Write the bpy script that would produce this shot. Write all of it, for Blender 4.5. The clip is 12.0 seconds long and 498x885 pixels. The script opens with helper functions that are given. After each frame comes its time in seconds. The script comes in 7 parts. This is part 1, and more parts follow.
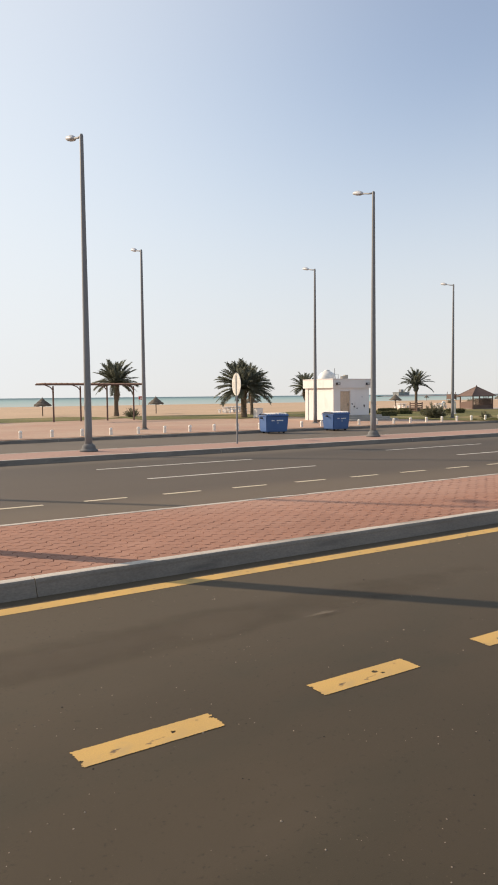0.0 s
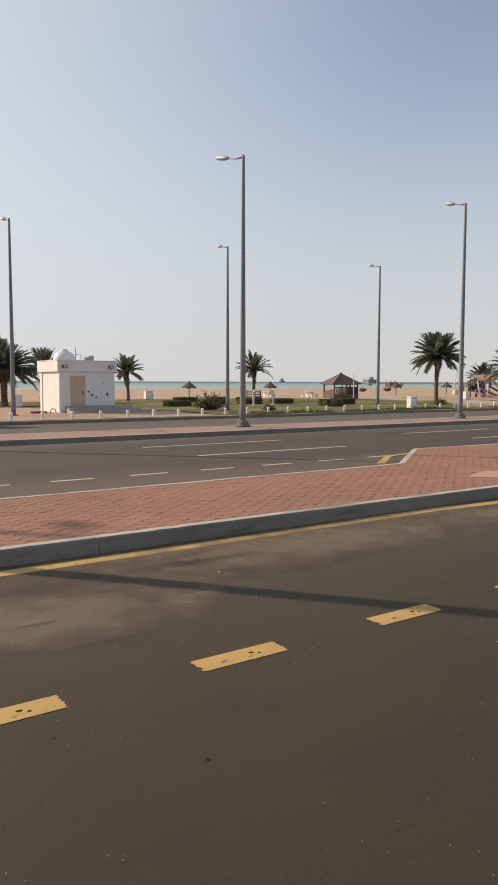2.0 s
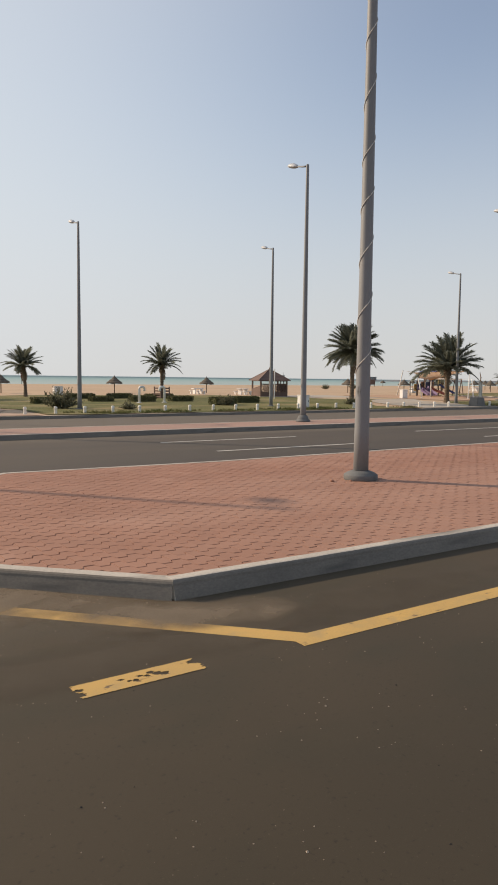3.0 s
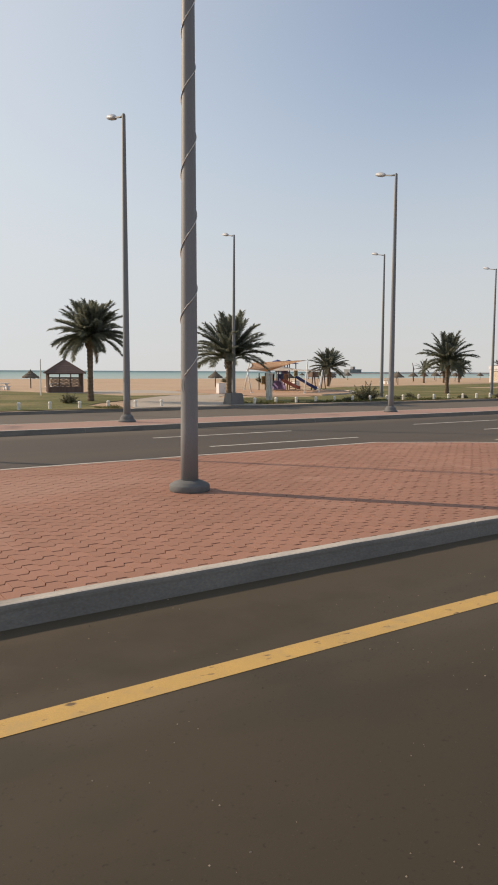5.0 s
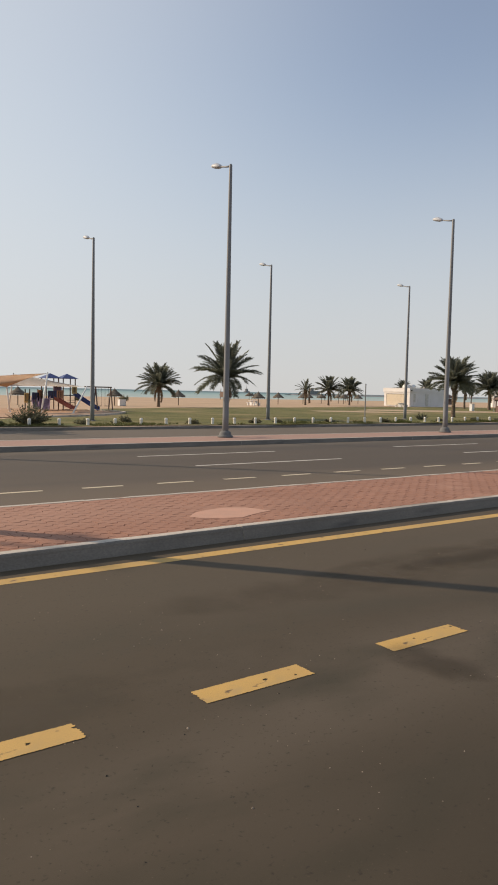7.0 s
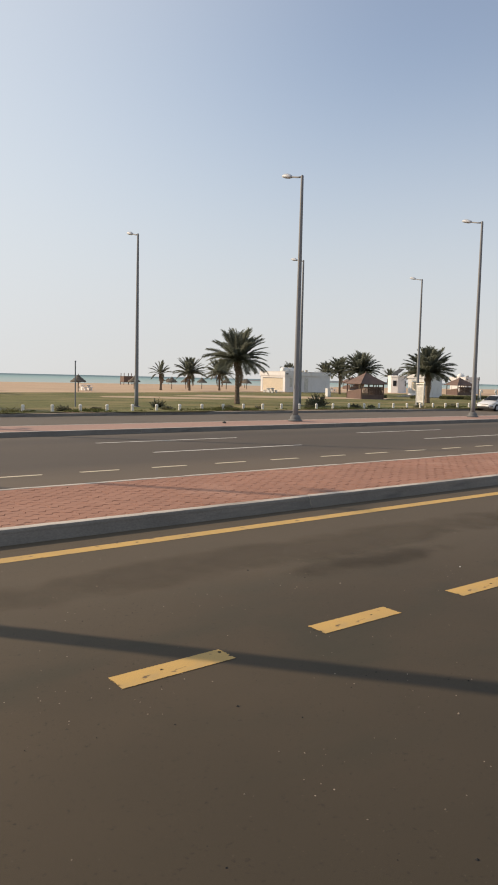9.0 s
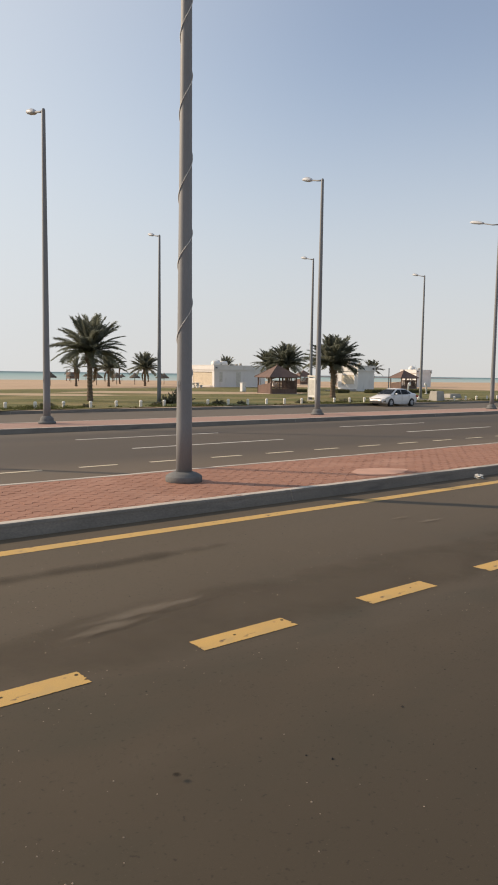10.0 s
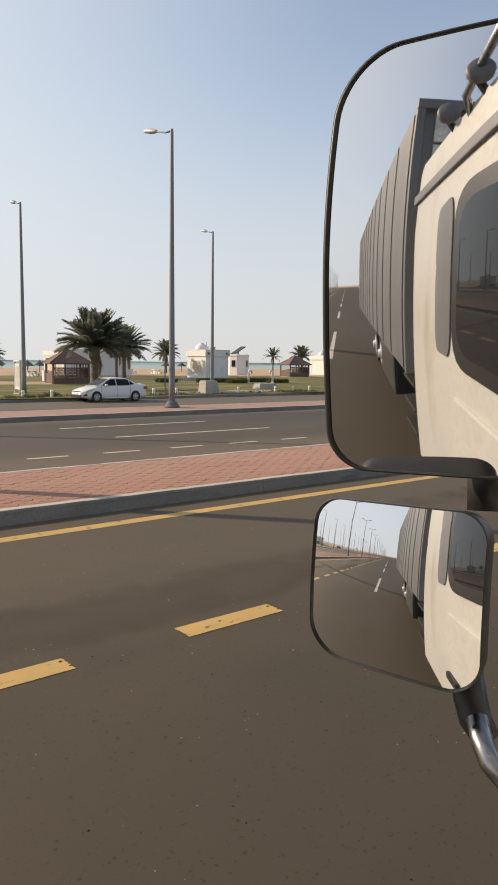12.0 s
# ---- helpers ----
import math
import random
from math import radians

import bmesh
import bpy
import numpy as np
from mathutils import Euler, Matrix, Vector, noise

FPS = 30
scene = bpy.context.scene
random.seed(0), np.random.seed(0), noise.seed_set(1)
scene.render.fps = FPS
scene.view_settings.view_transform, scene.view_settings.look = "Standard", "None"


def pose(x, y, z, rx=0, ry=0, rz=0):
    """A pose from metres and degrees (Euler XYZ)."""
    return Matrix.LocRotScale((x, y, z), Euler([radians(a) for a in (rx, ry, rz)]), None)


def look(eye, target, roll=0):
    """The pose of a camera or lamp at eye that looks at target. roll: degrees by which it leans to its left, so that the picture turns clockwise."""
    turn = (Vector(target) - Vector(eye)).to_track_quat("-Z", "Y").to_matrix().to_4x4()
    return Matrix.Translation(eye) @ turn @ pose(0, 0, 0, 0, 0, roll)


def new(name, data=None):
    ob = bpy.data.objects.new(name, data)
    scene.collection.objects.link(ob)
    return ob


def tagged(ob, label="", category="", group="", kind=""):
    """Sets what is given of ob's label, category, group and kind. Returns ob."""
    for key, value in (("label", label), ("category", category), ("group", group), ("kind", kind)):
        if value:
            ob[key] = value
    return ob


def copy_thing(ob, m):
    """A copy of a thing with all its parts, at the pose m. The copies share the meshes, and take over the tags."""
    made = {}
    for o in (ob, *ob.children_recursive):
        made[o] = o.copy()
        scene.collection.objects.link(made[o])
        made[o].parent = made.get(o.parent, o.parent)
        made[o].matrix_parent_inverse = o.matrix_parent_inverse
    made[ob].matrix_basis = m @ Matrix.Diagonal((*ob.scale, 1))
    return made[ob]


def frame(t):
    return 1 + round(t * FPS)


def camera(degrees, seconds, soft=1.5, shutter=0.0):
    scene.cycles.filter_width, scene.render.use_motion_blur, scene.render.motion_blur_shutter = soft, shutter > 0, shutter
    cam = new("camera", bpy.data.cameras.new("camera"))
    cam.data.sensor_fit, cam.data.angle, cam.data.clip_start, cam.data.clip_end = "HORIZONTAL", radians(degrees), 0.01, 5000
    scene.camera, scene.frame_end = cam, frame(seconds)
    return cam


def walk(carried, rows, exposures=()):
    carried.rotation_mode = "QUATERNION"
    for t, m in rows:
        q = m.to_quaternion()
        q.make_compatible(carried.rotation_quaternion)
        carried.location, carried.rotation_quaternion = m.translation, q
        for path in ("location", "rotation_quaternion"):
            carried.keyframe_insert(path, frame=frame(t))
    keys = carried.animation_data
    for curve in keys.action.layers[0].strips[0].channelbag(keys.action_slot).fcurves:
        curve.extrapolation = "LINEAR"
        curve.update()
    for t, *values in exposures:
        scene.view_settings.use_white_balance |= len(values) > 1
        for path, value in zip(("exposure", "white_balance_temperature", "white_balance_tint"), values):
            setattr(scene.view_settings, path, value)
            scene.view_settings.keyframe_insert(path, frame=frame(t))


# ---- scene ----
cam = camera(37.65, 12.0, soft=1.8)

# seconds, metres along the road, across it and up, then yaw, pitch and roll in degrees
PATH = [
    (0.0, 31.673, 0.317, 2.286, -33.34, -3.67, -0.56),
    (0.5, 37.118, 0.124, 2.288, -34.99, -2.64, -0.40),
    (1.0, 42.725, -0.018, 2.280, -35.04, -4.25, 0.27),
    (1.5, 48.518, -0.113, 2.274, -35.24, -3.76, -0.82),
    (2.0, 54.283, -0.141, 2.245, -34.63, -4.79, 0.18),
    (2.5, 60.209, -0.153, 2.241, -34.33, -5.38, 0.14),
    (3.0, 66.252, -0.160, 2.261, -34.36, -5.08, 0.68),
    (3.2, 68.785, -0.163, 2.246, -34.37, -5.50, 0.78),
    (3.5, 72.640, -0.167, 2.234, -35.54, -5.49, 0.26),
    (3.7, 75.195, -0.166, 2.260, -34.81, -7.59, 0.04),
    (5.3, 95.476, 0.210, 2.259, -34.43, -4.90, 0.33),
    (5.5, 97.908, 0.226, 2.255, -35.00, -4.44, 0.26),
    (6.0, 103.975, 0.254, 2.229, -35.55, -2.88, 1.32),
    (6.5, 110.213, 0.276, 2.266, -35.58, -4.13, 1.46),
    (7.0, 116.437, 0.253, 2.259, -36.32, -3.98, 1.30),
    (7.2, 118.934, 0.242, 2.262, -36.90, -4.08, 0.28),
    (8.8, 139.415, 0.028, 2.268, -37.85, -6.16, 0.92),
    (9.0, 141.948, -0.000, 2.266, -38.27, -5.01, 1.35),
    (9.5, 148.283, -0.071, 2.276, -39.19, -4.96, 1.46),
    (10.0, 154.742, -0.114, 2.247, -39.11, -5.35, 0.81),
    (10.5, 161.100, -0.139, 2.218, -38.61, -4.40, 2.24),
    (11.0, 167.380, -0.163, 2.241, -39.85, -4.98, 1.88),
    (11.5, 173.751, -0.176, 2.234, -38.92, -7.11, 0.15),
    (12.0, 180.147, -0.168, 2.237, -39.50, -6.27, 0.66),
]


def aim(x, y, z, yaw, pitch, roll):
    return pose(x, y, z, 90 + pitch, 0, yaw) @ pose(0, 0, 0, 0, 0, roll)


# seconds and stops: the camera's own slow changes of brightness
STOPS = [(0.0, 1.05), (0.5, 0.80), (1.5, 0.75), (3.0, 0.77), (5.5, 0.76), (7.0, 0.73), (9.0, 0.85), (11.0, 0.83), (11.5, 0.90), (12.0, 0.92)]
walk(cam, [(t, aim(*row)) for t, *row in PATH], STOPS)

# ---------------------------------------------------------------- light
SUN_UP, SUN_SIDE = 26.0, -38.3
world = bpy.data.worlds.new("sky")
scene.world = world
world.use_nodes = True
wn = world.node_tree
sky = wn.nodes.new("ShaderNodeTexSky")
sky.sky_type = "NISHITA"
sky.sun_disc = False
sky.sun_elevation, sky.sun_rotation = radians(SUN_UP), radians(SUN_SIDE)
sky.altitude, sky.air_density, sky.dust_density, sky.ozone_density = 0, 1.0, 0.2, 1.0
# sea haze: the brightest parts of the sky are softened towards an even pale veil
dim, bend = wn.nodes.new("ShaderNodeVectorMath"), wn.nodes.new("ShaderNodeGamma")
dim.operation = "SCALE"
dim.inputs["Scale"].default_value = 0.25
bend.inputs["Gamma"].default_value = 1.7
veil, gain = wn.nodes.new("ShaderNodeVectorMath"), wn.nodes.new("ShaderNodeVectorMath")
ratio, glow = wn.nodes.new("ShaderNodeVectorMath"), wn.nodes.new("ShaderNodeVectorMath")
gain.operation, ratio.operation = "MULTIPLY", "DIVIDE"
veil.inputs[1].default_value = (1.58, 1.58, 1.58)
gain.inputs[1].default_value = (6.1, 7.3, 7.95)
glow.inputs[1].default_value = (0.197, 0.492, 0.84)
tone = wn.nodes.new("ShaderNodeHueSaturation")
tone.inputs["Saturation"].default_value = 0.70
wn.links.new(sky.outputs[0], dim.inputs[0])
wn.links.new(dim.outputs[0], bend.inputs["Color"])
wn.links.new(bend.outputs[0], veil.inputs[0])
wn.links.new(bend.outputs[0], gain.inputs[0])
wn.links.new(gain.outputs[0], ratio.inputs[0])
wn.links.new(veil.outputs[0], ratio.inputs[1])
wn.links.new(ratio.outputs[0], glow.inputs[0])
wn.links.new(glow.outputs[0], tone.inputs["Color"])
# grey sea haze low over the whole horizon
where, part_z, low = wn.nodes.new("ShaderNodeTexCoord"), wn.nodes.new("ShaderNodeSeparateXYZ"), wn.nodes.new("ShaderNodeMapRange")
low.interpolation_type = "SMOOTHSTEP"
low.inputs[1].default_value, low.inputs[2].default_value = 0.0, 0.42
low.inputs[3].default_value, low.inputs[4].default_value = 0.80, 0.0
haze = wn.nodes.new("ShaderNodeMix")
haze.data_type = "RGBA"
haze.inputs[7].default_value = (3.20, 3.60, 4.06, 1)
wn.links.new(where.outputs["Generated"], part_z.inputs[0])
wn.links.new(part_z.outputs[2], low.inputs[0])
wn.links.new(low.outputs[0], haze.inputs[0])
wn.links.new(tone.outputs[0], haze.inputs[6])
# broad pale glow of the haze on the sun's side of the sky
a, b = radians(SUN_UP), radians(SUN_SIDE)
sun_way = Vector((math.sin(b) * math.cos(a), math.cos(b) * math.cos(a), math.sin(a)))
near_sun, spread, bright = wn.nodes.new("ShaderNodeVectorMath"), wn.nodes.new("ShaderNodeMapRange"), wn.nodes.new("ShaderNodeMix")
near_sun.operation, spread.interpolation_type, bright.data_type = "DOT_PRODUCT", "SMOOTHSTEP", "RGBA"
near_sun.inputs[1].default_value = sun_way
spread.inputs[1].default_value, spread.inputs[2].default_value = 0.18, 0.85
spread.inputs[3].default_value, spread.inputs[4].default_value = 0.0, 0.72
bright.inputs[7].default_value = (3.84, 4.50, 5.05, 1)
wn.links.new(where.outputs["Generated"], near_sun.inputs[0])
wn.links.new(near_sun.outputs["Value"], spread.inputs[0])
wn.links.new(spread.outputs[0], bright.inputs[0])
wn.links.new(haze.outputs[2], bright.inputs[6])
wn.links.new(bright.outputs[2], wn.nodes["Background"].inputs[0])
wn.nodes["Background"].inputs[1].default_value = 0.10
sun_data = bpy.data.lights.new("sun", "SUN")
sun_data.energy, sun_data.angle, sun_data.color = 2.45, radians(0.6), (1.0, 0.885, 0.72)
sun = new("sun", sun_data)
sun.matrix_world = look(sun_way * 200, (0, 0, 0))
scene.view_settings.use_white_balance = True
scene.view_settings.white_balance_temperature = 7450
scene.view_settings.white_balance_tint = 17


# ---------------------------------------------------------------- materials
def material(name, base, second=None, rough=0.8, metal=0.0, big=0.5, fine=30.0, bump=0.15, depth=0.01, mix=0.5, per_piece=0.0, grain=0.25, spec=0.5, stretch=None):
    """A surface of two colours mixed by broad patches, with a fine grain in colour, gloss and relief."""
    m = bpy.data.materials.new(name)
    m.use_nodes = True
    nt = m.node_tree
    link, p = nt.links.new, nt.nodes["Principled BSDF"]
    p.inputs["Roughness"].default_value, p.inputs["Metallic"].default_value = rough, metal
    p.inputs["Specular IOR Level"].default_value = spec
    tc = nt.nodes.new("ShaderNodeTexCoord")
    co = tc.outputs["Object"]
    if stretch:
        mp = nt.nodes.new("ShaderNodeMapping")
        mp.inputs["Scale"].default_value = stretch
        link(co, mp.inputs[0])
        co = mp.outputs[0]
    n1, n2 = nt.nodes.new("ShaderNodeTexNoise"), nt.nodes.new("ShaderNodeTexNoise")
    n1.inputs["Scale"].default_value, n1.inputs["Detail"].default_value = big, 6.0
    n2.inputs["Scale"].default_value, n2.inputs["Detail"].default_value = fine, 4.0
    for n in (n1, n2):
        link(co, n.inputs["Vector"])
    ramp = nt.nodes.new("ShaderNodeMapRange")
    ramp.inputs[1].default_value, ramp.inputs[2].default_value = 0.5 - 0.3 * mix - 0.02, 0.5 + 0.3 * mix + 0.02
    link(n1.outputs[0], ramp.inputs[0])
    c = nt.nodes.new("ShaderNodeMix")
    c.data_type = "RGBA"
    second = second or tuple(v * 0.8 for v in base)
    c.inputs[6].default_value, c.inputs[7].default_value = (*base, 1), (*second, 1)
    link(ramp.outputs[0], c.inputs[0])
    g = nt.nodes.new("ShaderNodeMapRange")
    g.inputs[1].default_value, g.inputs[2].default_value = 0.3, 0.7
    g.inputs[3].default_value, g.inputs[4].default_value = 1 - grain, 1 + grain
    link(n2.outputs[0], g.inputs[0])
    v = nt.nodes.new("ShaderNodeVectorMath")
    v.operation = "SCALE"
    link(c.outputs[2], v.inputs[0])
    link(g.outputs[0], v.inputs["Scale"])
    out = v.outputs[0]
    if per_piece:
        oi = nt.nodes.new("ShaderNodeObjectInfo")
        ge = nt.nodes.new("ShaderNodeNewGeometry")
        ad = nt.nodes.new("ShaderNodeMath")
        ad.operation = "ADD"
        link(oi.outputs["Random"], ad.inputs[0])
        link(ge.outputs["Random Per Island"], ad.inputs[1])
        k = nt.nodes.new("ShaderNodeMapRange")
        k.inputs[2].default_value = 2.0
        k.inputs[3].default_value, k.inputs[4].default_value = 1 - per_piece, 1 + per_piece
        link(ad.outputs[0], k.inputs[0])
        v2 = nt.nodes.new("ShaderNodeVectorMath")
        v2.operation = "SCALE"
        link(out, v2.inputs[0])
        link(k.outputs[0], v2.inputs["Scale"])
        out = v2.outputs[0]
    link(out, p.inputs["Base Color"])
    r = nt.nodes.new("ShaderNodeMapRange")
    r.inputs[3].default_value, r.inputs[4].default_value = max(0.02, rough - 0.12), min(1.0, rough + 0.12)
    link(n2.outputs[0], r.inputs[0])
    link(r.outputs[0], p.inputs["Roughness"])
    if bump:
        bp = nt.nodes.new("ShaderNodeBump")
        bp.inputs["Strength"].default_value, bp.inputs["Distance"].default_value = bump, depth
        link(n2.outputs[0], bp.inputs["Height"])
        link(bp.outputs[0], p.inputs["Normal"])
    return m


def blend_more(m, colour, scale, low, high, stretch=(1, 1, 1), detail=8.0, rough=None):
    """Lay one more stain of the given colour over a material, where a noise passes from low to high."""
    nt = m.node_tree
    p = nt.nodes["Principled BSDF"]
    src = p.inputs["Base Color"].links[0].from_socket
    tc, mp, n = nt.nodes.new("ShaderNodeTexCoord"), nt.nodes.new("ShaderNodeMapping"), nt.nodes.new("ShaderNodeTexNoise")
    mp.inputs["Scale"].default_value = stretch
    n.inputs["Scale"].default_value, n.inputs["Detail"].default_value = scale, detail
    nt.links.new(tc.outputs["Object"], mp.inputs[0])
    nt.links.new(mp.outputs[0], n.inputs["Vector"])
    r = nt.nodes.new("ShaderNodeMapRange")
    r.inputs[1].default_value, r.inputs[2].default_value = low, high
    nt.links.new(n.outputs[0], r.inputs[0])
    c = nt.nodes.new("ShaderNodeMix")
    c.data_type = "RGBA"
    c.inputs[7].default_value = (*colour, 1)
    nt.links.new(r.outputs[0], c.inputs[0])
    nt.links.new(src, c.inputs[6])
    nt.links.new(c.outputs[2], p.inputs["Base Color"])
    return m


def blend_along(m, colour, axis, start, full, amount, wobble=1.2, scale=0.35):
    """Lay a colour over a material on one side of a line along the road, with a wandering, broken border."""
    nt = m.node_tree
    p = nt.nodes["Principled BSDF"]
    src = p.inputs["Base Color"].links[0].from_socket
    tc, sp, mp, n = [nt.nodes.new("ShaderNode" + k) for k in ("TexCoord", "SeparateXYZ", "Mapping", "TexNoise")]
    mp.inputs["Scale"].default_value = (0.3, 1, 1)
    n.inputs["Scale"].default_value, n.inputs["Detail"].default_value = scale, 9.0
    nt.links.new(tc.outputs["Object"], sp.inputs[0])
    nt.links.new(tc.outputs["Object"], mp.inputs[0])
    nt.links.new(mp.outputs[0], n.inputs["Vector"])
    w = nt.nodes.new("ShaderNodeMath")
    w.operation = "MULTIPLY_ADD"
    w.inputs[1].default_value = wobble * 4
    nt.links.new(n.outputs[0], w.inputs[0])
    nt.links.new(sp.outputs[axis], w.inputs[2])
    r = nt.nodes.new("ShaderNodeMapRange")
    r.interpolation_type = "SMOOTHSTEP"
    r.inputs[1].default_value, r.inputs[2].default_value, r.inputs[4].default_value = start + 2 * wobble, full + 2 * wobble, amount
    nt.links.new(w.outputs[0], r.inputs[0])
    c = nt.nodes.new("ShaderNodeMix")
    c.data_type = "RGBA"
    c.inputs[7].default_value = (*colour, 1)
    nt.links.new(r.outputs[0], c.inputs[0])
    nt.links.new(src, c.inputs[6])
    nt.links.new(c.outputs[2], p.inputs["Base Color"])


ASPHALT = material("asphalt", (0.077, 0.0565, 0.0340), (0.062, 0.0465, 0.0280), rough=0.78, big=0.55, fine=210, bump=0.28, depth=0.003, grain=0.34, spec=0.3)
blend_more(ASPHALT, (0.125, 0.098, 0.070), 0.30, 0.56, 0.80, (0.35, 1.2, 1))
blend_more(ASPHALT, (0.052, 0.044, 0.027), 1.1, 0.50, 0.72, (0.6, 1.2, 1))
# near lane darkened in the colour for lens fall-off; dusty margin towards the median
blend_along(ASPHALT, (0.042, 0.033, 0.0205), 1, 4.0, 1.8, 0.62, 0.5)
blend_along(ASPHALT, (0.125, 0.095, 0.061), 1, 4.2, 7.2, 0.62, 0.6)
# darker tone along the road below x 150, fullest at 112
blend_along(ASPHALT, (0.050, 0.039, 0.0235), 0, 150.0, 112.0, 0.32, 6.0)
# glare and haze painted in as paler asphalt beyond x 140
blend_along(ASPHALT, (0.100, 0.080, 0.056), 0, 140.0, 172.0, 0.32, 6.0)
blend_more(ASPHALT, (0.034, 0.027, 0.017), 34.0, 0.635, 0.80, detail=2.0)
blend_more(ASPHALT, (0.115, 0.092, 0.063), 60.0, 0.68, 0.82, detail=2.0)
ASPHALT_FAR = material("asphalt_worn", (0.092, 0.069, 0.047), (0.076, 0.058, 0.040), rough=0.8, big=0.2, fine=90, bump=0.3, depth=0.004, grain=0.2, spec=0.4, stretch=(0.3, 1, 1))
blend_more(ASPHALT_FAR, (0.060, 0.048, 0.036), 0.16, 0.46, 0.70, (0.10, 1.2, 1))
blend_along(ASPHALT_FAR, (0.145, 0.108, 0.070), 1, 16.6, 13.8, 0.75, 0.6)
blend_along(ASPHALT_FAR, (0.150, 0.120, 0.086), 1, 23.6, 26.0, 0.75, 0.5)
PAVER = material("red_paver", (0.375, 0.188, 0.125), (0.335, 0.168, 0.112), rough=0.85, big=0.5, fine=70, bump=0.35, depth=0.003, per_piece=0.10, grain=0.12, spec=0.3)
blend_more(PAVER, (0.46, 0.26, 0.185), 0.6, 0.58, 0.82)
blend_more(PAVER, (0.43, 0.250, 0.180), 0.09, 0.50, 0.66, (0.5, 1.5, 1))
PAVING_FAR = material("pink_paving", (0.40, 0.245, 0.19), (0.37, 0.235, 0.185), rough=0.85, big=0.35, fine=8, bump=0.3, depth=0.004, grain=0.12, spec=0.3)
PLAZA = material("plaza_paving", (0.42, 0.255, 0.18), (0.46, 0.32, 0.23), rough=0.85, big=0.15, fine=6, bump=0.2, depth=0.004, grain=0.10, spec=0.3)
JOINT = material("joint_sand", (0.21, 0.115, 0.079), (0.16, 0.088, 0.062), rough=0.95, big=1.0, fine=60, bump=0.2, depth=0.003)
KERB = material("kerb_concrete", (0.55, 0.49, 0.41), (0.46, 0.41, 0.345), rough=0.85, big=0.8, fine=40, bump=0.35, depth=0.004, grain=0.12, per_piece=0.06)
blend_more(KERB, (0.16, 0.14, 0.12), 1.4, 0.55, 0.75, (0.4, 2, 3))
# road-side face: shade put into a darker kerb colour; blotches are scuffs
KERB_SHADED = material("shaded_scuffed_kerb", (0.205, 0.180, 0.149), (0.160, 0.140, 0.116), rough=0.85, big=1.6, fine=34, bump=0.3, depth=0.004, grain=0.16, per_piece=0.03, stretch=(0.8, 1.5, 1.5))
blend_more(KERB_SHADED, (0.075, 0.069, 0.061), 2.2, 0.57, 0.86, (0.35, 1, 2.6))
GREY_BLOCK = material("weathered_concrete", (0.20, 0.19, 0.175), (0.15, 0.143, 0.132), rough=0.9, big=1.5, fine=25, bump=0.4, depth=0.006, grain=0.15)
CONCRETE = material("concrete", (0.42, 0.39, 0.34), (0.34, 0.32, 0.28), rough=0.88, big=1.2, fine=25, bump=0.3, depth=0.005, grain=0.12)
PATHWAY = material("pathway", (0.44, 0.38, 0.31), (0.40, 0.34, 0.27), rough=0.9, big=0.3, fine=12, bump=0.2, depth=0.004, grain=0.1)
YELLOW = material("yellow_paint", (0.60, 0.365, 0.105), (0.52, 0.325, 0.105), rough=0.7, big=2.0, fine=120, bump=0.3, depth=0.003, grain=0.12)
blend_more(YELLOW, (0.47, 0.31, 0.120), 5.0, 0.54, 0.74, detail=10.0)
blend_more(YELLOW, (0.15, 0.098, 0.05), 10.0, 0.63, 0.70, (0.6, 1, 1), detail=14.0)
PALE_YELLOW = material("faded_yellow_paint", (0.66, 0.56, 0.39), (0.52, 0.44, 0.31), rough=0.7, big=1.5, fine=90, bump=0.2, depth=0.003, grain=0.12)
WHITE_LINE = material("white_paint", (0.66, 0.62, 0.54), (0.50, 0.47, 0.41), rough=0.7, big=1.5, fine=90, bump=0.2, depth=0.003, grain=0.12)
SAND = material("sand", (0.545, 0.385, 0.255), (0.49, 0.348, 0.232), rough=0.95, big=0.05, fine=1.2, bump=0.5, depth=0.05, grain=0.10, spec=0.2)
blend_more(SAND, (0.42, 0.285, 0.175), 0.5, 0.50, 0.75, (0.25, 1, 1))
GRASS = material("lawn", (0.127, 0.134, 0.048), (0.170, 0.157, 0.064), rough=0.95, big=0.22, fine=9.0, bump=0.8, depth=0.06, grain=0.45, spec=0.15)
blend_more(GRASS, (0.29, 0.225, 0.11), 0.22, 0.46, 0.70, (0.6, 1, 1))
blend_more(GRASS, (0.075, 0.092, 0.034), 0.5, 0.55, 0.72, (0.5, 1, 1))
BLADES = material("grass_blades", (0.095, 0.115, 0.038), (0.17, 0.16, 0.068), rough=0.8, big=0.3, fine=5, bump=0, grain=0.3, per_piece=0.25, spec=0.2)
DRY = material("dry_earth", (0.50, 0.37, 0.24), (0.42, 0.31, 0.20), rough=0.95, big=0.3, fine=5, bump=0.4, depth=0.03, grain=0.15, spec=0.2)
PLAYPAD = material("play_sand", (0.50, 0.32, 0.21), (0.45, 0.29, 0.19), rough=0.95, big=0.3, fine=6, bump=0.4, depth=0.02, grain=0.12, spec=0.2)
POLE = material("grey_pole", (0.212, 0.219, 0.222), (0.182, 0.188, 0.191), rough=0.6, metal=0.0, big=0.8, fine=40, bump=0.08, depth=0.002, grain=0.08, stretch=(3, 3, 0.4))
COLLAR = material("cast_collar", (0.172, 0.174, 0.170), (0.130, 0.132, 0.128), rough=0.85, big=2.5, fine=40, bump=0.2, depth=0.003, grain=0.15, spec=0.25)
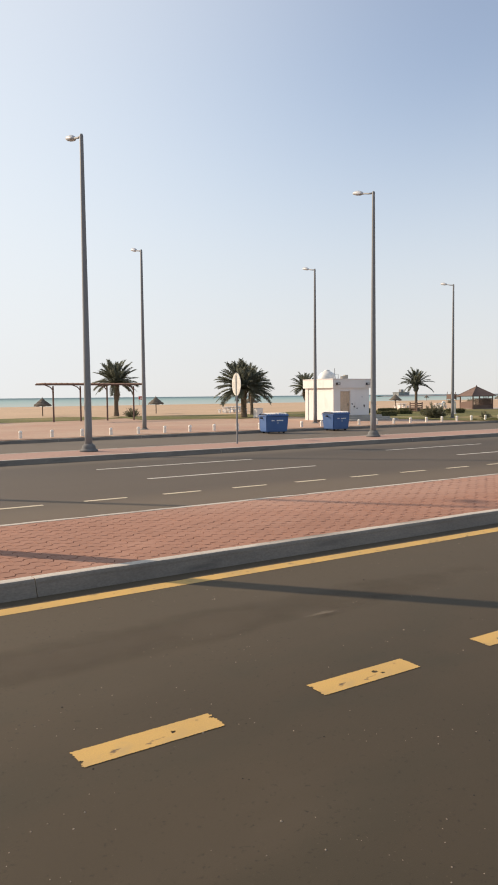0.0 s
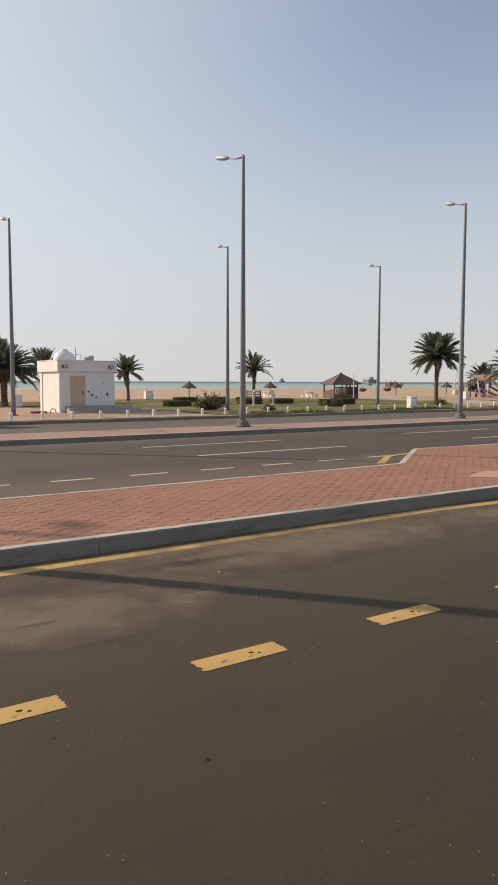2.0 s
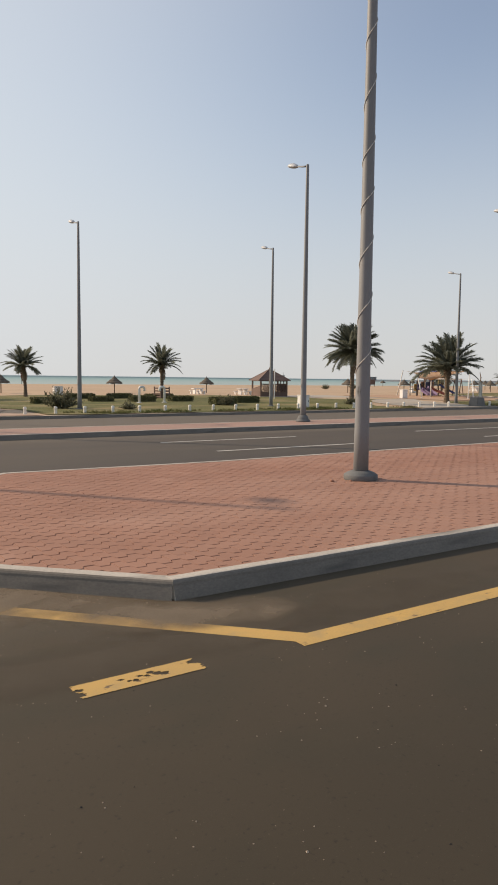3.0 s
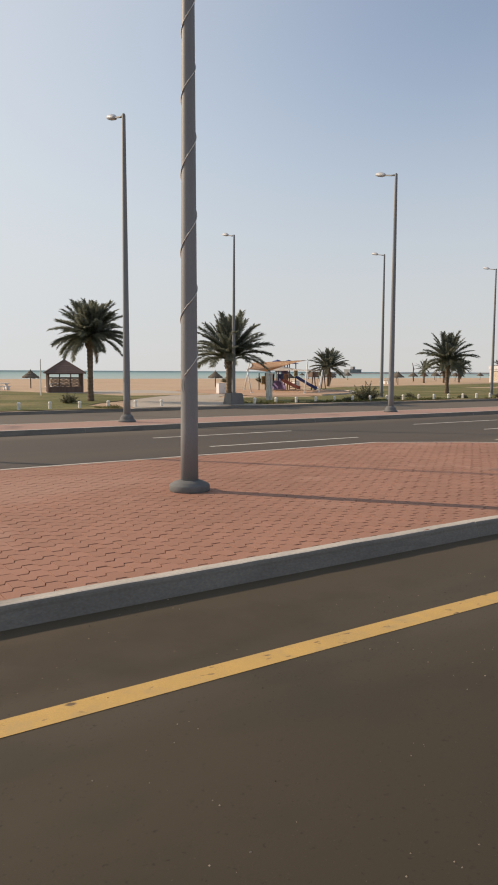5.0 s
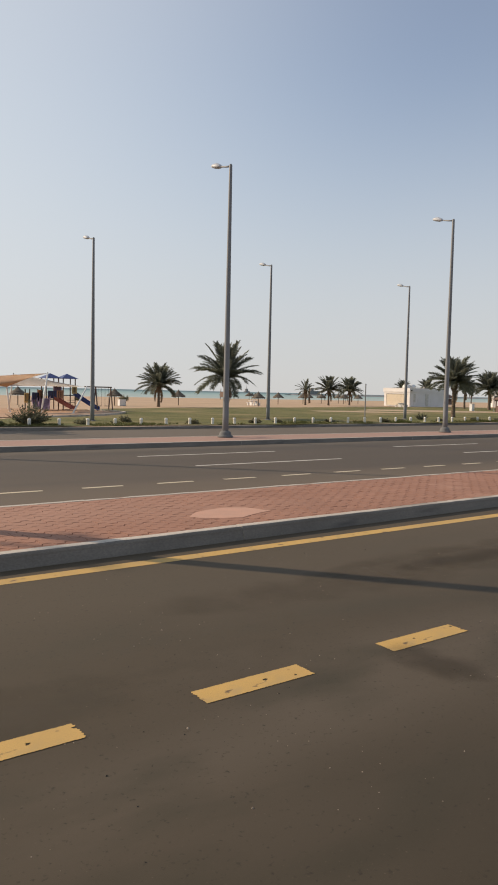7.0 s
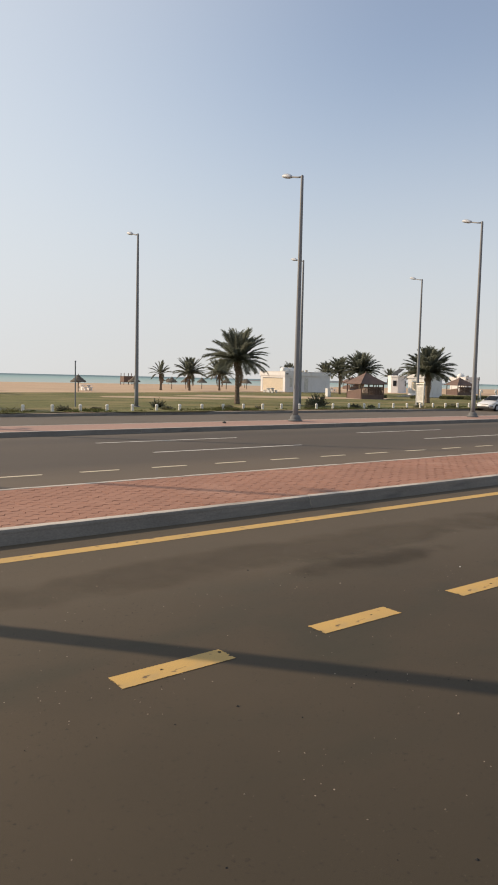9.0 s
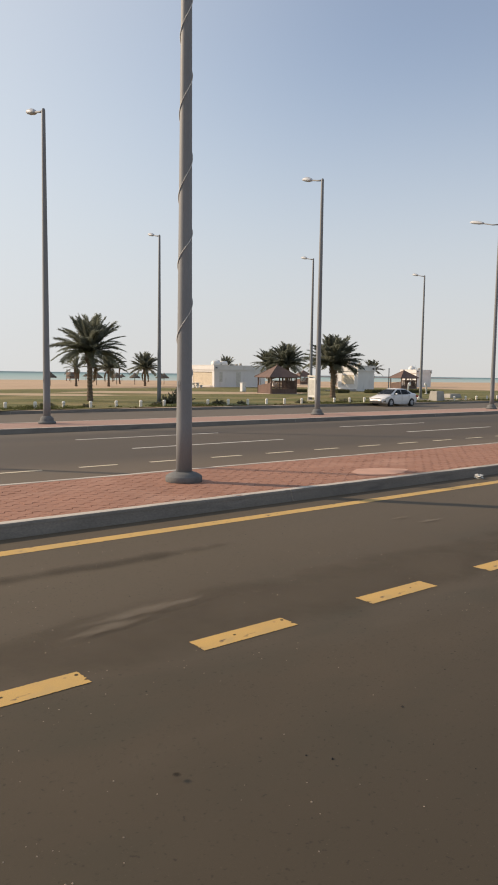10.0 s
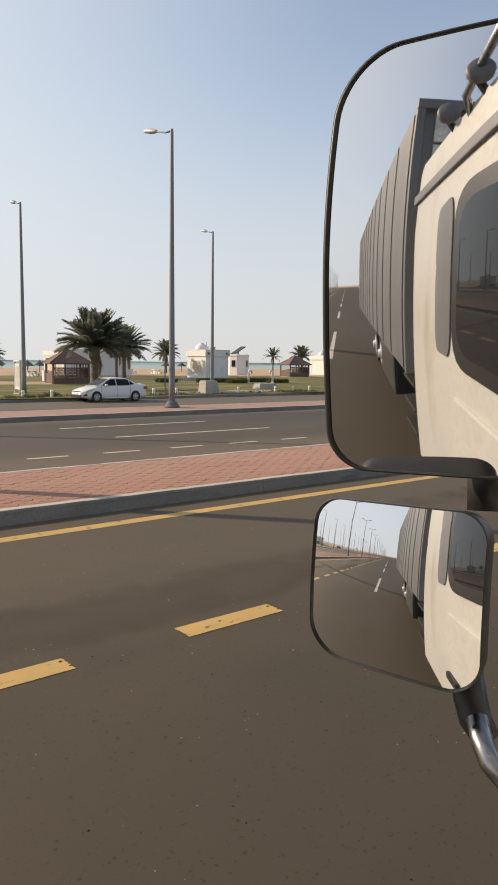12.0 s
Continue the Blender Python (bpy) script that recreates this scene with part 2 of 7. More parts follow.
LAMP_HEAD = material("lamp_head", (0.54, 0.56, 0.58), rough=0.5, metal=0.0, big=2, fine=20, bump=0.03)
GLASS_LENS = material("lamp_lens", (0.55, 0.55, 0.52), rough=0.2, big=3, fine=20, bump=0, grain=0.05)
WIRE = material("wire", (0.62, 0.60, 0.55), rough=0.6, big=4, fine=40, bump=0)
WHITE_WALL = material("white_wall", (0.78, 0.76, 0.73), (0.72, 0.70, 0.67), rough=0.85, big=0.7, fine=30, bump=0.15, depth=0.004, grain=0.04)
blend_more(WHITE_WALL, (0.62, 0.58, 0.53), 0.9, 0.60, 0.85, (1.5, 1.5, 0.5))
WHITE_PAINT = material("white_metal", (0.78, 0.77, 0.73), (0.70, 0.69, 0.65), rough=0.5, big=2, fine=30, bump=0.05, grain=0.05)
BOLLARD = material("bollard_white", (0.82, 0.79, 0.72), (0.70, 0.66, 0.58), rough=0.8, big=3, fine=30, bump=0.15, grain=0.06, per_piece=0.06)
TAN_DOOR = material("tan_door", (0.62, 0.46, 0.32), rough=0.6, big=1.5, fine=20, bump=0.05, stretch=(6, 6, 0.6))
CREAM_SLAT = material("cream_slats", (0.66, 0.57, 0.43), (0.60, 0.51, 0.38), rough=0.6, big=2, fine=30, bump=0.05, grain=0.06)
DARK = material("dark_metal", (0.045, 0.042, 0.04), rough=0.55, big=2, fine=30, bump=0.05)
BLACK = material("black_plastic", (0.022, 0.021, 0.021), (0.03, 0.03, 0.03), rough=0.45, big=3, fine=180, bump=0.25, depth=0.001, grain=0.15)
RUBBER = material("tyre_rubber", (0.022, 0.022, 0.022), rough=0.85, big=3, fine=60, bump=0.2, depth=0.003)
WOOD = material("brown_wood", (0.125, 0.078, 0.060), (0.165, 0.105, 0.080), rough=0.75, big=1.5, fine=40, bump=0.3, depth=0.003, grain=0.2, stretch=(3, 3, 0.5))
ROOF = material("brown_roof", (0.165, 0.102, 0.080), (0.13, 0.082, 0.066), rough=0.8, big=1.0, fine=20, bump=0.3, depth=0.005, grain=0.15, per_piece=0.12)
THATCH = material("thatch", (0.165, 0.143, 0.115), (0.12, 0.10, 0.08), rough=0.95, big=1.5, fine=18, bump=0.9, depth=0.04, grain=0.35, spec=0.15, stretch=(1, 1, 0.4))
TRUNK = material("palm_trunk", (0.19, 0.145, 0.105), (0.13, 0.10, 0.074), rough=0.95, big=2.0, fine=18, bump=0.9, depth=0.03, grain=0.3, spec=0.15, stretch=(1, 1, 2.5))
FROND = material("palm_frond", (0.215, 0.230, 0.180), (0.172, 0.184, 0.142), rough=0.75, big=0.8, fine=8, bump=0.1, grain=0.2, per_piece=0.3, spec=0.25)
FROND_DRY = material("dry_frond", (0.26, 0.18, 0.10), (0.19, 0.13, 0.075), rough=0.85, big=1.0, fine=8, bump=0.1, grain=0.2, per_piece=0.2)
BUSH = material("bush_leaves", (0.150, 0.152, 0.098), (0.18, 0.17, 0.108), rough=0.8, big=1.0, fine=6, bump=0, grain=0.3, per_piece=0.3, spec=0.25)
HEDGE = material("hedge_leaves", (0.092, 0.096, 0.044), (0.125, 0.122, 0.058), rough=0.85, big=1.5, fine=10, bump=0.5, depth=0.05, grain=0.35, per_piece=0.25, spec=0.2)
BLUE_BIN = material("blue_bin", (0.042, 0.112, 0.285), (0.058, 0.138, 0.31), rough=0.5, big=1.5, fine=25, bump=0.1, grain=0.12)
BLUE_PLAY = material("blue_plastic", (0.04, 0.07, 0.225), rough=0.45, big=2, fine=20, bump=0.03, grain=0.08)
RED_PLAY = material("red_plastic", (0.50, 0.17, 0.14), rough=0.4, big=2, fine=20, bump=0.03, grain=0.08)
PURPLE_PLAY = material("purple_plastic", (0.18, 0.125, 0.25), rough=0.4, big=2, fine=20, bump=0.03, grain=0.08)
YELLOW_PLAY = material("yellow_plastic", (0.66, 0.50, 0.22), rough=0.45, big=2, fine=20, bump=0.03, grain=0.08)
ORANGE_PLAY = material("orange_plastic", (0.60, 0.33, 0.21), rough=0.45, big=2, fine=20, bump=0.03, grain=0.08)
SAIL_TAN = material("tan_sailcloth", (0.68, 0.47, 0.31), (0.61, 0.42, 0.275), rough=0.9, big=0.8, fine=60, bump=0.1, grain=0.06)
SAIL_WHITE = material("white_sailcloth", (0.80, 0.72, 0.62), (0.72, 0.65, 0.55), rough=0.9, big=0.8, fine=60, bump=0.1, grain=0.06)
RED_SIGN = material("red_sign", (0.50, 0.055, 0.04), rough=0.5, big=2, fine=20, bump=0)
SIGN_BACK = material("sign_back", (0.62, 0.60, 0.54), rough=0.45, metal=0.2, big=3, fine=30, bump=0)
ROCK = material("far_rock", (0.28, 0.27, 0.26), (0.22, 0.22, 0.22), rough=0.95, big=0.05, fine=0.5, bump=0)


def sea_material():
    m = bpy.data.materials.new("sea_water")
    m.use_nodes = True
    nt = m.node_tree
    p = nt.nodes["Principled BSDF"]
    p.inputs["Roughness"].default_value = 0.45
    p.inputs["Specular IOR Level"].default_value = 0.25
    p.inputs["IOR"].default_value = 1.33
    tc, sp = nt.nodes.new("ShaderNodeTexCoord"), nt.nodes.new("ShaderNodeSeparateXYZ")
    nt.links.new(tc.outputs["Object"], sp.inputs[0])
    n = nt.nodes.new("ShaderNodeTexNoise")
    n.inputs["Scale"].default_value, n.inputs["Detail"].default_value = 0.02, 5.0
    mp = nt.nodes.new("ShaderNodeMapping")
    mp.inputs["Scale"].default_value = (0.12, 1, 1)
    nt.links.new(tc.outputs["Object"], mp.inputs[0])
    nt.links.new(mp.outputs[0], n.inputs["Vector"])
    wob = nt.nodes.new("ShaderNodeMath")
    wob.operation = "MULTIPLY_ADD"
    wob.inputs[1].default_value = 260.0
    nt.links.new(n.outputs[0], wob.inputs[0])
    nt.links.new(sp.outputs[1], wob.inputs[2])
    r = nt.nodes.new("ShaderNodeMapRange")
    r.inputs[1].default_value, r.inputs[2].default_value = 300.0, 1500.0
    nt.links.new(wob.outputs[0], r.inputs[0])
    ramp = nt.nodes.new("ShaderNodeValToRGB")
    e = ramp.color_ramp.elements
    e[0].position, e[0].color = 0.0, (0.40, 0.46, 0.41, 1)
    e[1].position, e[1].color = 1.0, (0.060, 0.135, 0.145, 1)
    mid = ramp.color_ramp.elements.new(0.35)
    mid.color = (0.24, 0.37, 0.345, 1)
    nt.links.new(r.outputs[0], ramp.inputs[0])
    nt.links.new(ramp.outputs[0], p.inputs["Base Color"])
    w = nt.nodes.new("ShaderNodeTexNoise")
    w.inputs["Scale"].default_value, w.inputs["Detail"].default_value = 1.2, 4.0
    nt.links.new(tc.outputs["Object"], w.inputs["Vector"])
    bp = nt.nodes.new("ShaderNodeBump")
    bp.inputs["Strength"].default_value, bp.inputs["Distance"].default_value = 0.6, 0.15
    nt.links.new(w.outputs[0], bp.inputs["Height"])
    nt.links.new(bp.outputs[0], p.inputs["Normal"])
    return m


SEA = sea_material()


def glass_material(name, tint, rough=0.02):
    m = bpy.data.materials.new(name)
    m.use_nodes = True
    p = m.node_tree.nodes["Principled BSDF"]
    p.inputs["Base Color"].default_value = (*tint, 1)
    p.inputs["Roughness"].default_value = rough
    p.inputs["Specular IOR Level"].default_value = 0.45
    return m


DARK_GLASS = glass_material("dark_glass", (0.02, 0.022, 0.024))
BOX_GREY_RIM = material("wheel_grey", (0.24, 0.24, 0.24), rough=0.45, big=4, fine=40, bump=0)
CAR_WHITE = glass_material("car_white_paint", (0.74, 0.73, 0.71), 0.25)


def let_light_through(m, share):
    """Thin leaves: part of the light that falls on one side leaves by the other."""
    nt = m.node_tree
    p, out = nt.nodes["Principled BSDF"], nt.nodes["Material Output"]
    tr, mx = nt.nodes.new("ShaderNodeBsdfTranslucent"), nt.nodes.new("ShaderNodeMixShader")
    nt.links.new(p.inputs["Base Color"].links[0].from_socket, tr.inputs["Color"])
    mx.inputs[0].default_value = share
    nt.links.new(p.outputs[0], mx.inputs[1])
    nt.links.new(tr.outputs[0], mx.inputs[2])
    nt.links.new(mx.outputs[0], out.inputs["Surface"])


for leaf_mat, leaf_share in ((FROND, 0.7), (FROND_DRY, 0.3), (BUSH, 0.35), (HEDGE, 0.2), (BLADES, 0.4)):
    let_light_through(leaf_mat, leaf_share)


def soft_material(name, base, second, cover, scale=3.0, drag=1.0, thin=0.56):
    """Dust or a stain that thins out towards the rim of its patch and breaks up in a noise."""
    m = material(name, base, second, rough=0.95, big=1.5, fine=60, bump=0.3, depth=0.004, grain=0.2, spec=0.2)
    nt = m.node_tree
    link, p = nt.links.new, nt.nodes["Principled BSDF"]
    tc, gr = nt.nodes.new("ShaderNodeTexCoord"), nt.nodes.new("ShaderNodeTexGradient")
    gr.gradient_type = "SPHERICAL"
    mp = nt.nodes.new("ShaderNodeMapping")
    mp.inputs["Location"].default_value = (-1, -1, 0)
    mp.inputs["Scale"].default_value = (2, 2, 0)
    link(tc.outputs["Generated"], mp.inputs[0])
    link(mp.outputs[0], gr.inputs[0])
    n = nt.nodes.new("ShaderNodeTexNoise")
    n.inputs["Scale"].default_value, n.inputs["Detail"].default_value = scale, 8.0
    pull = nt.nodes.new("ShaderNodeMapping")
    pull.inputs["Scale"].default_value = (1, drag, 1)
    link(tc.outputs["Object"], pull.inputs[0])
    link(pull.outputs[0], n.inputs["Vector"])
    ad = nt.nodes.new("ShaderNodeMath")
    ad.operation = "MULTIPLY_ADD"
    ad.inputs[1].default_value = 0.55
    link(gr.outputs[1], ad.inputs[0])
    link(n.outputs[0], ad.inputs[2])
    r = nt.nodes.new("ShaderNodeMapRange")
    r.inputs[1].default_value, r.inputs[2].default_value, r.inputs[4].default_value = thin, 0.92, cover
    link(ad.outputs[0], r.inputs[0])
    edge = nt.nodes.new("ShaderNodeMapRange")
    edge.inputs[2].default_value = 0.25
    link(gr.outputs[1], edge.inputs[0])
    mu = nt.nodes.new("ShaderNodeMath")
    mu.operation = "MULTIPLY"
    link(r.outputs[0], mu.inputs[0])
    link(edge.outputs[0], mu.inputs[1])
    link(mu.outputs[0], p.inputs["Alpha"])
    return m


BROWN_RUBBER = material("brown_rubber", (0.12, 0.075, 0.05), (0.09, 0.06, 0.04), rough=0.7, big=4, fine=40, bump=0.1)
SAND_DUST = soft_material("blown_sand", (0.250, 0.194, 0.138), (0.20, 0.156, 0.110), 0.75, 1.6)
SCUFF = soft_material("pale_scuff", (0.30, 0.25, 0.19), (0.22, 0.18, 0.14), 0.38, 2.6, 9.0, 0.62)
DARK_STAIN = soft_material("dark_stain", (0.034, 0.027, 0.020), (0.045, 0.036, 0.026), 0.30, 2.2)
TAR_SPOT = soft_material("tar_spot", (0.016, 0.013, 0.010), (0.024, 0.019, 0.014), 0.85, 14.0, 1.0, 0.50)
PALE_WEAR = soft_material("pale_wear", (0.13, 0.105, 0.076), (0.11, 0.088, 0.064), 0.6, 0.9)
GRIT_PALE = material("pale_grit", (0.34, 0.27, 0.20), (0.24, 0.19, 0.14), rough=0.9, big=5, fine=40, bump=0, per_piece=0.4)
GRIT_DARK = material("dark_grit", (0.02, 0.018, 0.016), rough=0.9, big=5, fine=40, bump=0)


# ---------------------------------------------------------------- building helpers
def mesh_of(name, verts, faces, mat, smooth=False):
    me = bpy.data.meshes.new(name)
    me.from_pydata([tuple(v) for v in verts], [], [tuple(f) for f in faces])
    me.materials.append(mat)
    if smooth:
        for p in me.polygons:
            p.use_smooth = True
    me.update()
    return me


def part(name, bm, mat, parent=None, label="", smooth=False):
    """Link a bmesh as one mesh object under a thing or under a part."""
    bmesh.ops.recalc_face_normals(bm, faces=bm.faces)
    me = bpy.data.meshes.new(name)
    bm.to_mesh(me)
    bm.free()
    me.materials.append(mat)
    if smooth:
        for p in me.polygons:
            p.use_smooth = True
    ob = new(name, me)
    if parent:
        ob.parent = parent
    if label:
        tagged(ob, label)
    return ob


def piece(name, me, parent, m=None):
    ob = new(name, me)
    ob.parent = parent
    if m is not None:
        ob.matrix_basis = m
    return ob


def thing(name, x, y, z=0.0, turn=0.0, label="", category="", group="", kind=""):
    ob = new(name)
    ob.empty_display_size = 0.2
    ob.matrix_basis = pose(x, y, z, 0, 0, turn)
    return tagged(ob, label, category, group, kind)


def box(bm, x0, y0, z0, x1, y1, z1, bevel=0.0):
    r = bmesh.ops.create_cube(bm, size=1.0, matrix=Matrix.Translation(((x0 + x1) / 2, (y0 + y1) / 2, (z0 + z1) / 2)) @ Matrix.Diagonal((abs(x1 - x0), abs(y1 - y0), abs(z1 - z0), 1)))
    if bevel:
        edges = list({e for v in r["verts"] for e in v.link_edges})
        bmesh.ops.bevel(bm, geom=edges, offset=bevel, segments=2, affect="EDGES", profile=0.6)
    return bm


def rod(bm, p, q, r0, r1=None, seg=12):
    p, q = Vector(p), Vector(q)
    d = q - p
    m = Matrix.Translation((p + q) / 2) @ d.to_track_quat("Z", "Y").to_matrix().to_4x4()
    bmesh.ops.create_cone(bm, cap_ends=True, segments=seg, radius1=r0, radius2=r0 if r1 is None else r1, depth=d.length, matrix=m)
    return bm


def tube(bm, points, r, seg=8, closed=False):
    """A round tube along a line of points."""
    pts = [Vector(p) for p in points]
    rings = []
    up = Vector((0.13, 0.21, 0.97))
    for i, p in enumerate(pts):
        d = (pts[min(i + 1, len(pts) - 1)] - pts[max(i - 1, 0)]).normalized()
        s = d.cross(up).normalized()
        t = s.cross(d)
        rr = r[i] if isinstance(r, (list, tuple)) else r
        rings.append([bm.verts.new(p + (s * math.cos(k * 2 * math.pi / seg) + t * math.sin(k * 2 * math.pi / seg)) * rr) for k in range(seg)])
    for u, v in zip(rings, rings[1:]):
        for k in range(seg):
            bm.faces.new((u[k], u[(k + 1) % seg], v[(k + 1) % seg], v[k]))
    bm.faces.new(rings[0])
    bm.faces.new(list(reversed(rings[-1])))
    return bm


def lathe(bm, rows, seg=16, centre=(0, 0)):
    """A turned body from (radius, height) rows."""
    rings = []
    for r, z in rows:
        rings.append([bm.verts.new((centre[0] + r * math.cos(k * 2 * math.pi / seg), centre[1] + r * math.sin(k * 2 * math.pi / seg), z)) for k in range(seg)])
    for u, v in zip(rings, rings[1:]):
        for k in range(seg):
            bm.faces.new((u[k], u[(k + 1) % seg], v[(k + 1) % seg], v[k]))
    bm.faces.new(list(reversed(rings[0])))
    bm.faces.new(rings[-1])
    return bm


def prism(bm, outline, z0, z1):
    lo = [bm.verts.new((x, y, z0)) for x, y in outline]
    hi = [bm.verts.new((x, y, z1)) for x, y in outline]
    n = len(lo)
    bm.faces.new(list(reversed(lo)))
    bm.faces.new(hi)
    for k in range(n):
        bm.faces.new((lo[k], lo[(k + 1) % n], hi[(k + 1) % n], hi[k]))
    return bm


def shape(bm, outline, y0, y1):
    """A flat shape in x and z, thick from y0 to y1."""
    a = [bm.verts.new((x, y0, z)) for x, z in outline]
    c = [bm.verts.new((x, y1, z)) for x, z in outline]
    n = len(a)
    bm.faces.new(a)
    bm.faces.new(list(reversed(c)))
    for k in range(n):
        bm.faces.new((a[k], c[k], c[(k + 1) % n], a[(k + 1) % n]))
    return bm


def B():
    return bmesh.new()


# ---------------------------------------------------------------- ground, sea, roads
X0, X1 = -260.0, 420.0


def sheet(name, xs, rows, mat, label, category):
    """A strip along the road from (y, z) rows."""
    verts = [(x, y, z) for y, z in rows for x in xs]
    n = len(xs)
    faces = [(j * n + i, j * n + i + 1, (j + 1) * n + i + 1, (j + 1) * n + i) for j in range(len(rows) - 1) for i in range(n - 1)]
    ob = new(name, mesh_of(name, verts, faces, mat))
    return tagged(ob, label, category, kind="structure")


SHORE = 236.0
ZR = 0.10  # the near carriageway lies higher than the far one and the service road
sheet("ground", [-4500, -260, 80, 420, 4500], [(-4500, -0.3), (-14, -0.3), (39.75, -0.3), (39.8, 0.01), (100, 0.01), (150, -0.10), (SHORE, -0.62), (300, -2.2), (4600, -40)], SAND, "wide pale beach of raked sand running down to the sea", "sand")
sheet("water", [-4500, 0, 4500], [(SHORE - 12, -0.60), (4700, -0.60)], SEA, "calm turquoise sea reaching to a hazy horizon", "sea")
sheet("road", [X0, 80, X1], [(-13, ZR), (12.4, ZR)], ASPHALT, "brownish grey asphalt carriageway with fine grit", "road")
sheet("road", [X0, 80, X1], [(12.4, ZR), (25.95, -0.05)], ASPHALT_FAR, "grey asphalt carriageway on the far side of the median", "road")
sheet("road", [X0, 80, X1], [(28.8, -0.16), (39.8, -0.16)], ASPHALT_FAR, "narrow asphalt service road along the beach", "road")
sheet("pavement", [X0, 80, X1], [(-13.0, ZR + 0.16), (-20.0, ZR + 0.16)], PAVING_FAR, "pink paved verge on the other side of the road", "pavement")

KERB_H = 0.19


def kerb_run(name, points, outward, height=KERB_H, top=0.17, stone=4.6, label="", z=0.0):
    """Kerb stones along a line of points; outward is +1 when the road lies to the right of the line."""
    run = tagged(new(name), label or "grey concrete kerb with a worn pale top", "kerb", kind="structure")
    run.empty_display_size = 0.2
    cache = {}
    pts = [Vector((*p, 0)) for p in points]
    for p, q in zip(pts, pts[1:]):
        d = q - p
        n = max(1, round(d.length / stone))
        size = d.length / n
        key = round(size, 3)
        if key not in cache:
            bm = B()
            e = outward
            g = 0.006
            nose = [(0.052 - 0.052 * math.cos(a), height - 0.06 + 0.06 * math.sin(a)) for a in (0.0, 0.4, 0.8, 1.2, 1.57)]
            prof = [(-0.05 * e, -0.05), (-0.05 * e, 0.0), (-0.022 * e, height * 0.4)] + [(yy * e, zz) for yy, zz in nose] + [(top * e, height), (top * e, -0.05)]
            seg = max(4, int(size / 0.22))
            cols = []
            for i in range(seg + 1):
                x = g + (size - 2 * g) * i / seg
                # worn, slightly wavy edge with a chip here and there
                wave = 0.004 * noise.noise(Vector((x * 0.9, key, 0))) + 0.004 * noise.noise(Vector((x * 4.0, key, 3)))
                chip = max(0.0, noise.noise(Vector((x * 2.3, key, 9))) - 0.46) * 0.035
                cols.append([bm.verts.new((x, yy + (e * (wave + chip) if 0.1 < zz < height - 0.001 else 0), zz + (wave - chip * (1.0 if abs(yy) < 0.06 else 0.0) if zz > 0.1 else 0))) for yy, zz in prof])
            for u, v in zip(cols, cols[1:]):
                for k in range(len(u)):
                    bm.faces.new((u[k], u[(k + 1) % len(u)], v[(k + 1) % len(u)], v[k]))
            bm.faces.new(cols[0])
            bm.faces.new(list(reversed(cols[-1])))
            bmesh.ops.recalc_face_normals(bm, faces=bm.faces)
            me = bpy.data.meshes.new("kerb_stone")
            bm.to_mesh(me)
            bm.free()
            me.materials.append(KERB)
            me.materials.append(KERB_SHADED)
            # faces towards the road get the darker, shade-toned material
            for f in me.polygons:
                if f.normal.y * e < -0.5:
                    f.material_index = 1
            cache[key] = me
        ang = math.degrees(math.atan2(d.y, d.x))
        for k in range(n):
            c = p + d * (k / n)
            piece("kerb_stone", cache[key], run, pose(c.x, c.y, z, 0, 0, ang))
    return run


# the median between the carriageways: narrow, then wide, then narrow again
NEAR_EDGE = [(X0, 8.20), (34.06, 8.25), (46.1, 8.285), (57.85, 8.33), (65.9, 8.36), (67.22, 8.39), (69.57, 5.97), (74.95, 5.97), (99.6, 6.295), (107.6, 6.17), (109.8, 8.64), (112.3, 8.62), (133, 9.0), (150.4, 9.0), (175.8, 9.0), (X1, 9.0)]
FAR_EDGE = [(X0, 12.0), (40, 12.06), (67.2, 12.25), (70.4, 14.75), (75.2, 14.48), (86.3, 14.72), (102.2, 15.0), (106.2, 15.1), (108.4, 13.84), (109.83, 12.78), (112.5, 12.32), (X1, 12.3)]
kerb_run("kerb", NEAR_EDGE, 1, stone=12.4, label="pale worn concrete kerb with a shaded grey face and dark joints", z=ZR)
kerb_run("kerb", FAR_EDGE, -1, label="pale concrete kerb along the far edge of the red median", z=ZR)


def edge_at(line, x):
    for (xa, ya), (xb, yb) in zip(line, line[1:]):
        if xa <= x <= xb:
            return ya + (yb - ya) * (x - xa) / (xb - xa)
    return line[-1][1]


def median_bed():
    xs = sorted({p[0] for p in NEAR_EDGE + FAR_EDGE})
    verts = [(x, edge_at(NEAR_EDGE, x) + 0.10, ZR + 0.165) for x in xs] + [(x, edge_at(FAR_EDGE, x) - 0.10, ZR + 0.165) for x in xs]
    n = len(xs)
    ob = new("pavement", mesh_of("median_bed", verts, [(i, i + 1, n + i + 1, n + i) for i in range(n - 1)], JOINT))
    return tagged(ob, "red interlocking brick paving of the median strip", "pavement", kind="structure")


MEDIAN = median_bed()

# the strip between the far carriageway and the service road
kerb_run("kerb", [(X0, 25.85), (X1, 25.85)], 1, height=0.19, stone=11.0, label="grey concrete kerb in front of the pink strip", z=-0.05)
kerb_run("kerb", [(X0, 29.0), (X1, 29.0)], -1, height=0.30, stone=5.0, label="grey concrete kerb behind the pink strip", z=-0.16)
bm = B()
box(bm, X0, 25.97, -0.20, X1, 28.88, 0.135)
tagged(part("pavement", bm, PAVING_FAR), "faded pink paved strip carrying the tall street lamps", "pavement", kind="structure")
kerb_run("kerb", [(X0, 39.7), (X1, 39.7)], 1, height=0.17, stone=5.0, label="dusty concrete kerb at the edge of the beach park", z=-0.16)


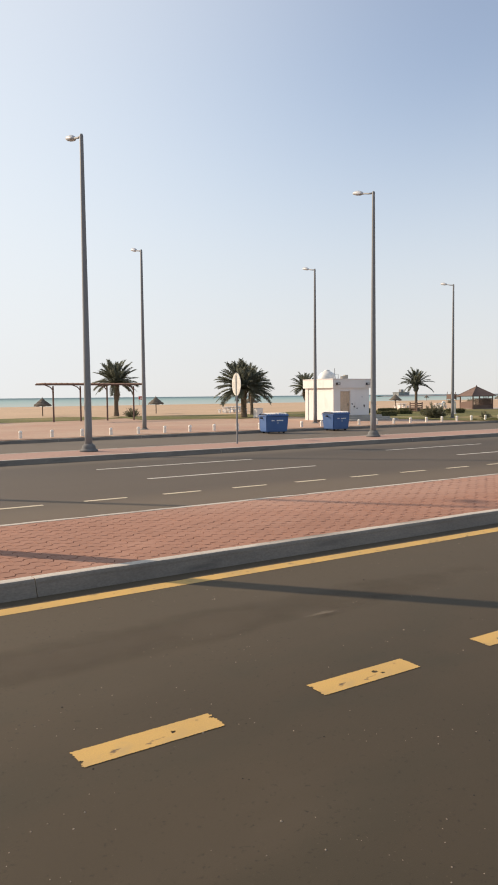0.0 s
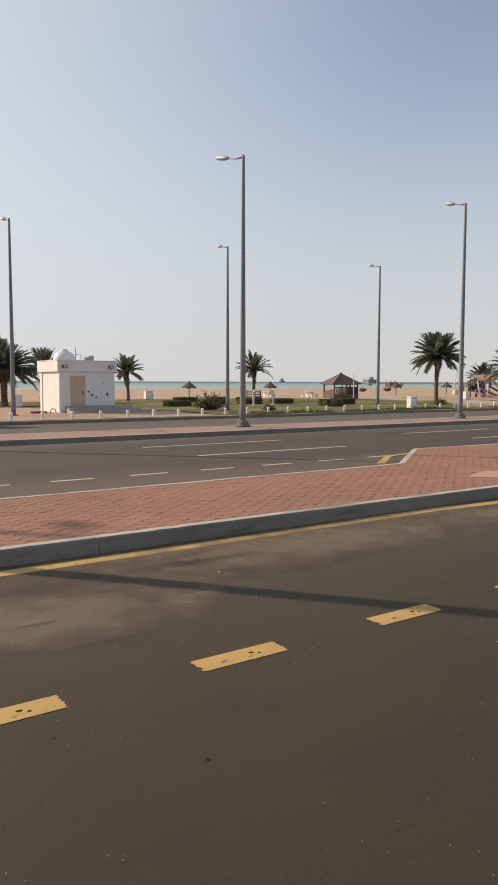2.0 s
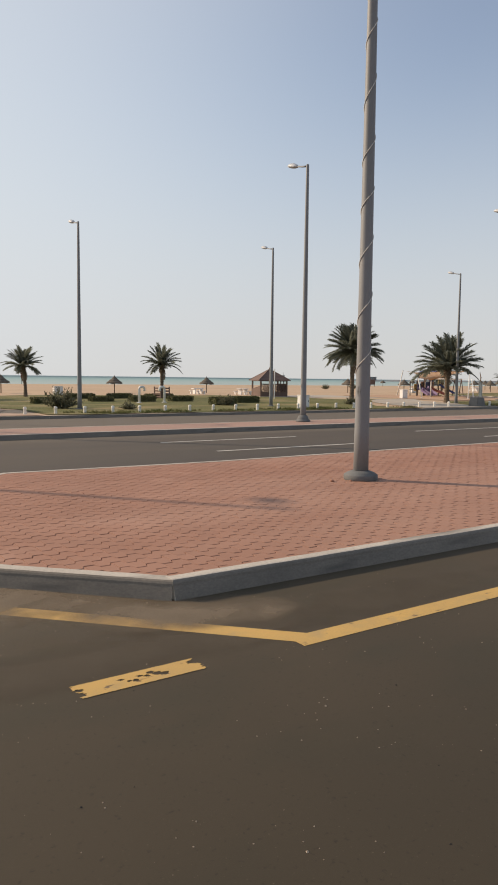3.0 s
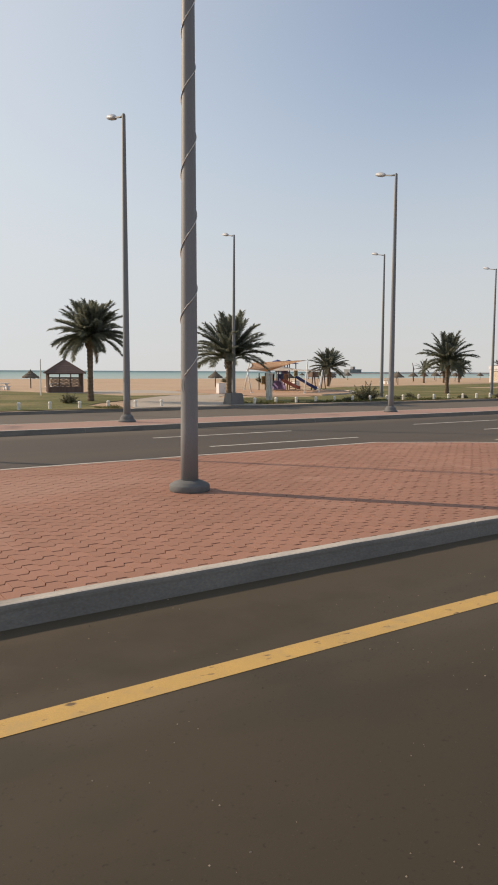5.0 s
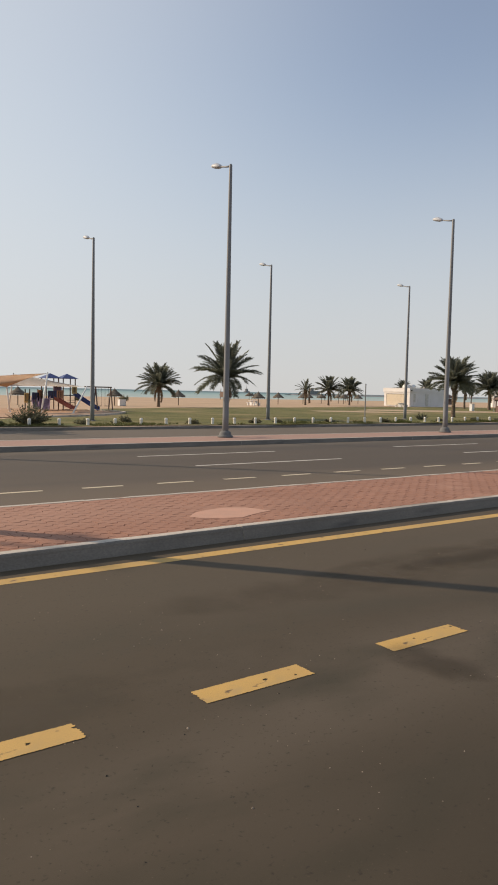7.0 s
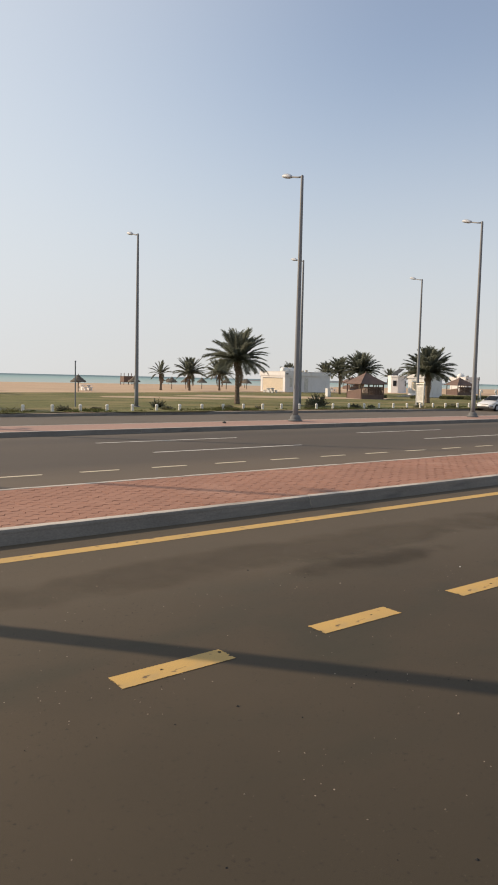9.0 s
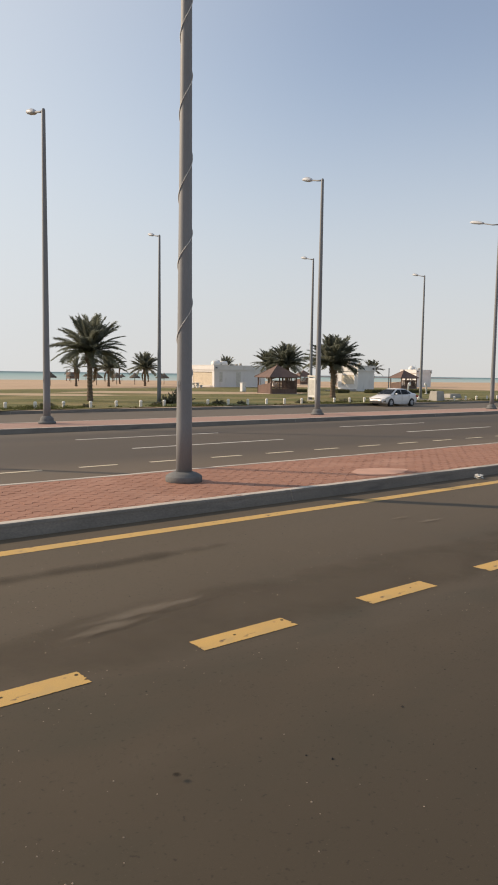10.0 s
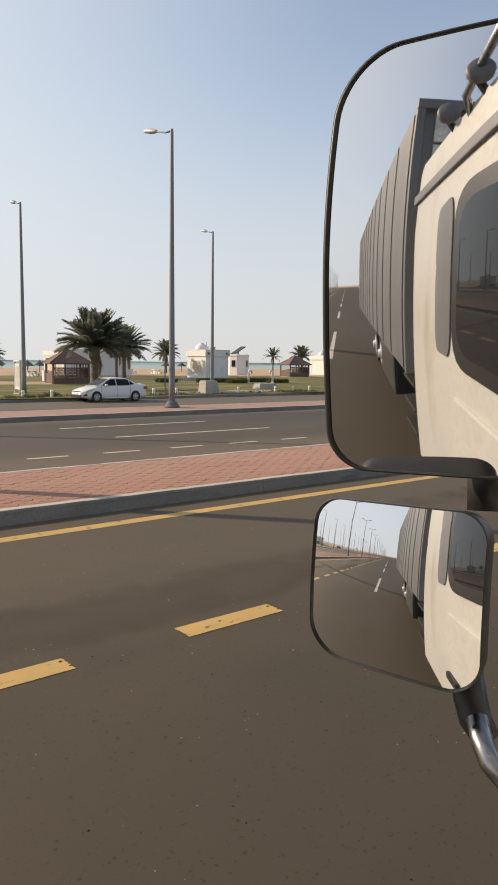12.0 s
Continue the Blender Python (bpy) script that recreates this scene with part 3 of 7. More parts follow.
def stroke(name, line, width, mat, label, z=ZR + 0.0026):
    """A painted line along points."""
    pts = [Vector((*p, 0)) for p in line]
    verts = []
    for i, p in enumerate(pts):
        d = (pts[min(i + 1, len(pts) - 1)] - pts[max(i - 1, 0)]).normalized()
        s = Vector((-d.y, d.x, 0)) * width / 2
        verts += [(*(p + s).xy, z), (*(p - s).xy, z)]
    faces = [(2 * i, 2 * i + 1, 2 * i + 3, 2 * i + 2) for i in range(len(pts) - 1)]
    return tagged(new(name, mesh_of(name, verts, faces, mat)), label, "road marking", kind="structure")


YW = 0.225
stroke("edge_line", [(X0, 7.78), (40, 7.83), (60.0, 8.02), (63.84, 8.10), (65.2, 7.98), (66.1, 7.67), (67.0, 7.18), (67.5, 6.83), (68.1, 6.5), (70.03, 4.44)], YW, YELLOW, "worn yellow edge line beside the median kerb")
stroke("edge_line", [(69.88, 4.43), (84, 4.48), (107.08, 4.47)], YW, YELLOW, "yellow edge line along the widened median", z=ZR + 0.0032)
def eased(line, rounds=2):
    """The same line with its bends cut into a smooth curve; both ends stay."""
    for _ in range(rounds):
        cut = [line[0]]
        for (xa, ya), (xb, yb) in zip(line, line[1:]):
            cut += [(xa * 0.75 + xb * 0.25, ya * 0.75 + yb * 0.25), (xa * 0.25 + xb * 0.75, ya * 0.25 + yb * 0.75)]
        line = cut + [line[-1]]
    return line


stroke("edge_line", eased([(106.98, 4.42), (108.28, 5.75), (109.0, 6.46), (109.7, 7.04), (110.85, 7.69), (111.76, 7.94), (114, 8.2), (120, 8.25), (X1, 8.25)]), YW, YELLOW, "yellow edge line curving back behind the median's step")

DASH = 1.0


def dash_mesh(name, length, width, mat, ragged=0.0025, end=0.02, seed=5, n=36, rows=6, wear=()):
    """A painted dash with slightly uneven sides and frayed ends."""
    rnd = random.Random(seed)
    verts, faces = [], []
    for j in range(rows + 1):
        a, b = end * rnd.uniform(0, 1), end * rnd.uniform(0, 1)
        for i in range(n + 1):
            side = rnd.uniform(-ragged, ragged) if j in (0, rows) else 0
            verts.append((a + (length - a - b) * i / n, width * (j / rows - 0.5) + side, 0))
    for j in range(rows):
        for i in range(n):
            k = j * (n + 1) + i
            u, v = length * (i + 0.5) / n, width * ((j + 0.5) / rows - 0.5)
            # spots where the paint has flaked off
            if all(((u - a) / r) ** 2 + ((v - b) / (r * 0.8)) ** 2 + 0.8 * noise.noise(Vector((u * 38 + seed, v * 38, a * 9))) > 1 for a, b, r in wear):
                faces.append((k, k + 1, k + n + 2, k + n + 1))
    return mesh_of(name, verts, faces, mat)


FLAKED = ((0.36, 0.03, 0.022), (0.40, -0.02, 0.018), (0.45, -0.03, 0.026), (0.50, 0.02, 0.022), (0.55, 0.0, 0.024), (0.60, 0.04, 0.030), (0.64, 0.0, 0.040), (0.69, -0.03, 0.034), (0.0, -0.05, 0.05), (0.03, 0.02, 0.03), (0.98, 0.05, 0.05))
DASH_WEAR = (((0.62, 0.02, 0.030), (0.66, -0.03, 0.022), (0.0, 0.06, 0.03)), ((0.66, 0.0, 0.020), (0.0, -0.04, 0.04), (0.99, 0.05, 0.03)), ((0.0, -0.05, 0.04), (0.72, 0.01, 0.018)), ((0.40, 0.02, 0.018), (1.0, -0.05, 0.045), (0.97, 0.06, 0.03)), ((0.0, 0.0, 0.02), (0.86, -0.05, 0.014), (0.60, 0.0, 0.026)))
DASH_ME = [dash_mesh("dash", DASH, YW, YELLOW, 0.003, 0.016, 5 + k, 130, 26, [(u, v, r * (0.55 if u < 0.05 or u > 0.9 else 0.85)) for u, v, r in w]) for k, w in enumerate(DASH_WEAR)]
DASH_FLAKED = dash_mesh("dash", DASH, YW, YELLOW, 0.003, 0.03, 17, 150, 30, FLAKED)
# a few dashes were painted shorter
DASH_SHORT = dash_mesh("dash", 0.81, YW, YELLOW, 0.003, 0.024, 23, 110, 26, ((0.52, 0.01, 0.022), (0.57, -0.03, 0.018), (0.0, -0.05, 0.025)))
DASH_ME_FAR = dash_mesh("dash", 1.0, 0.14, PALE_YELLOW, 0.004)
LANE_ME = dash_mesh("dash", 5.9, 0.15, WHITE_LINE, 0.004)


def dashes(me, start, stop, step, y, label, z=ZR + 0.0038):
    line = tagged(new("lane_line"), label, "road marking", kind="structure")
    line.empty_display_size = 0.2
    x = start
    while x < stop:
        if x:
            one = me[int(x * 7.3) % len(me)] if isinstance(me, list) else me
            if one is not me:
                one = DASH_FLAKED if 66.0 < x < 69.0 else DASH_SHORT if 51.0 < x < 66.0 else one
            piece("dash", one, line, pose(x, y, z))
        x += step


YELLOW_ROW = "row of short yellow dashes between the lanes"
dashes(DASH_ME, 33.13 - 1.835 * 25, 69.0, 1.835, 4.47, YELLOW_ROW)
dashes(DASH_ME, 107.88, 133.0, 1.877, 4.47, YELLOW_ROW)
dashes(DASH_ME, 134.57, 290, 1.949, 4.47, YELLOW_ROW)
PALE_ROW = "row of short pale dashes beside the median"
dashes(DASH_ME_FAR, 48.43 - 1.87 * 25, 70.0, 1.87, 15.15, PALE_ROW, z=0.075)
dashes(DASH_ME_FAR, 111.67, 280, 1.87, 15.15, PALE_ROW, z=0.075)
dashes(LANE_ME, 52.6 - 12.5 * 10, 330, 12.52, 18.5, "long thin white lane dashes on the far carriageway", z=0.0385)
dashes(LANE_ME, 52.6 - 12.5 * 10, 330, 12.52, 22.2, "long thin white lane dashes on the outer lane", z=-0.002)
dashes(LANE_ME, 52.6 - 12.5 * 10, 330, 12.52, 0.95, "long white lane dashes between the lanes of the near carriageway")
stroke("edge_line", [(67.7, 13.4), (69.7, 15.0), (71.2, 15.3)], 0.2, YELLOW, "yellow line where the far side of the median widens", z=0.085)


# ---------------------------------------------------------------- beach park surfaces
def patch(name, outline, z, mat, label, category, rough=0.0, seed=1, steps=3.0, kind="structure"):
    """A flat area with a slightly uneven outline."""
    rnd = random.Random(seed)
    pts = []
    for (xa, ya), (xb, yb) in zip(outline, outline[1:] + outline[:1]):
        n = max(1, int(math.hypot(xb - xa, yb - ya) / steps))
        for k in range(n):
            f = k / n
            pts.append((xa + (xb - xa) * f + rnd.uniform(-rough, rough), ya + (yb - ya) * f + rnd.uniform(-rough, rough)))
    bm = B()
    bm.faces.new([bm.verts.new((x, y, z)) for x, y in pts])
    bmesh.ops.triangulate(bm, faces=bm.faces)
    ob = part(name, bm, mat)
    if ob.data.polygons[0].normal.z < 0:
        ob.data.flip_normals()
    return tagged(ob, label, category, kind=kind)


patch("pavement", [(-98.5, 39.88), (79.79, 39.88), (78.27, 43.53), (79.79, 47.2), (77.76, 53.18), (70.12, 59.12), (68.08, 71), (51.74, 75.03), (-98.5, 75.03)], 0.04, PLAZA, "pink paved plaza in front of the beach", "pavement")
patch("lawn", [(79.79, 39.99), (110.38, 39.99), (109.3, 44.2), (115.34, 51.2), (122.57, 58.13), (117.41, 67.04), (113.27, 77.04), (90.77, 80.06), (78.27, 73.01), (78.07, 55.16), (80.3, 47.2)], 0.05, GRASS, "dry patchy lawn beside the service road", "grass", 0.35, 2)
patch("lawn", [(61.96, 64.56), (70.12, 61.1), (80.3, 63.08), (82.34, 69.02), (80.3, 76.03), (64, 78.05)], 0.053, GRASS, "small dry lawn round the palms", "grass", 0.4, 3)
patch("lawn", [(-8.5, 67.04), (51.74, 67.04), (62.98, 71), (62.98, 81.07), (-8.5, 81.07)], 0.053, GRASS, "strip of dry grass behind the plaza", "grass", 0.5, 9)
patch("pavement", [(110.59, 39.88), (119.99, 39.88), (121.02, 44.2), (124.63, 53.18), (129.78, 59.12), (129.78, 75.03), (121.54, 75.03), (117.93, 65.06), (122.57, 58.62), (115.76, 51.2), (112.03, 44.2)], 0.043, PATHWAY, "pale concrete path leading to the beach", "path")
patch("lawn", [(118.65, 41.53), (132.87, 39.99), (132.87, 49.2), (125.66, 51.2), (123.08, 48.7), (121.02, 45.2)], 0.056, GRASS, "strip of lawn between the path and the road", "grass", 0.3, 4)
patch("lawn", [(132.66, 39.99), (264.44, 39.99), (264.44, 89.12), (240.01, 95.16), (213.54, 93.15), (187.1, 85.09), (166.71, 81.07), (152.34, 75.03), (146.19, 71), (147.22, 61.1), (142.1, 55.16), (132.87, 51.2)], 0.05, GRASS, "wide dry lawn with yellowed patches", "grass", 0.5, 5)
patch("pavement", [(128.75, 53.18), (134.92, 51.7), (142.1, 55.66), (147.22, 61.59), (147.22, 70.01), (142.1, 75.03), (131.84, 74.02), (128.75, 67.04)], 0.06, PLAYPAD, "reddish sand bed under the playground", "play area", 0.1, 6)
patch("ground_patch", [(175.9, 67.04), (178.96, 64.56), (185.07, 60.6), (190.15, 61.59), (188.12, 66.05), (183.04, 70.01), (176.92, 70.01)], 0.057, DRY, "bare sandy patch in the lawn", "sand", 0.35, 7, 1.5)
patch("ground_patch", [(187.1, 72.01), (199.29, 64.07), (211.51, 61.1), (217.61, 65.06), (209.47, 71), (195.23, 77.04)], 0.057, DRY, "bare earth round the shelter", "sand", 0.4, 8, 1.5)
patch("ground_patch", [(209.98, 41.67), (217.61, 41.4), (219.65, 43.53), (213.54, 44.87), (209.47, 44.2)], 0.057, DRY, "bare trampled ground beside the kerb", "sand", 0.4, 8, 1.5)
patch("pavement", [(118.44, 59.12), (126.69, 58.13), (128.75, 61.1), (123.6, 65.06), (117.82, 65.06)], 0.06, DRY, "round bed of bare earth on the path", "path", 0.2, 10)
for px, py in ((67.4, 9.6), (123.2, 9.95), (166.3, 9.8)):
    patch("mortar_patch", [(px + 0.74 * math.cos(a * 0.4488) * (1 + 0.10 * math.sin(a * 1.3464 + px)), py + 0.42 * math.sin(a * 0.4488) * (1 + 0.12 * math.cos(a * 0.8976 + px))) for a in range(14)], ZR + 0.189, material("pink_mortar", (0.56, 0.31, 0.22), (0.50, 0.29, 0.21), rough=0.9, big=3, fine=60, bump=0.08, grain=0.06), "smooth pink mortar patch in the brick paving", "paving patch", 0.06, int(px), 0.4)


def curb_curve(points, label):
    bm = B()
    for (xa, ya), (xb, yb) in zip(points, points[1:]):
        d = Vector((xb - xa, yb - ya, 0))
        s = Vector((-d.y, d.x, 0)).normalized() * 0.09
        p, q = Vector((xa, ya, 0.0)), Vector((xb, yb, 0.0))
        lo = [bm.verts.new(v) for v in (p + s, p - s, q - s, q + s)]
        hi = [bm.verts.new(v.co + Vector((0, 0, 0.17))) for v in lo]
        bm.faces.new(hi)
        for k in range(4):
            bm.faces.new((lo[k], lo[(k + 1) % 4], hi[(k + 1) % 4], hi[k]))
    tagged(part("edging", bm, KERB), label, "edging", kind="structure")


curb_curve([(134.92, 51.7), (139.02, 53.38), (142.1, 55.66), (145.17, 58.62), (147.22, 61.59), (147.83, 66.05), (147.22, 70.01)], "pale curved edging round the playground sand")


# grass tufts and weeds, uncountable
def tufts():
    rnd = random.Random(11)
    verts, faces = [], []

    def tuft(x, y, z, size, blades):
        for _ in range(blades):
            a, lean = rnd.uniform(0, 6.283), rnd.uniform(0.1, 0.7)
            h = size * rnd.uniform(0.5, 1.1)
            w = 0.012 + 0.02 * size
            bx, by = x + rnd.uniform(-1, 1) * size * 0.6, y + rnd.uniform(-1, 1) * size * 0.6
            cx, cy = math.cos(a), math.sin(a)
            k = len(verts)
            verts.extend([(bx - cy * w, by + cx * w, z), (bx + cy * w, by - cx * w, z), (bx + cx * lean * h + cy * w * 0.4, by + cy * lean * h - cx * w * 0.4, z + h * 0.8), (bx + cx * lean * h * 1.6, by + cy * lean * h * 1.6, z + h)])
            faces.append((k, k + 1, k + 2))
            faces.append((k, k + 2, k + 3))

    for x0, x1, ya, yb, n in ((80, 110, 40.1, 41.9, 900), (134, 265, 40.05, 41.9, 2600), (120, 134, 40.6, 42.4, 420)):
        for _ in range(n):
            x, y = rnd.uniform(x0, x1), rnd.uniform(ya, yb)
            clump = noise.noise(Vector((x * 0.35, y * 0.35, 3)))
            if clump > -0.05:
                tuft(x, y, 0.04, rnd.uniform(0.05, 0.15) * (1 + clump), 14)
    ob = new("grass_tufts", mesh_of("grass_tufts", verts, faces, BLADES))
    return tagged(ob, "scattered tufts of grass and weeds along the lawn", "grass", kind="stuff")


tufts()


# blown sand, stains and wear on the asphalt
def soft_patch(name, x, y, sx, sy, mat, label, z=None, turn=0):
    me = mesh_of(name, [(-sx / 2, -sy / 2, 0), (sx / 2, -sy / 2, 0), (sx / 2, sy / 2, 0), (-sx / 2, sy / 2, 0)], [(0, 1, 2, 3)], mat)
    ob = new(name, me)
    ob.matrix_basis = pose(x, y, ZR + 0.0065 if z is None else z, 0, 0, turn)
    tagged(ob, label, "stain" if mat is not SAND_DUST else "sand", kind="structure")


for k, (x, y, sx, sy, turn) in enumerate(((60.5, 7.3, 9.0, 2.6, 2), (64.8, 7.2, 5.5, 1.8, -4), (67.6, 7.3, 4.6, 2.6, -30), (69.4, 5.6, 3.0, 1.2, -20), (56.0, 6.2, 7.0, 2.4, 3), (51.0, 7.4, 8.0, 1.3, 0), (45.8, 7.3, 6.5, 1.2, 1), (48.2, 7.0, 4.0, 0.9, 0))):
    soft_patch("sand_drift", x, y, sx, sy, SAND_DUST, "thin film of blown sand on the asphalt by the kerb", ZR + 0.0062 + 0.0007 * k, turn)
for k, (x, y, sx, sy, turn) in enumerate(((63.2, 8.05, 10.0, 0.9, 0.3), (66.4, 7.85, 3.4, 1.3, 0), (68.5, 6.75, 2.8, 1.7, -46), (58.5, 7.95, 7.0, 0.8, 0), (49.0, 7.9, 9.0, 0.6, 0))):
    soft_patch("sand_drift", x, y, sx, sy, SAND_DUST, "blown sand lying under the kerb's edge", ZR + 0.0022 + 0.00006 * k, turn)
for k, (x, y, sx, sy) in enumerate(((121.1, 4.0, 0.7, 1.3), (121.3, 3.0, 0.8, 1.3), (58.6, 7.25, 2.2, 0.35), (124.5, 6.3, 3.2, 0.6), (153.6, 6.6, 2.8, 0.5), (148.6, 5.9, 3.5, 0.8), (158.5, 7.1, 4.5, 0.4), (47.0, 6.9, 1.8, 0.3), (170.0, 6.4, 4.0, 0.5), (131.0, 5.4, 5.0, 0.7))):
    soft_patch("dark_stain", x, y, sx, sy, DARK_STAIN, "dark soaked-in smear on the asphalt", ZR + 0.0095 + 0.0006 * k)
for k in range(16):
    soft_patch("pale_wear", 22 + 11.5 * k, (5.0, 6.3, 5.3, 6.8)[k % 4], 14, (1.6, 1.1, 1.4)[k % 3], PALE_WEAR, "paler worn wheel track on the asphalt", ZR + 0.0007 + 0.0001 * k)

for k, (x, y, sx, sy, turn) in enumerate(((158.05, 5.42, 2.0, 0.36, 5), (157.6, 5.22, 1.1, 0.26, 8), (163.6, 6.5, 0.7, 0.16, 0), (163.4, 6.9, 0.5, 0.12, 0), (170.84, 5.26, 0.4, 0.10, 5), (133.2, 6.9, 0.5, 0.12, 0), (36.2, 5.9, 0.5, 0.12, 0), (56.3, 6.1, 0.6, 0.2, 0), (52.38, 5.48, 0.30, 0.08, 0), (53.15, 5.65, 0.24, 0.10, -20))):
    soft_patch("pale_scuff", x, y, sx, sy, SCUFF, "pale scraped mark on the asphalt", ZR + 0.018 + 0.0006 * k, turn)

# small dark pits and tar spots
for k, (x, y) in enumerate(((106.11, 5.44), (106.22, 5.41), (106.04, 4.99), (106.61, 5.19), (106.85, 5.08), (107.06, 4.98), (106.92, 5.53), (107.05, 4.75), (107.05, 3.88), (105.83, 5.1), (52.92, 7.64), (52.92, 6.9), (53.04, 6.99), (52.99, 6.59), (51.67, 4.97), (51.53, 4.7), (177.19, 3.84), (156.79, 2.97))):
    w = (0.09, 0.06, 0.075, 0.10)[k % 4]
    soft_patch("tar_spot", x, y, w, w * (0.8, 0.6, 1.0)[k % 3], TAR_SPOT, "small dark pit in the asphalt", ZR + 0.026 + 0.0002 * k, 31 * k)


def grit(name, count, mat, size, seed, label):
    """Loose stones too small to count."""
    rnd = random.Random(seed)
    verts, faces = [], []
    for _ in range(count):
        x, y = rnd.uniform(22, 200), 1.2 + 6.6 * rnd.random() ** 1.15
        if noise.noise(Vector((x * 0.9, y * 1.3, seed))) + 0.6 * noise.noise(Vector((x * 3.1, y * 3.7, seed))) < 0.10:
            continue
        r = size * rnd.uniform(0.35, 1.3) * (1.8 if rnd.random() < 0.05 else 1)
        k = len(verts)
        a = rnd.uniform(0, 6.28)
        verts += [(x + r * math.cos(a + j * 1.571) * rnd.uniform(0.6, 1), y + r * math.sin(a + j * 1.571) * rnd.uniform(0.6, 1), ZR) for j in range(4)] + [(x, y, ZR + r * rnd.uniform(0.5, 0.9))]
        faces += [(k + j, k + (j + 1) % 4, k + 4) for j in range(4)]
    return tagged(new(name, mesh_of(name, verts, faces, mat)), label, "grit", kind="stuff")


grit("pale_grit", 26000, GRIT_PALE, 0.0062, 3, "fine pale grit scattered over the asphalt")
grit("dark_grit", 6500, GRIT_DARK, 0.008, 7, "dark crumbs of rubber scattered over the asphalt")


def debris(count, seed):
    """Sand clods and gravel swept against the kerb where the median widens."""
    rnd = random.Random(seed)
    verts, faces = [], []
    for _ in range(count):
        f = rnd.random()
        if f < 0.75:
            x = rnd.uniform(66.0, 67.3)
            y = edge_at(NEAR_EDGE, x) - 0.06 - 0.42 * rnd.random() ** 2
        else:
            x = rnd.uniform(67.3, 69.4)
            y = edge_at(NEAR_EDGE, x) - 0.12 - 0.4 * rnd.random() ** 1.5
        if noise.noise(Vector((x * 1.4, y * 2, seed))) < -0.1:
            continue
        r = rnd.uniform(0.005, 0.012) * (2.0 if rnd.random() < 0.08 else 1)
        k = len(verts)
        a = rnd.uniform(0, 6.28)
        verts += [(x + r * math.cos(a + j * 1.257) * rnd.uniform(0.6, 1.2), y + r * math.sin(a + j * 1.257) * rnd.uniform(0.6, 1.2), ZR) for j in range(5)] + [(x, y, ZR + r * rnd.uniform(0.5, 1.0))]
        faces += [(k + j, k + (j + 1) % 5, k + 5) for j in range(5)]
    return tagged(new("sand_debris", mesh_of("sand_debris", verts, faces, GRIT_PALE)), "sand clods and gravel swept against the kerb", "debris", kind="stuff")


debris(520, 21)


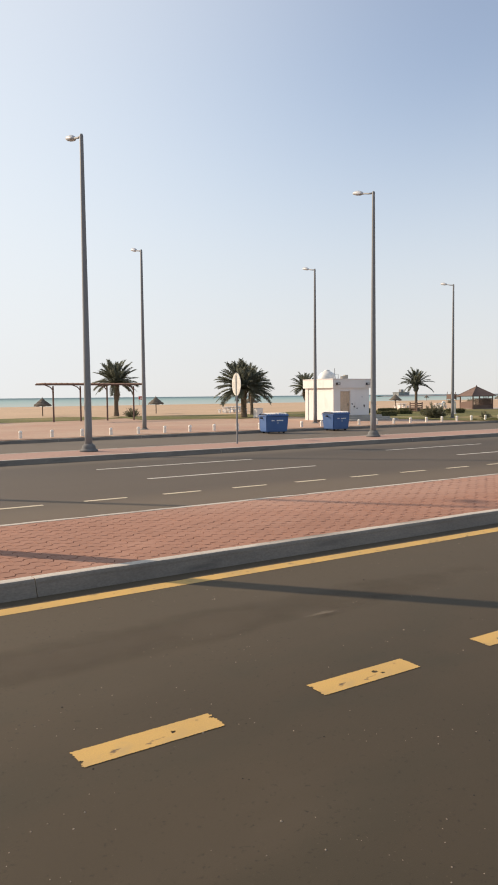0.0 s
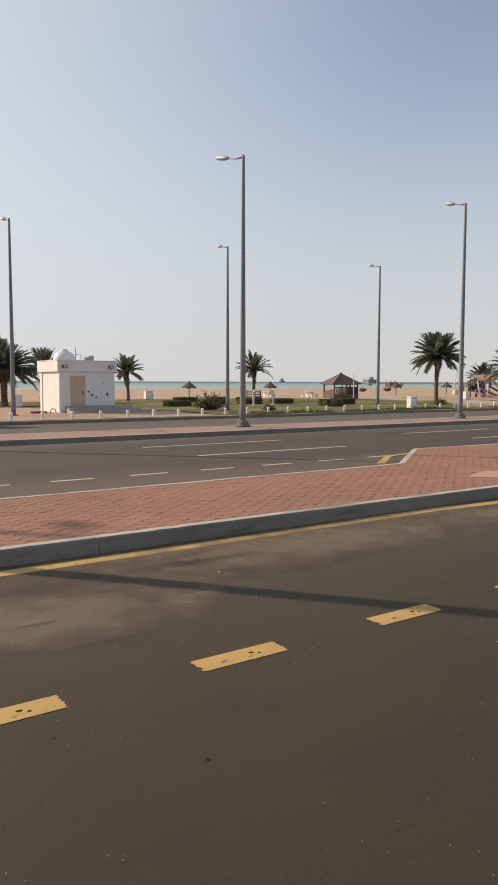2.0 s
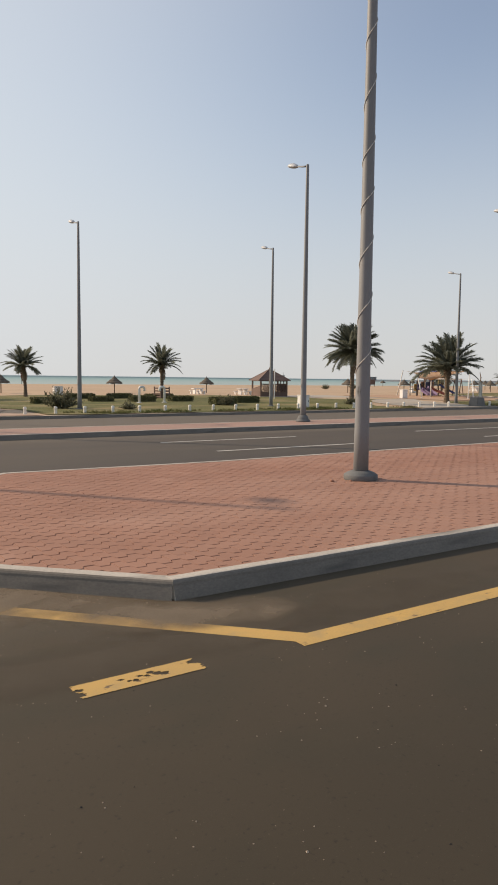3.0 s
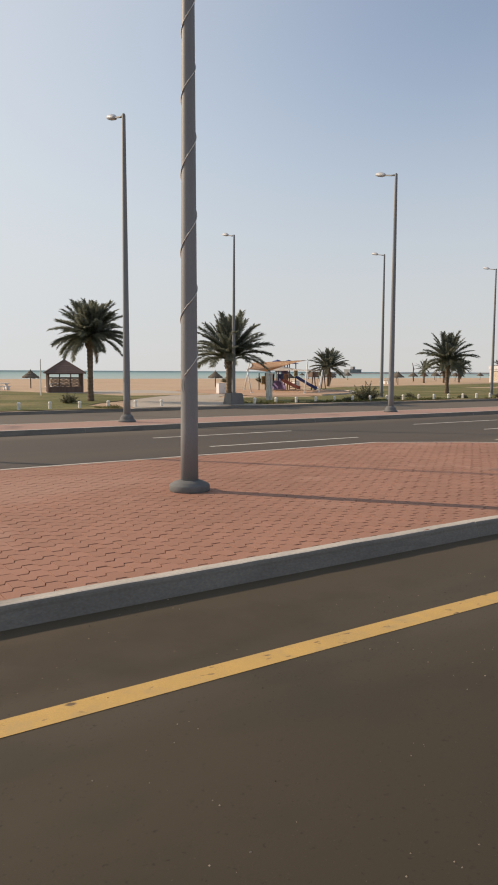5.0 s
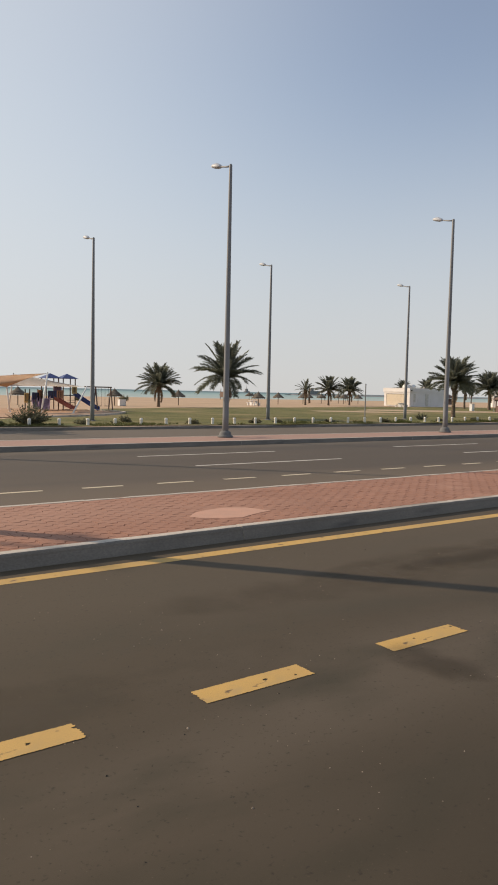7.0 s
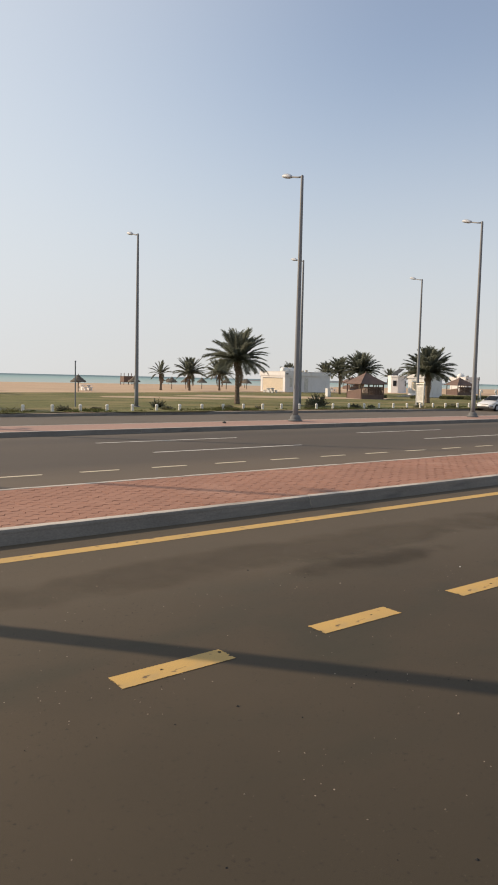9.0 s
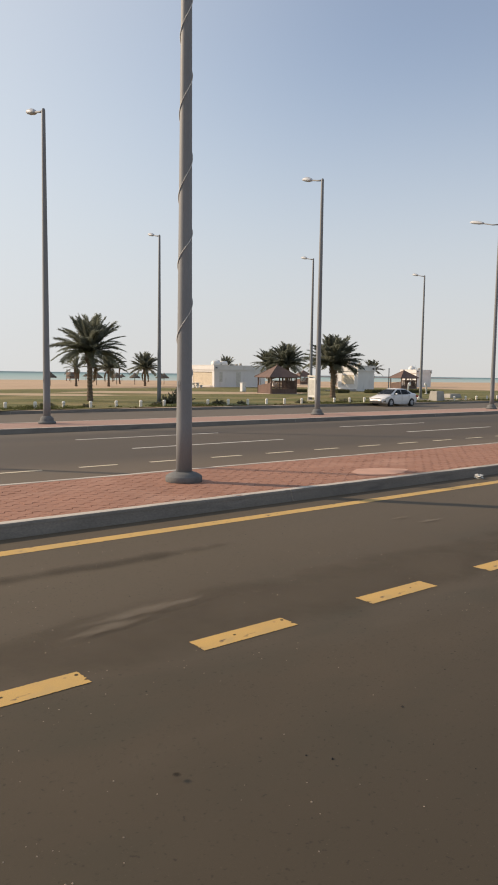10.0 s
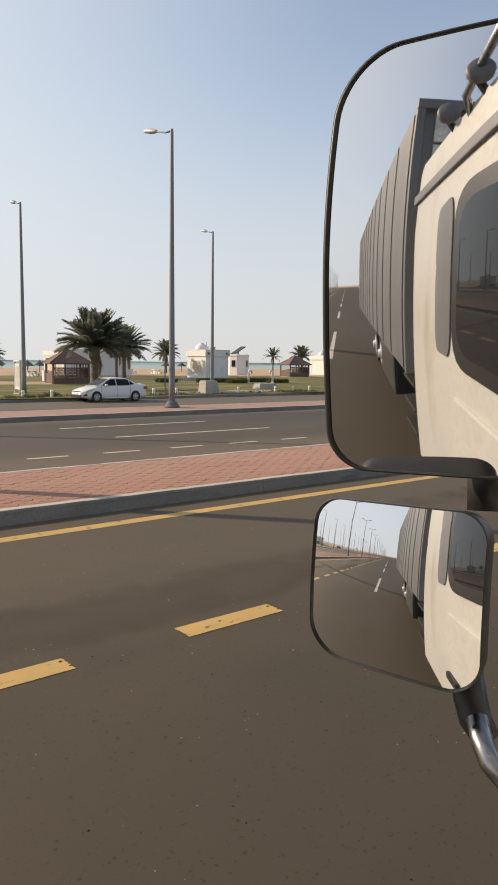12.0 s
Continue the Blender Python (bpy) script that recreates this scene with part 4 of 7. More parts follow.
# ---------------------------------------------------------------- street lamps
def lamp_post(arms, label, wire=None, group="", r=0.68, bell=False):
    """A tapered steel lamp post, 12.3 m high; arms are the signs of the sides that they reach to."""
    t = thing("street_lamp", 0, 0, 0, 0, label, "street lamp", group)
    if bell:
        bm = lathe(B(), [(0.36, 0.0), (0.365, 0.03), (0.35, 0.07), (0.30, 0.09), (0.275, 0.12), (0.27, 0.19), (0.235, 0.25), (0.18, 0.29), (0.152, 0.31)], 24)
    else:
        bm = lathe(B(), [(0.325, 0.0), (0.335, 0.015), (0.335, 0.095), (0.325, 0.115), (0.295, 0.125), (0.285, 0.14), (0.225, 0.165), (0.168, 0.185)], 24)
    part("base_collar", bm, COLLAR, t, "stepped dark grey collar", True)
    rows = [(0.150 - 0.076 * z / 12.0, z) for z in (0.05, 1.0, 2.5, 5.0, 8.0, 10.5, 12.23)] + [(0.05, 12.30)]
    part("pole", lathe(B(), rows, 16), POLE, t, "", True)
    bm = B()
    ca, sa = math.cos(radians(192)), math.sin(radians(192))
    loop = [(0.030 * math.cos(k * math.pi / 10), 1.74 + 0.105 * math.sin(k * math.pi / 10)) for k in range(21)]
    tube(bm, [(0.132 * ca - u * sa, 0.132 * sa + u * ca, z) for u, z in loop], 0.008, 6)
    hatch = part("hatch", bm, POLE, t, "raised oval rim of an access hatch", True)
    bm = B()
    bm.faces.new([bm.verts.new((0.138 * ca - u * sa, 0.138 * sa + u * ca, z)) for u, z in loop[:20]])
    bmesh.ops.solidify(bm, geom=bm.faces[:], thickness=0.004)
    part("cover", bm, POLE, hatch, "grey hatch cover")
    for s in arms:
        bm = tube(B(), [(0, 0, 12.21), (0, 0.5 * r * s, 12.26), (0, 1.3 * r * s, 12.21 + 0.26 * r)], [0.048, 0.040, 0.036], 10)
        part("arm", bm, POLE, t, "", True)
        bm = B()
        ring = [(0.05, 1.12, 0.05), (0.12, 1.24, 0.10), (0.18, 1.55, 0.165), (0.185, 1.88, 0.15), (0.12, 2.12, 0.09), (0.03, 2.2, 0.03)]
        prev = None
        for w, yy, h in ring:
            cur = [bm.verts.new((w * math.cos(k * math.pi / 5), yy * r * s, 12.21 + 0.20 * r * yy + (h if k <= 5 else h * 0.55) * math.sin(k * math.pi / 5))) for k in range(10)]
            if prev:
                for k in range(10):
                    bm.faces.new((prev[k], prev[(k + 1) % 10], cur[(k + 1) % 10], cur[k]))
            else:
                bm.faces.new(cur)
            prev = cur
        bm.faces.new(prev)
        head = part("lamp_head", bm, LAMP_HEAD, t, "grey teardrop lamp head", True)
        bm = B()
        box(bm, -0.09, 1.5 * r * s, 12.18 + 0.34 * r, 0.09, 1.9 * r * s, 12.21 + 0.34 * r, 0.008)
        bmesh.ops.rotate(bm, verts=bm.verts, cent=(0, 1.7 * r * s, 12.18 + 0.34 * r), matrix=Matrix.Rotation(0.2 * s, 3, "X"))
        part("lens", bm, GLASS_LENS, head)
    if wire:
        pitch, phase = wire
        pts, a = [], phase
        for i in range(300):
            z = 1.9 + i * 0.034
            a += 0.034 * 6.283 / pitch * (1 + 0.35 * noise.noise(Vector((z * 0.6, phase, pitch))))
            rr = 0.150 - 0.076 * z / 12.0 + 0.006
            pts.append((rr * math.cos(a), rr * math.sin(a), z))
        part("wire", tube(B(), pts, 0.0085, 5), WIRE, t, "thin pale cable wound round the pole", True)
    return t


P_X = [42.26, 57.49, 73.35, 88.70, 104.62, 119.85, 135.46, 151.08, 167.02, 182.28, 198.74]
P_X = [42.26 - 15.4 * k for k in range(12, 0, -1)] + P_X + [198.74 + 15.6 * k for k in range(1, 10)]
Q_X = [53.27, 68.23, 84.31, 99.98, 121.74, 137.05, 152.01, 168.02, 183.74, 199.24, 214.53]
Q_X = [53.27 - 15.5 * k for k in range(5, 0, -1)] + Q_X + [214.53 + 16.3 * k for k in range(1, 6)]
M_X = [(33.6 - 21.3 * k, 10.4) for k in range(10, 0, -1)] + [(33.6, 10.55), (54.82, 10.48), (76.16, 10.41), (97.7, 10.6), (119.08, 10.67), (140.3, 10.7), (162.16, 10.88), (183.63, 11.06)] + [(183.63 + 21.4 * k, 11.1) for k in range(1, 7)]
first = lamp_post((1,), "tall grey tapered street lamp with one arm, on the pink strip", group="lamps on the pink strip", bell=True)
first.matrix_basis = pose(P_X[0], 27.99, 0.14)
P_LONG = (73.35, 198.74)
for x in P_X[1:]:
    if x not in P_LONG:
        copy_thing(first, pose(x, 27.99, 0.14))
long_one = lamp_post((1,), "tall grey street lamp with a longer arm, on the pink strip", group="lamps on the pink strip", r=1.05, bell=True)
long_one.matrix_basis = pose(P_LONG[0], 27.99, 0.14)
copy_thing(long_one, pose(P_LONG[1], 27.99, 0.14))
first = lamp_post((1,), "tall grey street lamp standing in the beach park", group="lamps in the beach park")
first.matrix_basis = pose(Q_X[0], 46.2, 0.04)
for x in Q_X[1:]:
    copy_thing(first, pose(x, 46.2, -0.07))
WOUND = "grey double-armed street lamp wound with a thin cable, on red paving"
PITCH = {76.16: 0.98, 97.7: 1.1, 119.08: 1.3, 140.3: 1.15, 162.16: 1.2, 183.63: 1.0}
first = lamp_post((1, -1), WOUND, (1.2, 2.0), "lamps on the median", 0.85)
first.matrix_basis = pose(*M_X[0], ZR + 0.18)
for x, y in M_X[1:]:
    if x in PITCH:
        lamp_post((1, -1), WOUND, (PITCH[x], x), "lamps on the median", 0.85).matrix_basis = pose(x, y, ZR + 0.18)
    else:
        copy_thing(first, pose(x, y, ZR + 0.18))


# ---------------------------------------------------------------- bollards
def bollard():
    t = thing("bollard", 0, 0, 0, 0, "short white concrete bollard at the edge of the service road", "bollard", "bollards along the kerb")
    part("post", lathe(B(), [(0.10, 0.0), (0.096, 0.05), (0.092, 0.36), (0.10, 0.38), (0.10, 0.43), (0.082, 0.475), (0.035, 0.49)], 12), BOLLARD, t, "", True)
    part("neck_ring", lathe(B(), [(0.103, 0.365), (0.108, 0.375), (0.108, 0.39), (0.103, 0.40)], 12), BOLLARD, t, "", True)
    return t


BOLLARD_Y = 41.2
first = bollard()
first.matrix_basis = pose(0.45, BOLLARD_Y, -0.03)
for k in range(1, 160):
    x = 0.45 + 1.7877 * k
    if not (116.6 < x < 119.4 or 209.6 < x < 211.6):
        copy_thing(first, pose(x, BOLLARD_Y, -0.03))


# ---------------------------------------------------------------- palms
def frond_mesh(length, droop, seed, dry=False):
    """One feather leaf: a curved midrib with leaflets on both sides, along +x."""
    rnd = random.Random(seed)
    verts, faces = [], []
    n = 13
    pts = []
    for i in range(n + 1):
        f = i / n
        pts.append(Vector((length * (f - 0.20 * droop * f * f), 0, length * (0.16 * f - droop * 0.62 * f * f))))
    for i in range(n):
        p, q = pts[i], pts[i + 1]
        w0, w1 = 0.045 * (1 - 0.8 * i / n), 0.045 * (1 - 0.8 * (i + 1) / n)
        k = len(verts)
        verts += [p + Vector((0, w0, 0)), p + Vector((0, -w0, 0)), q + Vector((0, -w1, 0)), q + Vector((0, w1, 0)), p + Vector((0, 0, -w0)), q + Vector((0, 0, -w1))]
        faces += [(k, k + 1, k + 2, k + 3), (k, k + 3, k + 5, k + 4), (k + 1, k + 4, k + 5, k + 2)]
    count = 92
    for i in range(count):
        f = 0.12 + 0.87 * i / (count - 1)
        j = min(n - 1, int(f * n))
        p = pts[j].lerp(pts[j + 1], f * n - j)
        d = (pts[j + 1] - pts[j]).normalized()
        size = length * (0.185 if not dry else 0.20) * (math.sin(math.pi * min(1, f * 0.74 + 0.16)) ** 0.55) * rnd.uniform(0.85, 1.1)
        for s in (-1, 1):
            ang = radians(rnd.uniform(38, 66) * (1.0 - 0.22 * f))
            up = rnd.uniform(0.05, 0.55) if not dry else rnd.uniform(-0.9, 0.0)
            way = (d * math.cos(ang) + Vector((0, s, 0)) * math.sin(ang) + Vector((0, 0, up * 0.7))).normalized()
            side = d * 0.034 * length / 2.6
            tip = p + way * size + Vector((0, 0, -0.10 * size * (1 + f)))
            mid = p + way * size * 0.5
            k = len(verts)
            verts += [p - side * 0.5, p + side * 0.7, mid + side * 0.85, tip, mid - side * 0.65]
            faces += [(k, k + 1, k + 2, k + 4), (k + 4, k + 2, k + 3)]
    return mesh_of("frond", verts, faces, FROND_DRY if dry else FROND)


FRONDS = [[frond_mesh(1.0 * 2.8, d, 20 + i * 3 + j) for j in range(2)] for i, d in enumerate((0.30, 0.46, 0.66, 0.86))]
DRY_FRONDS = [frond_mesh(2.2, 0.9, 90, True), frond_mesh(2.0, 1.1, 91, True)]


def palm(x, y, top, reach, seed, label, count=54, lean=0.0, dry=2, z=0.03, trunk_r=0.175, spread=0.88):
    """A date palm: ringed trunk, boots under the crown, feather leaves of their own."""
    rnd = random.Random(seed)
    t = thing("palm_tree", x, y, z, 0, label, "palm tree", "date palms")
    head = top - 0.4 - reach * 0.80
    rows, steps = [], max(10, int(head / 0.13))
    for i in range(steps + 1):
        f = i / steps
        r = trunk_r * (1.25 - 0.35 * min(1, f * 4) + 0.12 * f) + (0.022 if i % 2 else -0.012)
        rows.append((r, f * head))
    bm = lathe(B(), rows, 12)
    for v in bm.verts:
        f = v.co.z / head
        v.co.x += lean * f * f + 0.02 * noise.noise(Vector((seed, v.co.z * 1.5, v.co.y * 4)))
        v.co.y += 0.02 * noise.noise(Vector((v.co.x * 4, v.co.z * 1.5, seed)))
    part("trunk", bm, TRUNK, t, "rough ringed trunk")
    bm = B()
    for k in range(34):
        a, h = k * 2.4, head - 0.75 + 0.9 * k / 34
        rr = trunk_r * 1.05
        p = Vector((lean + rr * math.cos(a), rr * math.sin(a), h))
        rod(bm, p, p + Vector((math.cos(a) * 0.16, math.sin(a) * 0.16, 0.30)), 0.06, 0.025, 5)
    part("leaf_base_collar", bm, TRUNK, t, "cut leaf stumps under the crown")
    for k in range(count):
        f = (k + 0.5) / count
        tilt = 84 - 94 * spread * f ** 0.92 + rnd.uniform(-8, 8)
        kind = 0 if f < 0.3 else 1 if f < 0.6 else 2 if f < 0.85 else 3
        a = k * 137.5 + rnd.uniform(-14, 14)
        s = reach / 2.6 * rnd.uniform(0.88, 1.1) * (0.88 if f < 0.12 else 1)
        m = pose(lean, 0, head + 0.12 * (1 - f), 0, 0, a) @ pose(0.10, 0, 0, rnd.uniform(-25, 25), -tilt, 0) @ Matrix.Diagonal((s, s, s, 1))
        piece("frond", FRONDS[kind][rnd.randrange(2)], t, m)
    for k in range(dry):
        m = pose(lean, 0, head - 0.15, 0, 0, k * 77 + rnd.uniform(0, 50)) @ pose(0.2, 0, 0, 0, rnd.uniform(35, 65), 0) @ Matrix.Diagonal((reach / 2.6 * 0.85,) * 3 + (1,))
        piece("dry_frond", DRY_FRONDS[k % 2], t, m)
    return t


palm(66.3, 81.57, 6.3, 2.8, 1, "mid-sized date palm behind the pergola", 66, trunk_r=0.26, dry=1)
palm(72.7, 63.6, 5.5, 2.9, 2, "bushy date palm beside the plaza", 104, trunk_r=0.30, dry=0)
palm(79.0, 71.6, 5.4, 2.3, 3, "small date palm behind the bushy one", 44)
palm(89.7, 74.93, 5.1, 2.1, 4, "slim date palm on the dry lawn", 46, lean=-0.25)
palm(101.2, 66.9, 5.4, 2.1, 5, "young date palm with a wooden crate round its foot", 42, dry=1)
palm(112, 50.1, 7.0, 2.6, 6, "tall dense date palm beside the path", 96, trunk_r=0.20, dry=1, spread=0.98)
palm(122.5, 48.0, 6.15, 3.3, 7, "broad date palm with long drooping leaves", 62, trunk_r=0.23, dry=1, spread=0.80)
palm(163.3, 84.1, 5.3, 2.9, 8, "mid-sized date palm on the lawn's far edge", 60)
palm(151.4, 51.3, 6.0, 2.9, 9, "open-crowned date palm on the lawn", 50, trunk_r=0.19, dry=1)
palm(209.5, 102, 5.4, 2.9, 10, "date palm standing at the edge of the sand", 52)
palm(217.8, 105, 5.4, 2.9, 11, "date palm at the edge of the sand", 54)
palm(204.38, 102.69, 4.6, 2.0, 21, "small thin date palm behind others", 18)
palm(180.2, 50.3, 6.3, 2.9, 12, "full-crowned date palm beside the bollards", 64, trunk_r=0.20, dry=1)
palm(206.8, 50.9, 5.75, 2.9, 13, "large dense date palm beside the parked car", 104, trunk_r=0.26, dry=1, spread=0.74)
palm(224.6, 77.6, 6.3, 3.2, 14, "broad date palm standing behind the shelter", 92, trunk_r=0.25, dry=1, spread=0.78)
palm(227.9, 85.3, 5.9, 2.6, 15, "thinner date palm behind its broad neighbour", 56, trunk_r=0.18, dry=1)
palm(257.4, 119.0, 6.2, 2.8, 16, "far date palm near the sunshades", 56, trunk_r=0.24, dry=1)
palm(238.05, 109.5, 5.5, 2.2, 22, "date palm rising behind the roof tanks", 40, dry=0)
palm(304.14, 141, 6.0, 2.6, 17, "far thin date palm", 24)
palm(312.29, 139.01, 6.6, 3.4, 18, "far bushy date palm behind a shelter", 40)
palm(41.5, 75.03, 5.8, 2.6, 20, "mid-sized date palm near the plaza", 36)


# ---------------------------------------------------------------- bushes and hedges
def bush(x, y, radius, seed, label, flat=1.05):
    """A shrub of thin leaning twigs, each set with narrow leaves."""
    rnd = random.Random(seed)
    t = thing("bush", x, y, 0.03, 0, label, "bush", "bushes")
    twigs, leaves = B(), B()
    for k in range(int(26 + 46 * radius)):
        a, e = k * 2.4 + rnd.uniform(-0.4, 0.4), math.asin(rnd.uniform(0.12, 1.0) ** 0.8)
        reach = radius * rnd.uniform(0.65, 1.12)
        foot = Vector((math.cos(a), math.sin(a), 0)) * radius * 0.28 * rnd.random()
        tip = foot + Vector((math.cos(a) * math.cos(e) * reach, math.sin(a) * math.cos(e) * reach, max(0.08, math.sin(e) * reach * flat * 1.12)))
        if k % 2 == 0:
            rod(twigs, foot, tip, 0.014, 0.005, 4)
        n = int(9 + 14 * radius)
        for i in range(n):
            f = 0.16 + 0.86 * i / n
            p = foot.lerp(tip, f) + Vector((0, 0, 0.10 * radius * f * (1 - f)))
            size = (0.10 + 0.075 * radius) * rnd.uniform(0.7, 1.3) * (1.15 - 0.5 * f)
            d = ((tip - foot).normalized() * 0.8 + Vector((rnd.uniform(-1, 1), rnd.uniform(-1, 1), rnd.uniform(-0.6, 0.8)))).normalized() * size
            w = d.cross(Vector((rnd.uniform(-1, 1), rnd.uniform(-1, 1), 0.3))).normalized() * size * 0.24
            leaves.faces.new([leaves.verts.new(v) for v in (p, p + d * 0.45 + w, p + d, p + d * 0.45 - w)])
    for v in leaves.verts:
        v.co.z = max(0.01, v.co.z)
    part("twig_mass", twigs, TRUNK, t)
    part("foliage", leaves, BUSH, t, "sparse dusty green leaves")
    return t


for k, (x, y, r) in enumerate(((83.56, 47.6, 1.25), (131.4, 42.2, 1.15), (184.97, 45.2, 0.95), (183.24, 44.13, 0.6), (97.5, 48.8, 0.75), (87.22, 44.87, 0.55), (169.27, 45.27, 0.55), (109.3, 47.2, 0.6), (65.53, 75.53, 0.9), (138.51, 44.2, 0.4), (176.92, 121.1, 1.0), (167.33, 119.11, 0.9))):
    bush(x, y, r, 40 + k, "low dusty shrub with thin twigs on the lawn")
for k in range(18):
    bush(124 + k * 4.3 + (k % 3), 41.6 + 0.25 * (k % 4), 0.34 + 0.08 * (k % 3), 70 + k, "small weedy shrub beside the kerb", 0.6)


def hedge(x, y, sx, sy, h, turn, seed, label):
    rnd = random.Random(seed)
    t = thing("hedge", x, y, 0.03, turn, label, "hedge", "clipped hedges")
    bm = B()
    box(bm, -sx / 2 + 0.05, -sy / 2 + 0.05, 0, sx / 2 - 0.05, sy / 2 - 0.05, h - 0.05)
    part("core", bm, HEDGE, t)
    bm = B()
    for _ in range(int(420 * (sx * h + sy * h + sx * sy) / 2)):
        f = rnd.random()
        if f < 0.45:
            p = Vector((rnd.uniform(-sx, sx) / 2, rnd.choice((-1, 1)) * sy / 2, rnd.uniform(0, h)))
        elif f < 0.75:
            p = Vector((rnd.uniform(-sx, sx) / 2, rnd.uniform(-sy, sy) / 2, h))
        else:
            p = Vector((rnd.choice((-1, 1)) * sx / 2, rnd.uniform(-sy, sy) / 2, rnd.uniform(0, h)))
        p += Vector((rnd.uniform(-1, 1), rnd.uniform(-1, 1), rnd.uniform(-1, 1))) * 0.05
        d = Vector((rnd.uniform(-1, 1), rnd.uniform(-1, 1), rnd.uniform(-0.5, 1))).normalized() * 0.10
        s = d.cross(Vector((rnd.uniform(-1, 1), rnd.uniform(-1, 1), 0.3))).normalized() * 0.05
        bm.faces.new([bm.verts.new(v) for v in (p - d * 0.5, p + s, p + d * 0.5, p - s)])
    part("foliage", bm, HEDGE, t, "dense dark clipped leaves")


for k, (x, y, sx, sy, h) in enumerate(((85.49, 56.15, 2.4, 1.0, 0.6), (91.49, 59.62, 2.0, 1.0, 0.55), (92.8, 67.53, 2.4, 1.0, 0.6), (96.8, 67.53, 2.4, 1.0, 0.6), (94.9, 58.53, 2.2, 1.1, 0.65), (98.5, 58.13, 2.2, 1.0, 0.6), (97.9, 50, 2.0, 1.2, 0.75), (102.6, 53.67, 2.4, 1.1, 0.7), (101.7, 68.53, 3.0, 0.9, 0.5), (227.59, 62.59, 5.0, 1.2, 0.55), (228, 59.91, 2.4, 1.0, 0.5), (233.49, 59.71, 2.4, 1.0, 0.5), (232.88, 62.88, 4.5, 1.2, 0.55), (222.19, 64.56, 2.2, 1.0, 0.5), (217.61, 67.53, 2.2, 1.0, 0.5))):
    hedge(x, y, sx, sy, h * 0.8, 0, 100 + k, "clipped dark green box hedge on the lawn")


# ---------------------------------------------------------------- white service buildings
def water_tank(parent, x, y, z, r=0.78):
    bm = lathe(B(), [(r, 0), (r * 1.02, 0.06), (r, 0.03), (r * 1.02, 0.2), (r, 0.38), (r * 0.93, 0.55), (r * 0.78, 0.72), (r * 0.5, 0.86), (r * 0.3, 0.92), (r * 0.3, 1.0), (r * 0.1, 1.04)], 20, (x, y))
    for v in bm.verts:
        v.co.z += z
    part("water_tank", bm, WHITE_PAINT, parent, "white domed plastic water tank", True)


def flood_lamp(parent, x, y, z, side):
    bm = B()
    box(bm, x - 0.17, y - 0.22, z - 0.10, x + 0.17, y, z + 0.10, 0.02)
    lamp = part("flood_lamp", bm, DARK, parent, "dark wall flood lamp")
    bm = B()
    box(bm, x - 0.13, y - 0.232, z - 0.07, x + 0.13, y - 0.218, z + 0.06)
    part("lens", bm, GLASS_LENS, lamp)


